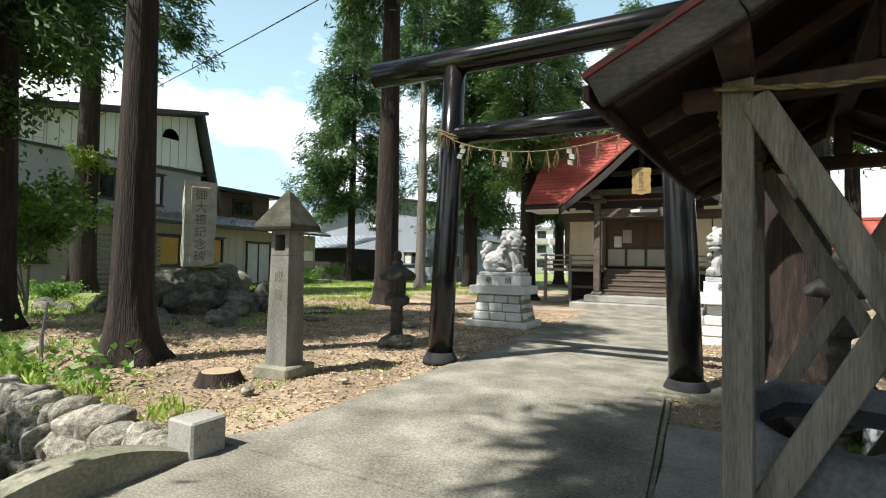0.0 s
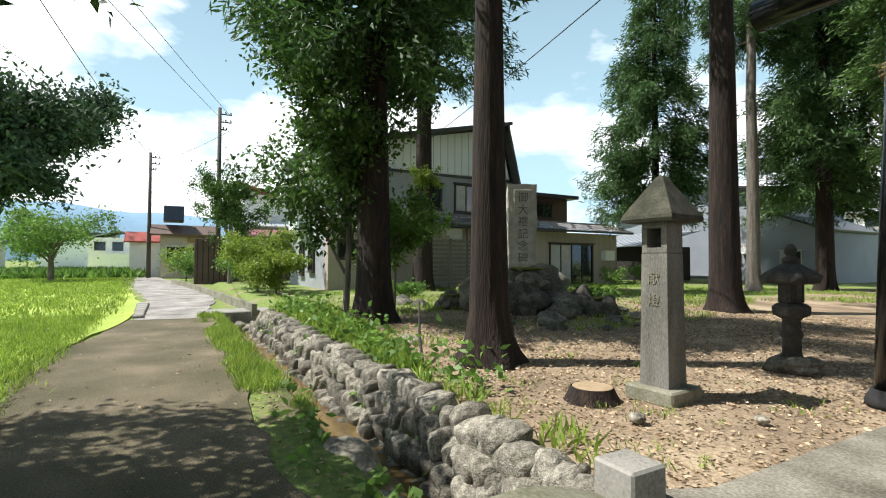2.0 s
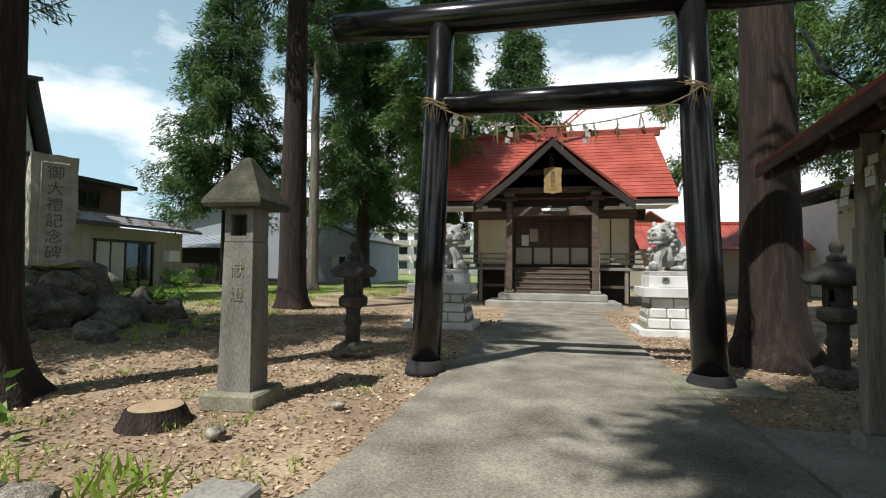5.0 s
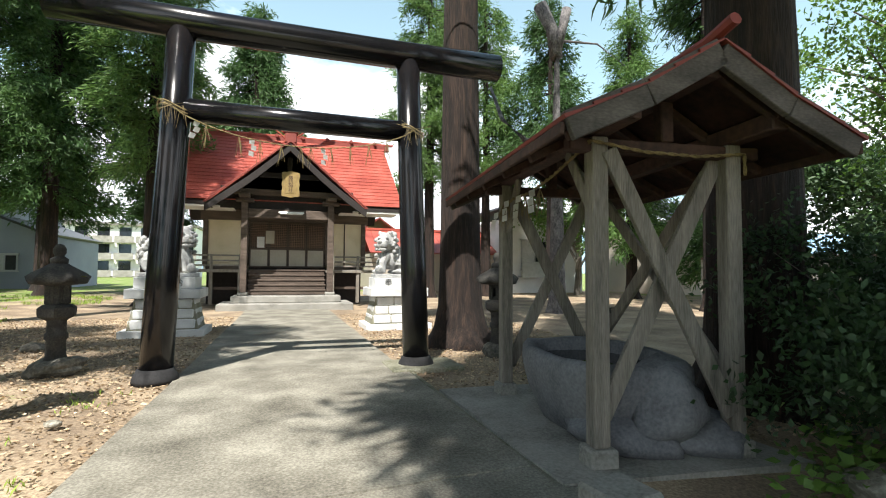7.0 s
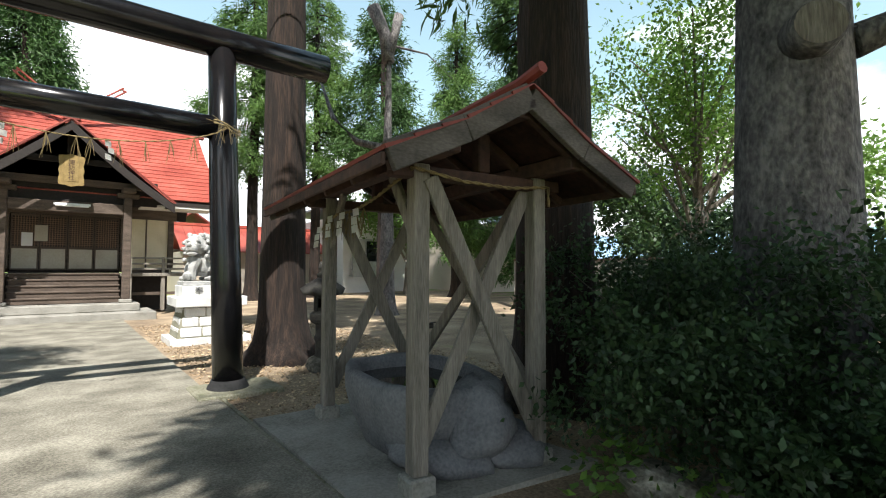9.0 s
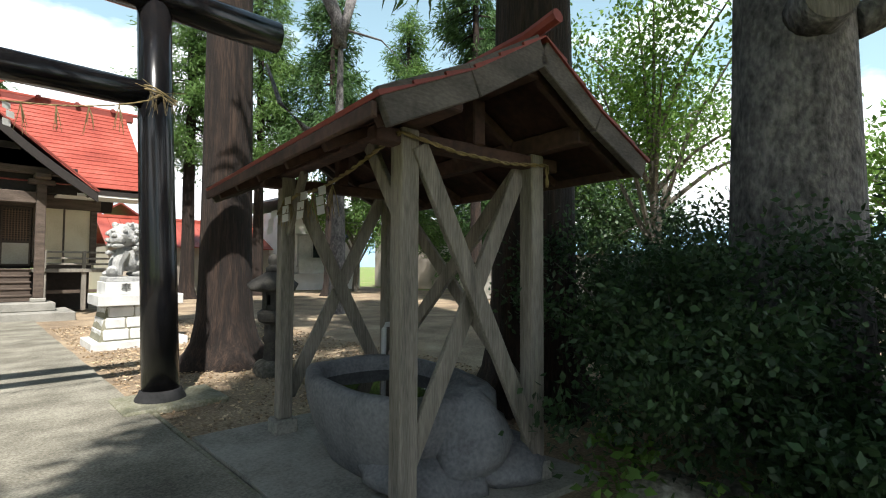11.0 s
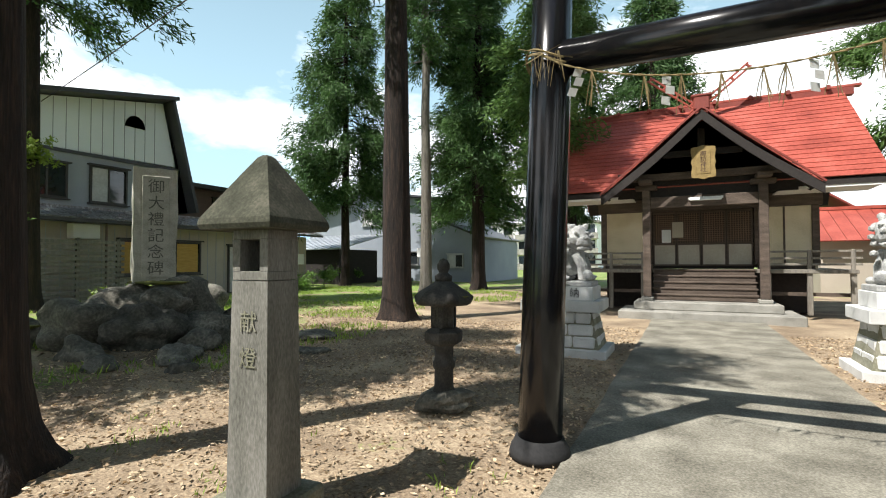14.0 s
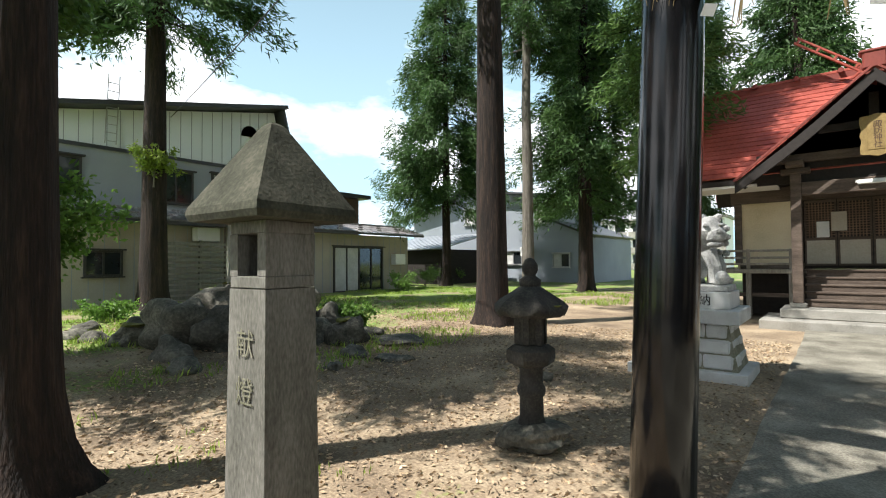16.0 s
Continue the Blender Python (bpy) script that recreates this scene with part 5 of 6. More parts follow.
part("half_round_vent", bm, "frame", house)
window(house, HX, 7.6, 9.1, 4.05, 5.35, curtain=True)
window(house, HX, 11.55, 12.85, 4.0, 5.3)
window(house, HX, 13.6, 15.0, 3.95, 5.4, curtain=True)
# left face with a bay window
bay = part("bay_window", boxes(((-25.6, 6.3, 3.0), (-23.8, 6.9, 5.4))), "siding", house)
window(house, 6.3, -25.3, -24.1, 3.5, 5.1, axis="y", out=-1)
window(house, 6.9, -23.6, -22.6, 0.9, 2.2, axis="y", out=-1)
window(house, 6.9, -25.4, -24.6, 0.7, 2.3, axis="y", out=-1)
bm = bmesh.new()
box(bm, (-28, 6.2, 5.5), (-20.7, 6.95, 5.62))
part("eave", bm, "white", house)
# lean-to along the front
bm = boxes(((HX + 0.004, 6.9, 0), (HX + 0.55, 25.0, 3.1)))
part("annex_wall", bm, "beige", house, "beige siding of the lean-to")
seams(house, HX + 0.55, 6.9, 25.0, lambda u: (0.1, 3.05), 0.46, "sidingdark", "annex_batten")
lean = part("lean_to_roof", boxes(((HX + 0.01, 6.7, 3.64), (HX + 0.1, 25.2, 3.76))), "tin", house, "streaked tin lean-to roof")
n = 42
for k in range(n):
    y0, y1 = 6.7 + 18.5 * k / n, 6.7 + 18.5 * (k + 1) / n
    for c in range(3):
        xa, za = HX + 0.02 + 0.53 * c, 3.68 - 0.16 * c
        bm = bmesh.new()
        beam(bm, (xa, (y0 + y1) / 2, za), (xa + 0.54, (y0 + y1) / 2, za - 0.15), y1 - y0 - 0.02, 0.035)
        if (k + c) % 3 == 0:
            box(bm, (xa + 0.3, y0 + 0.06, za - 0.1), (xa + 0.36, y1 - 0.06, za - 0.01))
        part("roof_tile", bm, "tin", lean)
bm = boxes(((HX + 1.55, 6.7, 3.06), (HX + 1.66, 25.2, 3.18)))
part("gutter", bm, "slate", lean)
window(house, HX + 0.55, 14.4, 18.0, 1.1, 2.55, mullions=2)
for y0 in (14.5, 15.7, 16.85):
    part("blind", boxes(((HX + 0.573, y0, 1.2), (HX + 0.59, y0 + 1.02, 2.45))), "blind", house, "amber bamboo blind")
window(house, HX + 0.55, 19.5, 22.9, 0.12, 2.45, mullions=3, curtain=True)
window(house, HX + 0.55, 9.05, 10.2, 1.2, 2.1)
window(house, HX + 0.55, 7.3, 8.2, 1.5, 2.3)
bm = boxes(((HX + 0.56, 12.6, 2.5), (HX + 1.0, 13.5, 3.05)), bevel=0.02)
part("aircon_box", bm, "white", house, "white outdoor air unit")
bm = boxes(((HX + 0.56, 23.6, 1.5), (HX + 0.95, 24.4, 2.1)), bevel=0.02)
part("aircon_box", bm, "white", house, "white outdoor air unit")
bm = bmesh.new()
for k in range(2):
    rod(bm, (HX + 0.3, 9.7 + 0.35 * k, 5.9), (HX + 0.3, 9.8 + 0.35 * k, 8.4), 0.02, seg=6)
for k in range(8):
    rod(bm, (HX + 0.3, 9.7 + 0.012 * k, 6.0 + 0.3 * k), (HX + 0.3, 10.06 + 0.012 * k, 6.0 + 0.3 * k), 0.015, seg=6)
part("roof_ladder", bm, "alu", house)
fence = thing("slat_fence", "grey horizontal slat screen before the house", "fence", HX + 1.5, 11.1, 0)
for y in (0, 1.4, 2.75):
    part("post", boxes(((-0.05, y - 0.05, 0), (0.05, y + 0.05, 2.5))), "wood", fence)
for k in range(11):
    part("slat", boxes(((0.052, -0.15, 0.3 + 0.2 * k), (0.08, 2.95, 0.42 + 0.2 * k))), "wood", fence)
bm = bmesh.new()
rod(bm, (HX + 1.4, 13.5, 0), (HX + 1.4, 13.5, 3.1), 0.04, seg=8)
single("drain_pipe", bm, "rust", "brown drain pipe by the slat screen", "pipe")

# grey flat-roofed neighbour and low shed
nb = thing("neighbour_house", "low brown flat-roofed annex behind the grey house", "house", 0, 0, 0)
part("wall", boxes(((-31, 18.2, 0), (-24, 24.3, 5.6))), "rust", nb)
part("roof", boxes(((-31.5, 18.0, 5.6), (-23.4, 24.8, 5.82))), "slate", nb)
window(nb, -24, 21.4, 22.9, 4.3, 5.2)
shed = thing("shed", "dark shed with a pale blue tin roof", "shed", 0, 0, 0)
part("wall", boxes(((-27, 29.0, 0), (-21.2, 33.5, 2.5))), "darkwood", shed)
bm = bmesh.new()
beam(bm, (-24, 28.4, 2.5), (-24, 34.0, 3.7), 6.6, 0.08)
part("roof", bm, "paletin", shed)
for k in range(12):
    bm = bmesh.new()
    beam(bm, (-27.2 + 0.56 * k, 28.4, 2.56), (-27.2 + 0.56 * k, 34.0, 3.76), 0.05, 0.04)
    part("roof_seam", bm, "paletin", shed)
blue = thing("blue_house", "steel-blue sided house with a low shed roof", "house", 0, 0, 0)
bm = bmesh.new()
prof = [(-30, 0), (-13.6, 0), (-13.6, 3.3), (-16.0, 4.4), (-16.0, 6.2), (-24.6, 7.4), (-25.5, 6.4), (-30, 5.5)]
fr = [bm.verts.new((x, 36, z)) for x, z in prof]
bk = [bm.verts.new((x, 44, z)) for x, z in prof]
bm.faces.new(fr)
bm.faces.new(bk[::-1])
for k in range(len(prof)):
    bm.faces.new((fr[k], bk[k], bk[(k + 1) % len(prof)], fr[(k + 1) % len(prof)]))
bmesh.ops.recalc_face_normals(bm, faces=bm.faces)
part("wall", bm, "bluewall", blue)
for (x0, z0), (x1, z1) in zip(prof[2:], prof[3:]):
    if abs(x1 - x0) > 0.2:
        bm = bmesh.new()
        beam(bm, (x0 + 0.15, 39.8, z0 + 0.08), (x1 - 0.15, 39.8, z1 + 0.08), 9.2, 0.14)
        part("roof", bm, "slate", blue)
for x0, x1, z0, z1 in ((-24.3, -22.4, 4.6, 5.9), (-17.9, -16.8, 4.4, 5.4), (-16.5, -15.2, 1.2, 2.2), (-20.5, -19.0, 1.4, 2.4)):
    window(blue, 36, x0, x1, z0, z1, axis="y", out=-1, frame_mat="alu", curtain=True)
part("aircon_box", boxes(((-18.9, 35.5, 2.0), (-18.0, 35.99, 2.7)), bevel=0.03), "white", blue)
apt = thing("apartment_building", "far three-storey pale apartment block with balconies", "apartment building", 0, 0, 0)
part("wall", boxes(((-38, 90, 0), (-14, 98, 8.4))), "white", apt)
part("roof", boxes(((-38.4, 89.4, 8.4), (-13.6, 98.4, 8.8))), "concrete", apt)
for f in range(3):
    for k in range(8):
        x = -37.4 + 3 * k
        w = part("window", boxes(((x + 0.4, 89.95, 0.9 + 2.7 * f), (x + 2.1, 89.99, 2.7 + 2.7 * f))), "glass", apt)
        part("balcony", boxes(((x, 88.9, 0.2 + 2.7 * f), (x + 2.7, 89.0, 1.25 + 2.7 * f)), ((x, 89.0, 0.2 + 2.7 * f), (x + 2.7, 89.95, 0.32 + 2.7 * f))), "concrete", apt)

# buildings to the right and behind the hall
redh = thing("red_roof_house", "low house with a bright red seamed roof behind the hall", "house", 0, 0, 0)
part("wall", boxes(((5.2, 31.2, 0), (15.5, 36.5, 2.5))), "beige", redh)
for k in range(19):
    y0 = 5.0 + k * 0.56
    bq = bmesh.new()
    beam(bq, (y0 + 0.26, 30.6, 2.5), (y0 + 0.26, 34.0, 4.2), 0.54, 0.06)
    part("roof_sheet", bq, "red", redh)
bm = bmesh.new()
beam(bm, (10.3, 37.2, 2.5), (10.3, 34.0, 4.2), 10.6, 0.06)
part("roof_back", bm, "red", redh)
bm = boxes(((4.8, 33.8, 4.18), (15.8, 34.2, 4.34)))
part("ridge", bm, "red", redh)
gab = thing("gabled_house", "small red-gabled house beside the hall", "house", 0, 0, 0)
part("wall", boxes(((4.2, 36.6, 0), (9.0, 42, 3.4))), "beige", gab)
for s in (-1, 1):
    bm = bmesh.new()
    beam(bm, (6.6 + s * 2.9, 39.2, 3.2), (6.6, 39.2, 5.3), 6.4, 0.1)
    part("roof", bm, "reddull", gab)
wh = thing("white_house", "white two-storey house with a shallow roof", "house", 0, 0, 0)
part("wall", boxes(((13.8, 28.6, 0), (19.0, 36, 4.9))), "white", wh)
bm = bmesh.new()
beam(bm, (13.3, 32, 5.55), (19.6, 32, 4.75), 8.4, 0.14)
part("roof", bm, "slate", wh)
window(wh, 28.6, 14.4, 16.4, 1.5, 3.4, axis="y", out=-1, frame_mat="alu", curtain=True)
window(wh, 28.6, 17.2, 18.4, 3.2, 4.2, axis="y", out=-1, frame_mat="alu")
part("balcony", boxes(((14.2, 28.0, 1.0), (16.7, 28.08, 2.0)), ((14.2, 28.08, 1.0), (16.7, 28.59, 1.1))), "alu", wh)
wh2 = thing("pale_house", "pale two-storey house with a grey tile roof behind the wall", "house", 0, 0, 0)
part("wall", boxes(((22.0, 24.0, 0), (31.0, 31, 4.6))), "beige", wh2)
bm = bmesh.new()
beam(bm, (26.5, 23.2, 4.5), (26.5, 27.6, 6.2), 10.2, 0.14)
part("roof", bm, "slate", wh2)
window(wh2, 24.0, 23.2, 25.6, 2.6, 4.0, axis="y", out=-1, frame_mat="alu", curtain=True)
window(wh2, 24.0, 27.0, 29.4, 2.6, 4.0, axis="y", out=-1, frame_mat="alu")
part("low_roof", boxes(((21.6, 22.4, 2.1), (31.2, 23.98, 2.25))), "slate", wh2)
wallr = thing("boundary_wall", "old pale concrete boundary wall with coping", "wall", 0, 0, 0, kind="structure")
for x0, y0, x1, y1 in ((16.6, 16.5, 17.6, 15.4), (17.6, 15.4, 18.5, 5.0), (18.5, 5.0, 18.6, -6.0)):
    bm = bmesh.new()
    beam(bm, (x0, y0, 0.95), (x1, y1, 0.95), 0.18, 1.9)
    part("wall_panel", bm, "concrete", wallr)
    bm = bmesh.new()
    beam(bm, (x0, y0, 1.95), (x1, y1, 1.95), 0.34, 0.1)
    part("coping", bm, "rust", wallr)

# houses down the lane
lane = thing("lane_shop", "small shop house with a rust-brown front and navy panel", "house", 0, 0, 0)
part("wall", boxes(((-40.0, 4.95, 0), (-33.0, 11, 3.0))), "rust", lane)
part("fence_panel", boxes(((-32.1, 2.2, 0), (-32.0, 4.95, 2.75)), bevel=0.02), "rust", lane)
for k in range(9):
    part("fence_batten", boxes(((-31.998, 2.35 + 0.3 * k, 0.1), (-31.97, 2.39 + 0.3 * k, 2.72))), "darkwood", lane)
bm = bmesh.new()
beam(bm, (-32.2, 7.6, 2.95), (-34.6, 7.6, 3.55), 5.6, 0.1)
part("roof", bm, "pinkroof", lane)
bm = bmesh.new()
beam(bm, (-34.4, 7.6, 3.75), (-37.2, 7.6, 4.35), 5.8, 0.1)
part("pale_roof", bm, "paletin", lane, "pale tin roof strip")
part("upper_wall", boxes(((-42, 5.6, 3.0), (-37.3, 10, 6.3))), "white", lane)
bm = bmesh.new()
beam(bm, (-39.6, 5.0, 7.0), (-39.6, 8.2, 6.1), 6.0, 0.18)
part("upper_roof", bm, "red", lane, "rust-red upper roof")
part("navy_box", boxes(((-46.5, 0.5, 4.6), (-44.0, 1.95, 5.8)), bevel=0.03), "navy", lane)
part("porch", boxes(((-48, 0.3, 0), (-44.2, 4.8, 3.5))), "beige", lane)
bm = bmesh.new()
beam(bm, (-43.6, 2.1, 3.45), (-46.4, 2.1, 4.35), 5.0, 0.14)
part("porch_roof", bm, "rust", lane)
part("signboard", boxes(((-44.19, 2.2, 2.9), (-44.1, 4.4, 3.3))), "gold", lane)
for y0 in (0.7, 2.4):
    window(lane, -44.2, y0, y0 + 1.4, 1.1, 2.6, frame_mat="alu")
bm = bmesh.new()
beam(bm, (-48.2, -0.6, 3.0), (-50.4, -0.6, 3.9), 3.6, 0.14)
part("red_roof", bm, "red", lane, "orange-red tile roof")
part("gate_house", boxes(((-52, -2.0, 0), (-48.6, 0.28, 3.0))), "white", lane)
window(lane, -33.0, 5.6, 7.0, 0.9, 2.3)
far1 = thing("far_white_house", "distant white two-storey house across the field", "house", 0, 0, 0)
part("wall", boxes(((-112, -11, 0), (-102, -2.4, 5.4))), "white", far1)
bm = bmesh.new()
beam(bm, (-107, -11.6, 5.2), (-107, -6.6, 6.7), 11, 0.2)
beam(bm, (-107, -1.8, 5.2), (-107, -6.8, 6.7), 11, 0.2)
part("roof", bm, "bluewall", far1)
for y0 in (-10.2, -7.6, -5.0):
    window(far1, -102, y0, y0 + 1.6, 3.2, 4.6)
part("annex", boxes(((-101.9, -9, 0), (-97, -3.5, 2.6))), "white", far1)
far2 = thing("far_low_house", "distant grey low house at the field edge", "house", 0, 0, 0)
part("wall", boxes(((-112, -38, 0), (-98, -24, 4.2))), "sidingdark", far2)
part("roof", boxes(((-113, -39, 4.2), (-97, -23, 4.9))), "slate", far2)
for k in range(3):
    window(far2, -98, -36 + 4.5 * k, -34 + 4.5 * k, 1.6, 3.2)
far3 = thing("far_house_row", "distant pale house with a grey roof", "house", 0, 0, 0)
part("wall", boxes(((-135, -22, 0), (-125, -10, 6.5))), "siding", far3)
part("roof", boxes(((-136, -23, 6.5), (-124, -9, 7.3))), "slate", far3)

# hills on the skyline
bm = bmesh.new()
rings = []
n = 160
for k in range(n + 1):
    a = math.pi * (-0.35 + 1.75 * k / n)
    d = 2100
    hgt = 120 + 60 * noise.noise(Vector((k * 0.06, 0, 3))) + 24 * noise.noise(Vector((k * 0.3, 5, 3)))
    if math.cos(a) > 0.1:
        hgt *= 1.35
    if math.cos(a) < -0.75:
        hgt *= 1.75
    rings.append((bm.verts.new((d * math.cos(a), d * math.sin(a), -5)), bm.verts.new((d * math.cos(a) * 1.05, d * math.sin(a) * 1.05, hgt * 0.7)), bm.verts.new((d * math.cos(a) * 1.12, d * math.sin(a) * 1.12, hgt))))
for p, q in zip(rings, rings[1:]):
    for i in range(2):
        bm.faces.new((p[i], q[i], q[i + 1], p[i + 1]))
single("backdrop_hills", bm, "hill", "hazy blue hills on the horizon", "hills", "structure", smooth=True)


# ---- utility poles and cables ----
def utility_pole(x, y, h, label):
    p = thing("utility_pole", label, "utility pole", x, y, 0, group="utility poles by the lane")
    b = bmesh.new()
    tube(b, [(0, 0, -0.1), (0, 0, h)], [0.17, 0.1], 12)
    part("shaft", b, "pole", p, smooth=True)
    b = bmesh.new()
    for k, z in enumerate((h - 0.4, h - 0.9, h - 1.4)):
        beam(b, (0, -0.1, z), (0, 0.7 if k < 2 else 0.4, z), 0.07, 0.07)
        for yy in (0.35, 0.65):
            rod(b, (0, yy * (1 if k < 2 else 0.6), z + 0.03), (0, yy * (1 if k < 2 else 0.6), z + 0.17), 0.04, seg=6)
    part("cross_arm", b, "pole", p)
    return p


utility_pole(-33.5, 3.6, 11.2, "tall dark wooden utility pole beside the shop")
utility_pole(-45.5, -0.5, 10.2, "dark utility pole with side insulators")


def cable(a, b, sagm, r=0.012):
    bb = bmesh.new()
    a, b = Vector(a), Vector(b)
    tube(bb, [a.lerp(b, i / 20) - Vector((0, 0, sagm * 4 * (i / 20) * (1 - i / 20))) for i in range(21)], r, 4)
    return single("overhead_cable", bb, "cable", "thin black overhead cable", "cable", group="overhead cables")


cable((-45.5, -0.2, 9.6), (-1.0, -3.5, 9.0), 0.7, 0.014)
cable((-33.5, 4.2, 10.8), (6, -9.5, 12.0), 0.5)
cable((-33.5, 3.9, 10.3), (6, -10.2, 11.6), 0.5)
cable((-45.5, 0.1, 10.0), (-3, -12, 12.0), 0.5)
cable((-33.5, 4.2, 9.8), (-45.5, -0.2, 9.4), 0.2)
cable((-21.0, 12.0, 7.4), (14, 5.0, 8.2), 0.4, 0.014)
cable((9, 16.5, 3.1), (22, 17.0, 4.6), 0.4, 0.01)

# ---- trees ----
def trunk_mesh(h, d, lean=(0, 0), flare=1.6, seg=22, seed=0, cut=None):
    b = bmesh.new()
    zs = [-0.1, 0.0, 0.15, 0.35, 0.7, 1.2] + [1.2 + (h - 1.2) * (i + 1) / 9 for i in range(9)]
    rings = []
    for z in zs:
        f = max(0, z) / h
        r = d / 2 * (1 - 0.75 * f) + d / 2 * (flare - 1) * math.exp(-max(z, 0) / 0.28)
        cx, cy = lean[0] * z + 0.04 * noise.noise(Vector((z * 0.3, seed, 0))) * z * 0.3, lean[1] * z
        ring = []
        for k in range(seg):
            a = 2 * math.pi * k / seg
            w = 1 + (0.16 * math.exp(-max(z, 0) / 0.5)) * math.cos(a * 5 + seed) + 0.05 * noise.noise(Vector((math.cos(a) * 3 + seed, math.sin(a) * 3, z * 0.5))) + 0.03 * math.cos(a * 11 + seed)
            ring.append(b.verts.new((cx + r * w * math.cos(a), cy + r * w * math.sin(a), z)))
        rings.append(ring)
    for p, q in zip(rings, rings[1:]):
        for k in range(seg):
            b.faces.new((p[k], p[(k + 1) % seg], q[(k + 1) % seg], q[k]))
    b.faces.new(rings[-1])
    return b


def cedar_crown(seed, base, top, radius, density=1.0, size=1.0, mat="cedar", droop=0.35):
    """Limbs and needle sprays of a cedar; returns a bmesh of limbs and a spray mesh."""
    rng = np.random.default_rng(seed)
    limbs = bmesh.new()
    cen, aim = [], []
    nb = int(8 * (top - base) * density)
    for k in range(nb):
        f = (k + rng.random()) / nb
        z = base + (top - base) * f
        a = rng.uniform(0, 2 * math.pi)
        L = radius * (1 - f) ** 0.65 * rng.uniform(0.55, 1.1) + 0.3
        if f < 0.12:
            L *= 0.75
        d = np.array([math.cos(a), math.sin(a), rng.uniform(-0.25, 0.15)])
        pts = [np.array([0, 0, z]) + d * L * t + np.array([0, 0, -droop * L * t * t + 0.22 * L * max(0, t - 0.7)]) for t in (0, 0.33, 0.66, 1)]
        tube(limbs, [tuple(p) for p in pts], [0.045, 0.032, 0.02, 0.008], 4)
        m = int(max(4, 7 * L))
        for t in rng.uniform(0.3, 1.05, m):
            i = min(2, int(t * 3))
            c = pts[i] + (pts[i + 1] - pts[i]) * (t * 3 - i) + rng.normal(size=3) * 0.13 * L ** 0.4
            q = 28
            cen.append(c + rng.normal(size=(q, 3)) * 0.19 * size)
            aim.append(np.tile(d * 0.7 + np.array([0, 0, -0.45]), (q, 1)))
    cen, aim = np.concatenate(cen), np.concatenate(aim)
    return limbs, quads("sprays", leaves(rng, cen, aim, 0.30 * size, 0.058 * size, 0.5), mat)


CROWNS = {}


def cedar(x, y, d, h, base, radius, kind=0, lean=(0, 0), mat="cedar", bark="bark", label="tall straight cedar with dark drooping foliage", size=1.0, density=1.0, z=0.0, flare=1.6):
    t = thing("cedar_tree", label, "cedar tree", x, y, z, group="cedars of the precinct")
    part("trunk", trunk_mesh(h, d, lean, flare, seed=int(x * 3 + y * 5)), bark, t, smooth=True)
    if radius:
        key = (kind, base, h, radius, mat, size)
        if key not in CROWNS:
            b, me = cedar_crown(kind + 1, base, h + 0.5, radius, density, size, mat)
            ml = bpy.data.meshes.new("limbs")
            b.to_mesh(ml)
            b.free()
            ml.materials.append(M[bark])
            CROWNS[key] = (ml, me)
        for nm, me in zip(("branchwork", "crown"), CROWNS[key]):
            ob = new(nm, me)
            ob.parent = t
            ob.rotation_euler = (0, 0, kind * 1.3 + x)
            ob.location = (lean[0] * base, lean[1] * base, 0)
    return t


cedar(-5.2, 4.72, 0.56, 12, 7.4, 2.3, 0, flare=1.8)
cedar(-9.3, 4.65, 0.76, 14, 6.0, 3.0, 1, (-0.02, 0), flare=1.7)
cedar(-18.2, 10.4, 0.86, 21, 9.3, 3.6, 2)
cedar(-7.45, 14.2, 0.8, 24, 10.5, 3.0, 3)
cedar(-11.75, 23.8, 0.58, 24, 11.5, 2.6, 1, bark="greybark")
cedar(-10.4, 27.2, 0.75, 22, 4.8, 3.4, 4, size=1.05)
cedar(-13.0, 33.4, 0.8, 22, 4.6, 3.6, 5, size=1.1)
cedar(-19.9, 28.0, 0.6, 20, 5.4, 4.4, 6, label="leafy cedar with a wide drooping crown", size=1.2)
cedar(-4.8, 21.0, 0.75, 19, 5.4, 2.5, 7, mat="cedarlight", label="cedar with bright young foliage beside the hall")
cedar(-7.2, 36.0, 0.7, 20, 5.0, 3.8, 5, size=1.1)
cedar(-2.0, 34.0, 0.7, 18, 6.5, 3.8, 4, size=1.3)
cedar(2.88, 8.75, 0.78, 24, 9.5, 3.2, 0, flare=1.8, label="thick cedar with furrowed reddish bark beside the torii")
cedar(4.55, 4.3, 0.95, 23, 7.5, 3.4, 1, flare=1.5, label="thick dark cedar behind the basin shelter")
cedar(7.0, 24.5, 0.6, 18, 6.2, 2.8, 7, mat="cedarlight")
cedar(13.0, 22.5, 0.6, 15, 6.6, 2.3, 3, size=1.1)
cedar(17.2, 21.5, 0.6, 15, 2.6, 3.0, 7, mat="cedarlight", label="cedar with yellowish young foliage beyond the wall")
cedar(21.0, 19.0, 0.6, 15, 2.2, 3.4, 6, size=1.2)
cedar(10.6, 25.5, 0.6, 17, 6.4, 2.8, 4, mat="cedarlight", label="cedar with yellowish young foliage beyond the wall")
cedar(14.2, 13.8, 0.5, 16, 6.5, 2.2, 2)


# cedars across the lane, which shade the approach
for k, (x, y, h2, r) in enumerate(((0.7, -2.2, 15, 2.9), (4.0, -3.4, 14, 2.9), (-2.2, -2.7, 17, 1.7))):
    cedar(x, y, 0.7, h2, 11.4 if k == 2 else 6.6 - k, r, 8 + k, label="roadside cedar across the lane", size=1.25, density=1.8 if k < 2 else 1.3)


def ground_z(x, y):
    return ground_height(x, y)


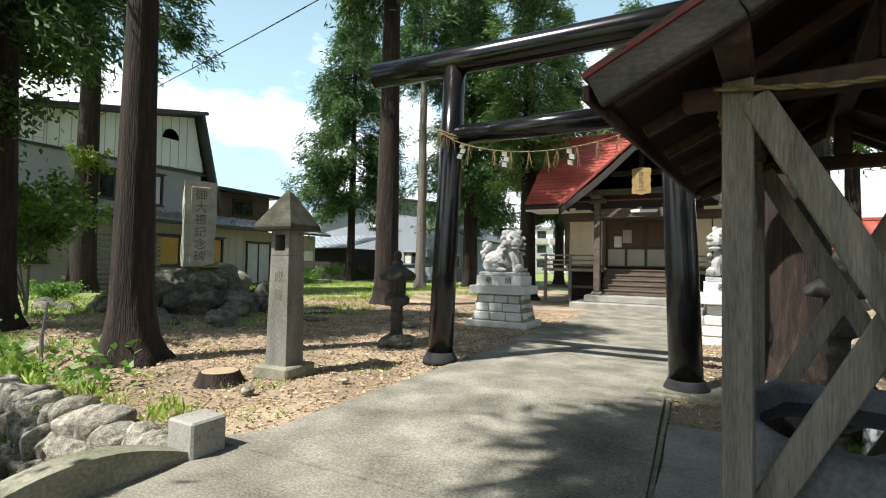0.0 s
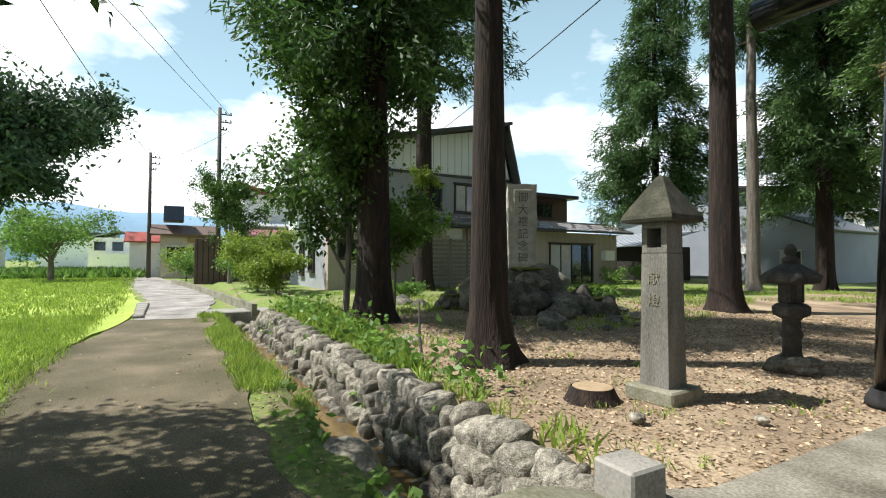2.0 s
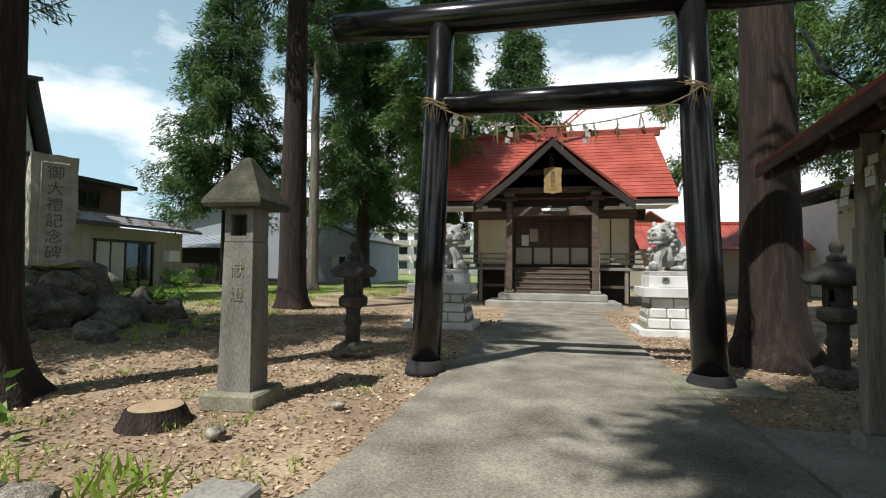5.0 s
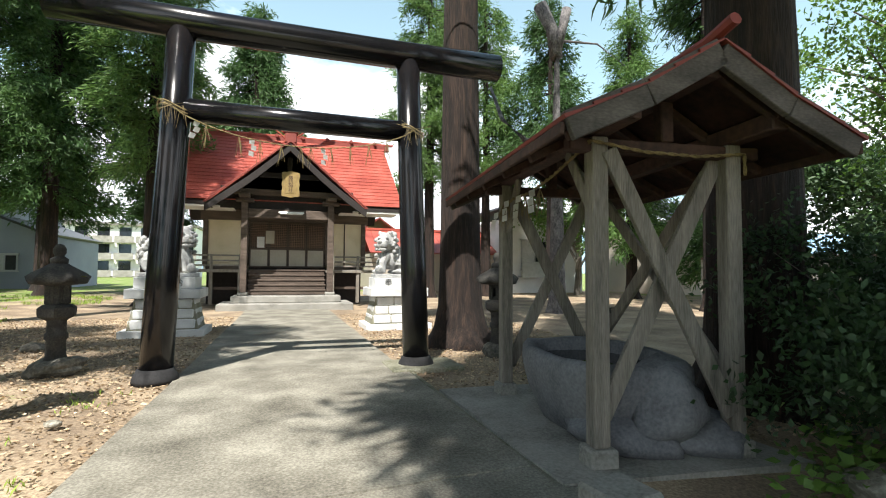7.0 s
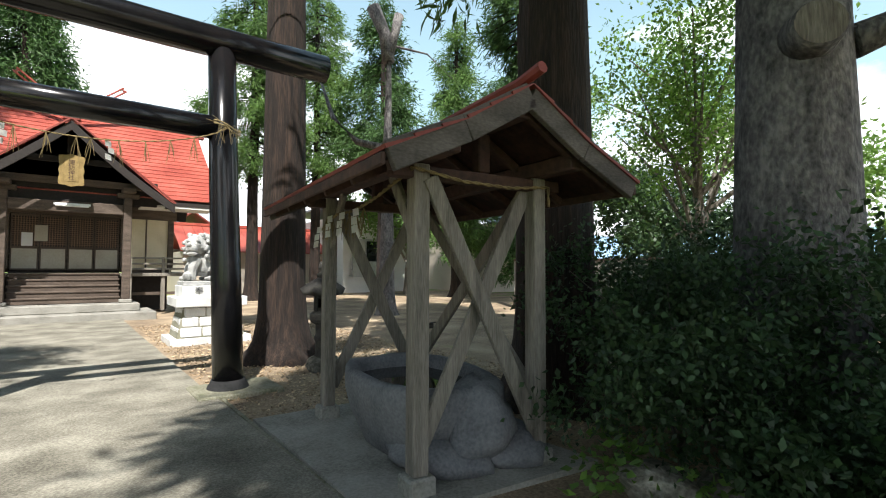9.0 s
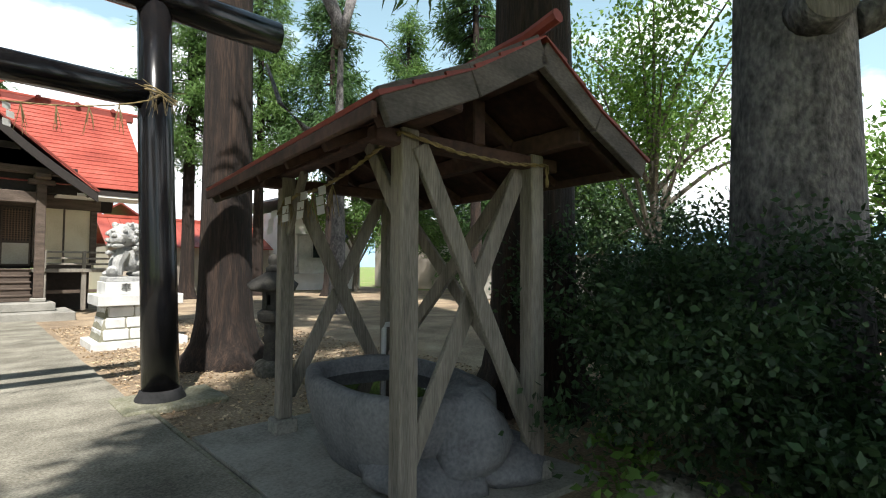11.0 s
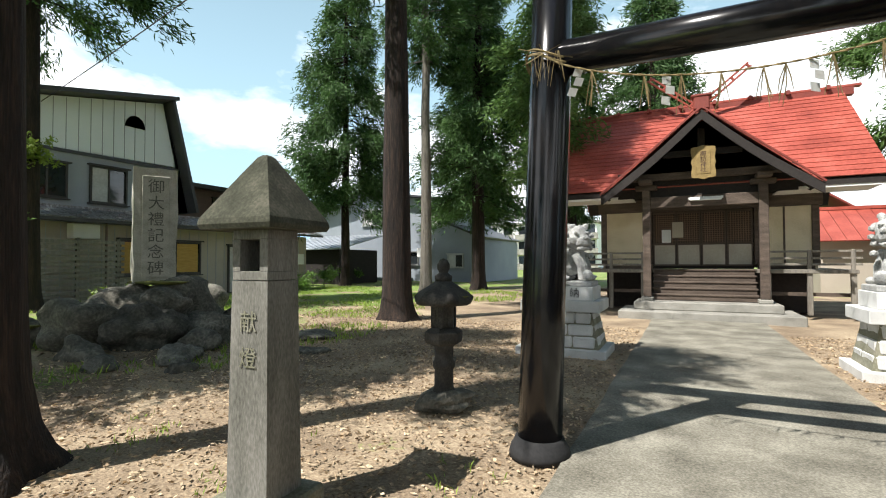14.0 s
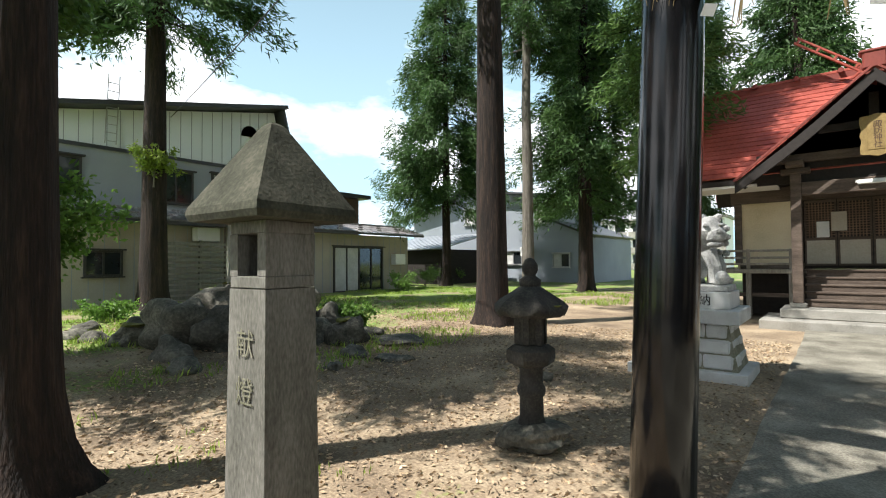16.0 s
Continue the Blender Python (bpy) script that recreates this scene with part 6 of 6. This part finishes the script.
def leafy(name, label, category, x, y, h, spread, mat, n, leaf=0.11, trunk=0.12, base=0.25, seed=0, z=0.0, limbs=9, lump=9, bark="greybark", group="", wide=0.55, rise=(0.3, 0.95)):
    """A broadleaved tree or shrub: forked limbs and clustered leaves with gaps between the clumps."""
    rng = np.random.default_rng(seed)
    t = thing(name, label, category, x, y, z, group=group)
    b = bmesh.new()
    tips = []
    tube(b, [(0, 0, -0.1), (0.02 * h, 0, h * base), (0, 0.02 * h, h * 0.72)], [trunk / 2 * 1.3, trunk / 2, trunk * 0.15], 8)
    for k in range(limbs):
        a = 2 * math.pi * k / limbs + rng.uniform(-0.4, 0.4)
        z0 = h * rng.uniform(base * 0.7, 0.62)
        r = spread * rng.uniform(0.55, 1.0)
        z1 = z0 + (h - z0) * rng.uniform(*rise)
        mid = (0.45 * r * math.cos(a), 0.45 * r * math.sin(a), z0 + (z1 - z0) * 0.6)
        end = (r * math.cos(a), r * math.sin(a), z1)
        tube(b, [(0, 0, z0), mid, end], [trunk * 0.28, trunk * 0.16, trunk * 0.05], 5)
        tips += [mid, end]
    part("trunk", b, bark, t)
    cl = []
    for k in range(lump * limbs):
        q = np.array(tips[rng.integers(len(tips))])
        cl.append(q + rng.normal(size=3) * np.array([0.22, 0.22, 0.13]) * spread)
    cl = np.array(cl)
    cl[:, 2] = np.clip(cl[:, 2], h * 0.06, h * 1.02)
    pick = cl[rng.integers(len(cl), size=n)]
    size = spread * rng.uniform(0.05, 0.16, (n, 1))
    cen = pick + rng.normal(size=(n, 3)) * size
    out = unit(cen - np.array([0, 0, h * 0.45])) * 0.5 + np.array([0, 0, -0.25])
    crown = new("crown", quads("leaves", leaves(rng, cen, out, leaf, leaf * wide, 0.8), mat))
    crown.parent = t
    return t


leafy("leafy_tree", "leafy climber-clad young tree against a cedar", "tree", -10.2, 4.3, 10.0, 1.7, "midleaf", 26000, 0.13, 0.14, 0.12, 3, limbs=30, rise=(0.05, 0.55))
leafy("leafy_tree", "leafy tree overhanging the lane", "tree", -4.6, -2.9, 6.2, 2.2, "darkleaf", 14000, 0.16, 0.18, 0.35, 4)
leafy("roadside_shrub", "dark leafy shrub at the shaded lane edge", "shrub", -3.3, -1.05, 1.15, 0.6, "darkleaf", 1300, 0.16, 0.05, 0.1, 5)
leafy("shrub", "leafy green shrub beside the climber-clad cedar", "shrub", -10.9, 5.8, 3.0, 1.0, "leaf", 6000, 0.12, 0.07, 0.1, 61, limbs=12)
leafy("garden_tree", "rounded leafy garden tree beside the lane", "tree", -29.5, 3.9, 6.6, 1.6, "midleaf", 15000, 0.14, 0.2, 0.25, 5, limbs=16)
leafy("shrub", "bright yellow-green shrub at the lane bend", "shrub", -21.0, 4.1, 2.5, 1.3, "limeleaf", 9000, 0.12, 0.08, 0.1, 6, group="shrubs along the lane")
leafy("shrub", "bright yellow-green shrub at the lane bend", "shrub", -19.2, 4.5, 2.0, 1.1, "limeleaf", 8000, 0.11, 0.08, 0.1, 7, group="shrubs along the lane")
leafy("shrub", "green shrub with pale blossoms at the lane bend", "shrub", -23.8, 4.2, 2.3, 1.2, "leaf", 4500, 0.14, 0.08, 0.1, 8, group="shrubs along the lane")
leafy("shrub", "green hedge shrub beyond the gravel lane", "shrub", -35, 2.4, 1.8, 1.3, "leaf", 3000, 0.16, 0.08, 0.1, 9, group="shrubs along the lane")
leafy("shrub", "green hedge shrub beyond the gravel lane", "shrub", -38.5, 2.0, 2.2, 1.5, "limeleaf", 3000, 0.16, 0.08, 0.1, 10, group="shrubs along the lane")
leafy("orchard_tree", "round-crowned orchard tree in the field", "tree", -40, -5.8, 4.6, 3.0, "leaf", 9000, 0.2, 0.3, 0.3, 11)
leafy("pine_tree", "large spreading dark pine at the field edge", "tree", -62, -14.5, 19, 8.5, "pine", 40000, 0.6, 0.9, 0.22, 12, limbs=16, bark="bark")
leafy("cherry_tree", "sunlit light-green cherry tree behind the undergrowth", "tree", 13.0, 6.4, 8.2, 3.0, "leaf", 14000, 0.14, 0.3, 0.25, 13, limbs=18)
leafy("cherry_tree", "sunlit light-green cherry tree behind the undergrowth", "tree", 16.5, 1.0, 5.0, 2.6, "leaf", 9000, 0.17, 0.25, 0.2, 14, limbs=12)
leafy("broadleaf_tree", "broadleaved tree behind the boundary wall", "tree", 22.5, 13.0, 6.5, 3.4, "darkleaf", 16000, 0.24, 0.3, 0.2, 15, limbs=14)
leafy("broadleaf_tree", "broadleaved tree behind the boundary wall", "tree", 16.5, 25.5, 9.0, 3.2, "leaf", 12000, 0.22, 0.3, 0.2, 16, limbs=12)
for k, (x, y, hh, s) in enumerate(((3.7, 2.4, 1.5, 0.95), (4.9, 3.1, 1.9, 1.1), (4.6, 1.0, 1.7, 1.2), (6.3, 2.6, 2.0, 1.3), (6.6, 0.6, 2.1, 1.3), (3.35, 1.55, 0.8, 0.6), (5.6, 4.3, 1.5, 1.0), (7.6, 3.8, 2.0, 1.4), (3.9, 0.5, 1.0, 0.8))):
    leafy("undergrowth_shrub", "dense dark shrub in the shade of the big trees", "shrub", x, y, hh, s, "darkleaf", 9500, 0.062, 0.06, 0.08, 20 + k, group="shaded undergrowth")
for k, (x, y, hh, s) in enumerate(((-12.3, 9.2, 0.8, 0.5), (-13.4, 10.6, 0.9, 0.6), (-16.5, 13.5, 0.9, 0.6), (-18.6, 22.5, 1.0, 0.7), (-19.5, 25.5, 1.3, 0.8), (-21.6, 31.0, 1.0, 0.6), (-9.0, 10.9, 0.7, 0.45), (-15.5, 8.4, 0.6, 0.5))):
    leafy("garden_shrub", "small bright garden shrub near the boulders", "shrub", x, y, hh, s, "limeleaf" if k < 3 else "leaf", 1500, 0.1, 0.04, 0.08, 40 + k, group="garden shrubs")
leafy("trunk_shoot", "tuft of bright shoots sprouting from a cedar trunk", "shoot", -17.85, 10.25, 1.1, 0.55, "limeleaf", 1600, 0.12, 0.05, 0.1, 60, z=4.2)

# big tree with a cut knot, and a lopped trunk
knot = thing("knotted_tree", "massive dark tree with a sawn branch knot on its trunk", "tree", 5.0, 2.0, 0)
part("trunk", trunk_mesh(16, 1.02, flare=1.3, seed=9, seg=30), "darkbark", knot, smooth=True)
bm = bmesh.new()
rod(bm, (-0.3, -0.2, 3.42), (-0.5, -0.34, 3.44), 0.22, 0.19, seg=18)
rod(bm, (0.15, -0.4, 3.45), (0.35, -0.78, 3.6), 0.15, 0.11, seg=12)
part("knot_collar", bm, "darkbark", knot, smooth=True)
bm = bmesh.new()
lathe(bm, [(0.17, 0), (0.18, 0.01), (0.1, 0.016), (0.02, 0.01)], 18)
bm.transform(Matrix.Translation((-0.5, -0.34, 3.44)) @ Vector((-0.2, -0.14, 0.02)).to_track_quat("Z", "Y").to_matrix().to_4x4())
part("sawn_face", bm, "greybark", knot, "grey sawn branch scar")
b2, me2 = cedar_crown(77, 9.0, 17, 5.5, 0.8, 1.4, "darkleaf")
part("branchwork", b2, "darkbark", knot)
new("crown", me2).parent = knot
lop = thing("lopped_tree", "tall lopped bare trunk with stubs of cut limbs", "tree", 8.5, 14.6, 0)
part("trunk", trunk_mesh(9.0, 0.56, flare=1.4, seed=4), "darkbark", lop, smooth=True)
limb_runs = [
    ([(0, 0, 8.6), (-0.1, 0.1, 9.6), (-0.45, 0.3, 10.5)], [0.22, 0.2, 0.24]),
    ([(0, 0, 8.8), (0.2, -0.1, 9.7), (0.35, -0.1, 10.3)], [0.18, 0.15, 0.17]),
    ([(0, 0, 5.6), (-0.9, 0.5, 5.8), (-1.6, 0.9, 6.6), (-1.9, 1.2, 7.8)], [0.14, 0.11, 0.08, 0.04]),
    ([(0, 0, 9.2), (1.2, -0.6, 9.0), (2.0, -1.0, 8.2)], [0.05, 0.03, 0.02]),
]
for pts, radii in limb_runs:
    part("limb_stub", tube(bmesh.new(), pts, radii, 10), "darkbark", lop, smooth=True)

# fallen pole in the litter by the first cedar
bm = bmesh.new()
tube(bm, [(-5.3, 3.75, 0.03), (-5.9, 4.0, 0.35), (-6.6, 4.35, 0.75)], [0.025, 0.022, 0.015], 6)
single("leaning_stick", bm, "darkwood", "dark leaning stick in the litter", "stick")

# ---- retaining wall stones along the ditch ----
rwall = thing("retaining_wall", "dry-stone retaining wall of rough grey field stones along the ditch", "wall", 0, 0, 0, kind="structure")
bm = bmesh.new()
for i in range(26):
    x0, x1 = -13.4 + 0.45 * i, -13.4 + 0.45 * (i + 1)
    v = [bm.verts.new(p) for p in ((x0, 2.66, -0.95), (x1, 2.66, -0.95), (x1, 3.22, 0.0), (x0, 3.22, 0.0))]
    bm.faces.new(v)
bmesh.ops.solidify(bm, geom=bm.faces[:], thickness=0.05)
part("wall_core", bm, "soil", rwall)
rmesh = []
for k in range(9):
    b = bmesh.new()
    rock(b, (1, 1, 1), k + 30, 0.24, 3)
    for v in b.verts:
        v.co = Vector([math.copysign(min(1.0, abs(c * 2)) ** 0.62, c) / 2 for c in v.co]) * (1 - 0.22 * abs(noise.noise(v.co * 5 + Vector((k, 0, 0)))) - 0.1 * abs(noise.noise(v.co * 13)))
    me = bpy.data.meshes.new("wall_stone")
    b.to_mesh(me)
    b.free()
    me.materials.append(M["rock"])
    me.shade_smooth()
    rmesh.append(me)
rnd = random.Random(4)
for row, (z, hgt) in enumerate(((-0.8, 0.3), (-0.6, 0.28), (-0.4, 0.28), (-0.2, 0.27), (-0.01, 0.24))):
    x = -13.3 + rnd.random() * 0.2
    while x < -1.75:
        w = rnd.uniform(0.14, 0.34)
        ob = new("stone", rnd.choice(rmesh))
        ob.parent = rwall
        zz = z + rnd.uniform(-0.05, 0.05) + (0.05 if x < -6 and row == 3 else 0)
        ob.location = (x + w / 2, 2.66 + 0.5 * (z + 0.8) / 0.85 + rnd.uniform(-0.03, 0.04) - 0.06 * max(0.0, min(1.0, (x + 6) / 4)) * (z + 0.8), zz)
        ob.scale = (w * 1.22, rnd.uniform(0.34, 0.46), hgt * rnd.uniform(1.05, 1.5))
        ob.rotation_euler = (rnd.uniform(-0.3, 0.3), rnd.uniform(-0.35, 0.35), rnd.uniform(-0.3, 0.3))
        x += w * 0.97
bank = thing("ditch_bank", "low broken stone edging between lane and ditch", "kerb", 0, 0, 0, kind="structure")
x = -12.8
while x < -1.8:
    w = rnd.uniform(0.2, 0.5)
    ob = new("stone", rnd.choice(rmesh))
    ob.parent = bank
    ob.location = (x, 1.98 + rnd.uniform(-0.05, 0.06), -0.2 + rnd.uniform(-0.16, 0.06))
    ob.scale = (w, rnd.uniform(0.2, 0.36), rnd.uniform(0.2, 0.4))
    ob.rotation_euler = (rnd.uniform(-0.4, 0.4), rnd.uniform(-0.4, 0.4), rnd.uniform(-0.4, 0.4))
    x += w * rnd.uniform(0.9, 1.6)
bm = bmesh.new()
rock(bm, (0.62, 0.42, 0.4), 8, 0.15, 3)
single("boulder", bm, "rock", "smooth grey boulder at the ditch edge", "boulder", at=(-3.25, 2.05, -0.16), rz=20, smooth=True)
bm = boxes(((-13.9, 1.7, -0.95), (-13.55, 3.5, -0.3)))
single("culvert_wall", bm, "soil", "dark culvert face at the end of the ditch", "wall", "structure")
bm = boxes(((-14.6, 1.75, -0.3), (-13.5, 3.6, 0.05)), bevel=0.02)
single("culvert_slab", bm, "concrete", "concrete culvert slab over the ditch", "slab", "structure")
for k, (x, y, s) in enumerate(((-13.4, 2.3, 0.35), (-13.35, 2.7, 0.4), (-13.4, 2.5, 0.3), (3.2, 2.3, 0.42), (3.55, 2.05, 0.34), (4.0, 1.85, 0.36), (2.9, 2.1, 0.2), (-6.9, 4.3, 0.42), (-2.5, 4.4, 0.14), (-1.95, 5.3, 0.1), (-3.9, 9.9, 0.3))):
    bm = bmesh.new()
    rock(bm, (s * 1.3, s, s * 0.7), k + 70, 0.2, 2)
    single("stone", bm, "rock", "loose grey stone on the ground", "stone", group="loose stones", at=(x, y, 0.04 if x > -13 else -0.5 + 0.1 * k), rz=40 * k, smooth=True)

# ---- litter, grass and weeds ----
rng = np.random.default_rng(8)


def scatter(n, x0, x1, y0, y1, keep):
    p = np.column_stack([rng.uniform(x0, x1, n), rng.uniform(y0, y1, n)])
    return p[np.array([keep(a, b) for a, b in p])] if keep else p


def heights(p):
    return np.array([ground_height(a, b) for a, b in p])


def chips(name, n, x0, x1, y0, y1, size, mat, label, keep):
    p = scatter(n, x0, x1, y0, y1, keep)
    c = np.column_stack([p, heights(p) + 0.012 + rng.uniform(0, 0.012, len(p))])
    aim = np.column_stack([rng.normal(size=(len(p), 2)), np.zeros(len(p))])
    q = leaves(rng, c, unit(aim), size, size * 0.4, 0.12, 0.05)
    ob = new(name, quads(name, q, mat))
    return tagged(ob, label, "litter", kind="stuff")


def off_path(a, b):
    return (a < -1.4 or a > 1.45) and not (1.45 < a < 3.3 and 2.8 < b < 5.6) and b > 3.4


chips("bark_litter", 52000, -8.5, 5.5, 3.4, 15.5, 0.055, "chip", "brown bark chips and cedar needle litter", off_path)
chips("path_litter", 260, -1.3, 3.2, 2.2, 14, 0.05, "chip", "scattered dry needles on the path", lambda a, b: True)
chips("lane_litter", 5200, -13, 3, -0.6, 1.85, 0.045, "chip", "dry leaves and grit on the shaded lane", lambda a, b: rng.random() < 0.25 + 0.4 * max(0, b))
chips("turf_litter", 9000, -16, -8.5, 4.5, 18, 0.07, "chip", "bark litter in the turf", None)


def tufts(name, p, height, width, mat, label, zs=None, blades=7, spreadr=0.05):
    n = len(p)
    base = np.repeat(np.column_stack([p, heights(p) if zs is None else np.full(n, zs)]), blades, axis=0)
    base[:, :2] += rng.normal(size=(n * blades, 2)) * spreadr
    aim = np.column_stack([rng.normal(size=(n * blades, 2)) * 0.35, np.ones(n * blades)])
    ob = new(name, quads(name, leaves(rng, base, unit(aim), height, width, 0.12, 0.3), mat))
    return tagged(ob, label, "grass", kind="stuff")


p = scatter(2600, -13, -1.9, 3.3, 4.6, lambda a, b: (a < -5.0 or rng.random() < 0.12) and b - 3.3 < 0.25 + 0.9 * max(0, (-4.5 - a) / 6) * rng.random() + 0.12 * rng.random())
tufts("bank_weeds", p, 0.2, 0.028, "blade", "green weeds spilling over the retaining wall")
p = scatter(3400, -13.2, -2.4, 1.4, 2.15, lambda a, b: (b > 1.55 and noise.noise(Vector((a * 0.9, b * 1.5, 2))) > -0.05) and a < -4.2)
tufts("verge_grass", p, 0.15, 0.012, "blade", "tall green grass along the ditch edge")
p = scatter(9000, -14, -3.0, -4.5, -0.5, lambda a, b: b < -0.55 - 0.02 * (a + 3))
tufts("field_grass", p, 0.12, 0.016, "blade", "bright meadow grass beside the lane", zs=0.03, blades=4, spreadr=0.09)
p = scatter(7000, -45, -14, -9, 0.2, lambda a, b: b < -0.2 + 0.04 * (a + 14))
tufts("field_grass", p, 0.13, 0.035, "blade", "bright meadow grass beside the lane", zs=0.03, blades=4, spreadr=0.1)
p = scatter(9000, -20, -6.5, 4.0, 26, lambda a, b: noise.noise(Vector((a * 0.5, b * 0.5, 7))) > 0.02 and a < -6.0 - 0.12 * b + 2.0)
tufts("turf", p, 0.13, 0.02, "blade", "short turf between the trees and the house", blades=5)
p = scatter(420, -5.5, -1.6, 3.4, 6.5, lambda a, b: noise.noise(Vector((a * 1.3, b * 1.3, 3))) > 0.1)
tufts("sparse_grass", p, 0.07, 0.012, "blade", "sparse grass shoots in the litter", blades=5, spreadr=0.04)
p = scatter(700, -60, -44, -12, -1, None)
tufts("crop_rows", p, 0.7, 0.2, "leaf", "leafy vegetable rows in the field", zs=0.03, blades=9, spreadr=0.3)


def weeds(name, spots, n, size, mat, label, spread=0.22, up=0.25):
    for x, y, z in spots:
        c = np.array([x, y, z]) + rng.normal(size=(n, 3)) * np.array([spread, spread * 0.6, spread * 0.5])
        c[:, 2] = np.maximum(c[:, 2], z - 0.25)
        aim = np.column_stack([rng.normal(size=(n, 2)), np.full(n, up)])
        ob = new(name, quads(name, leaves(rng, c, unit(aim), size, size * 0.6, 0.3), mat))
        tagged(ob, label, "weeds", kind="stuff")


weeds("wall_weed", [(-2.9 - 0.9 * k + rng.uniform(-0.3, 0.3), 3.0 + rng.uniform(-0.05, 0.1), rng.uniform(-0.55, -0.1)) for k in range(11)], 90, 0.1, "leaf", "leafy green weed growing out of the wall")
weeds("wall_weed", [(-4.4, 3.75, 0.12), (-5.6, 3.55, 0.14), (-6.6, 3.6, 0.15), (-7.4, 3.7, 0.18), (-8.0, 3.5, 0.18), (-9.0, 3.5, 0.2), (-10.2, 3.6, 0.25), (-11.2, 3.5, 0.28), (-12.2, 3.6, 0.25)], 130, 0.13, "leaf", "leafy green weed on top of the wall", 0.32)
weeds("ditch_weed", [(-4.1, 1.85, 0.0), (-4.7, 2.05, -0.08), (-3.0, 1.72, 0.0), (-2.75, 2.08, -0.12), (-5.3, 1.95, 0.0), (-2.5, 1.95, 0.0), (-2.15, 2.0, -0.05), (-3.6, 1.9, 0.0)], 30, 0.1, "leaf", "leafy weed at the ditch edge", 0.12)
weeds("shade_weed", [(3.3, 2.6, 0.12), (2.9, 2.5, 0.06), (3.6, 2.9, 0.15), (3.1, 1.9, 0.12)], 90, 0.09, "leaf", "leafy weed below the dark shrubs", 0.2)
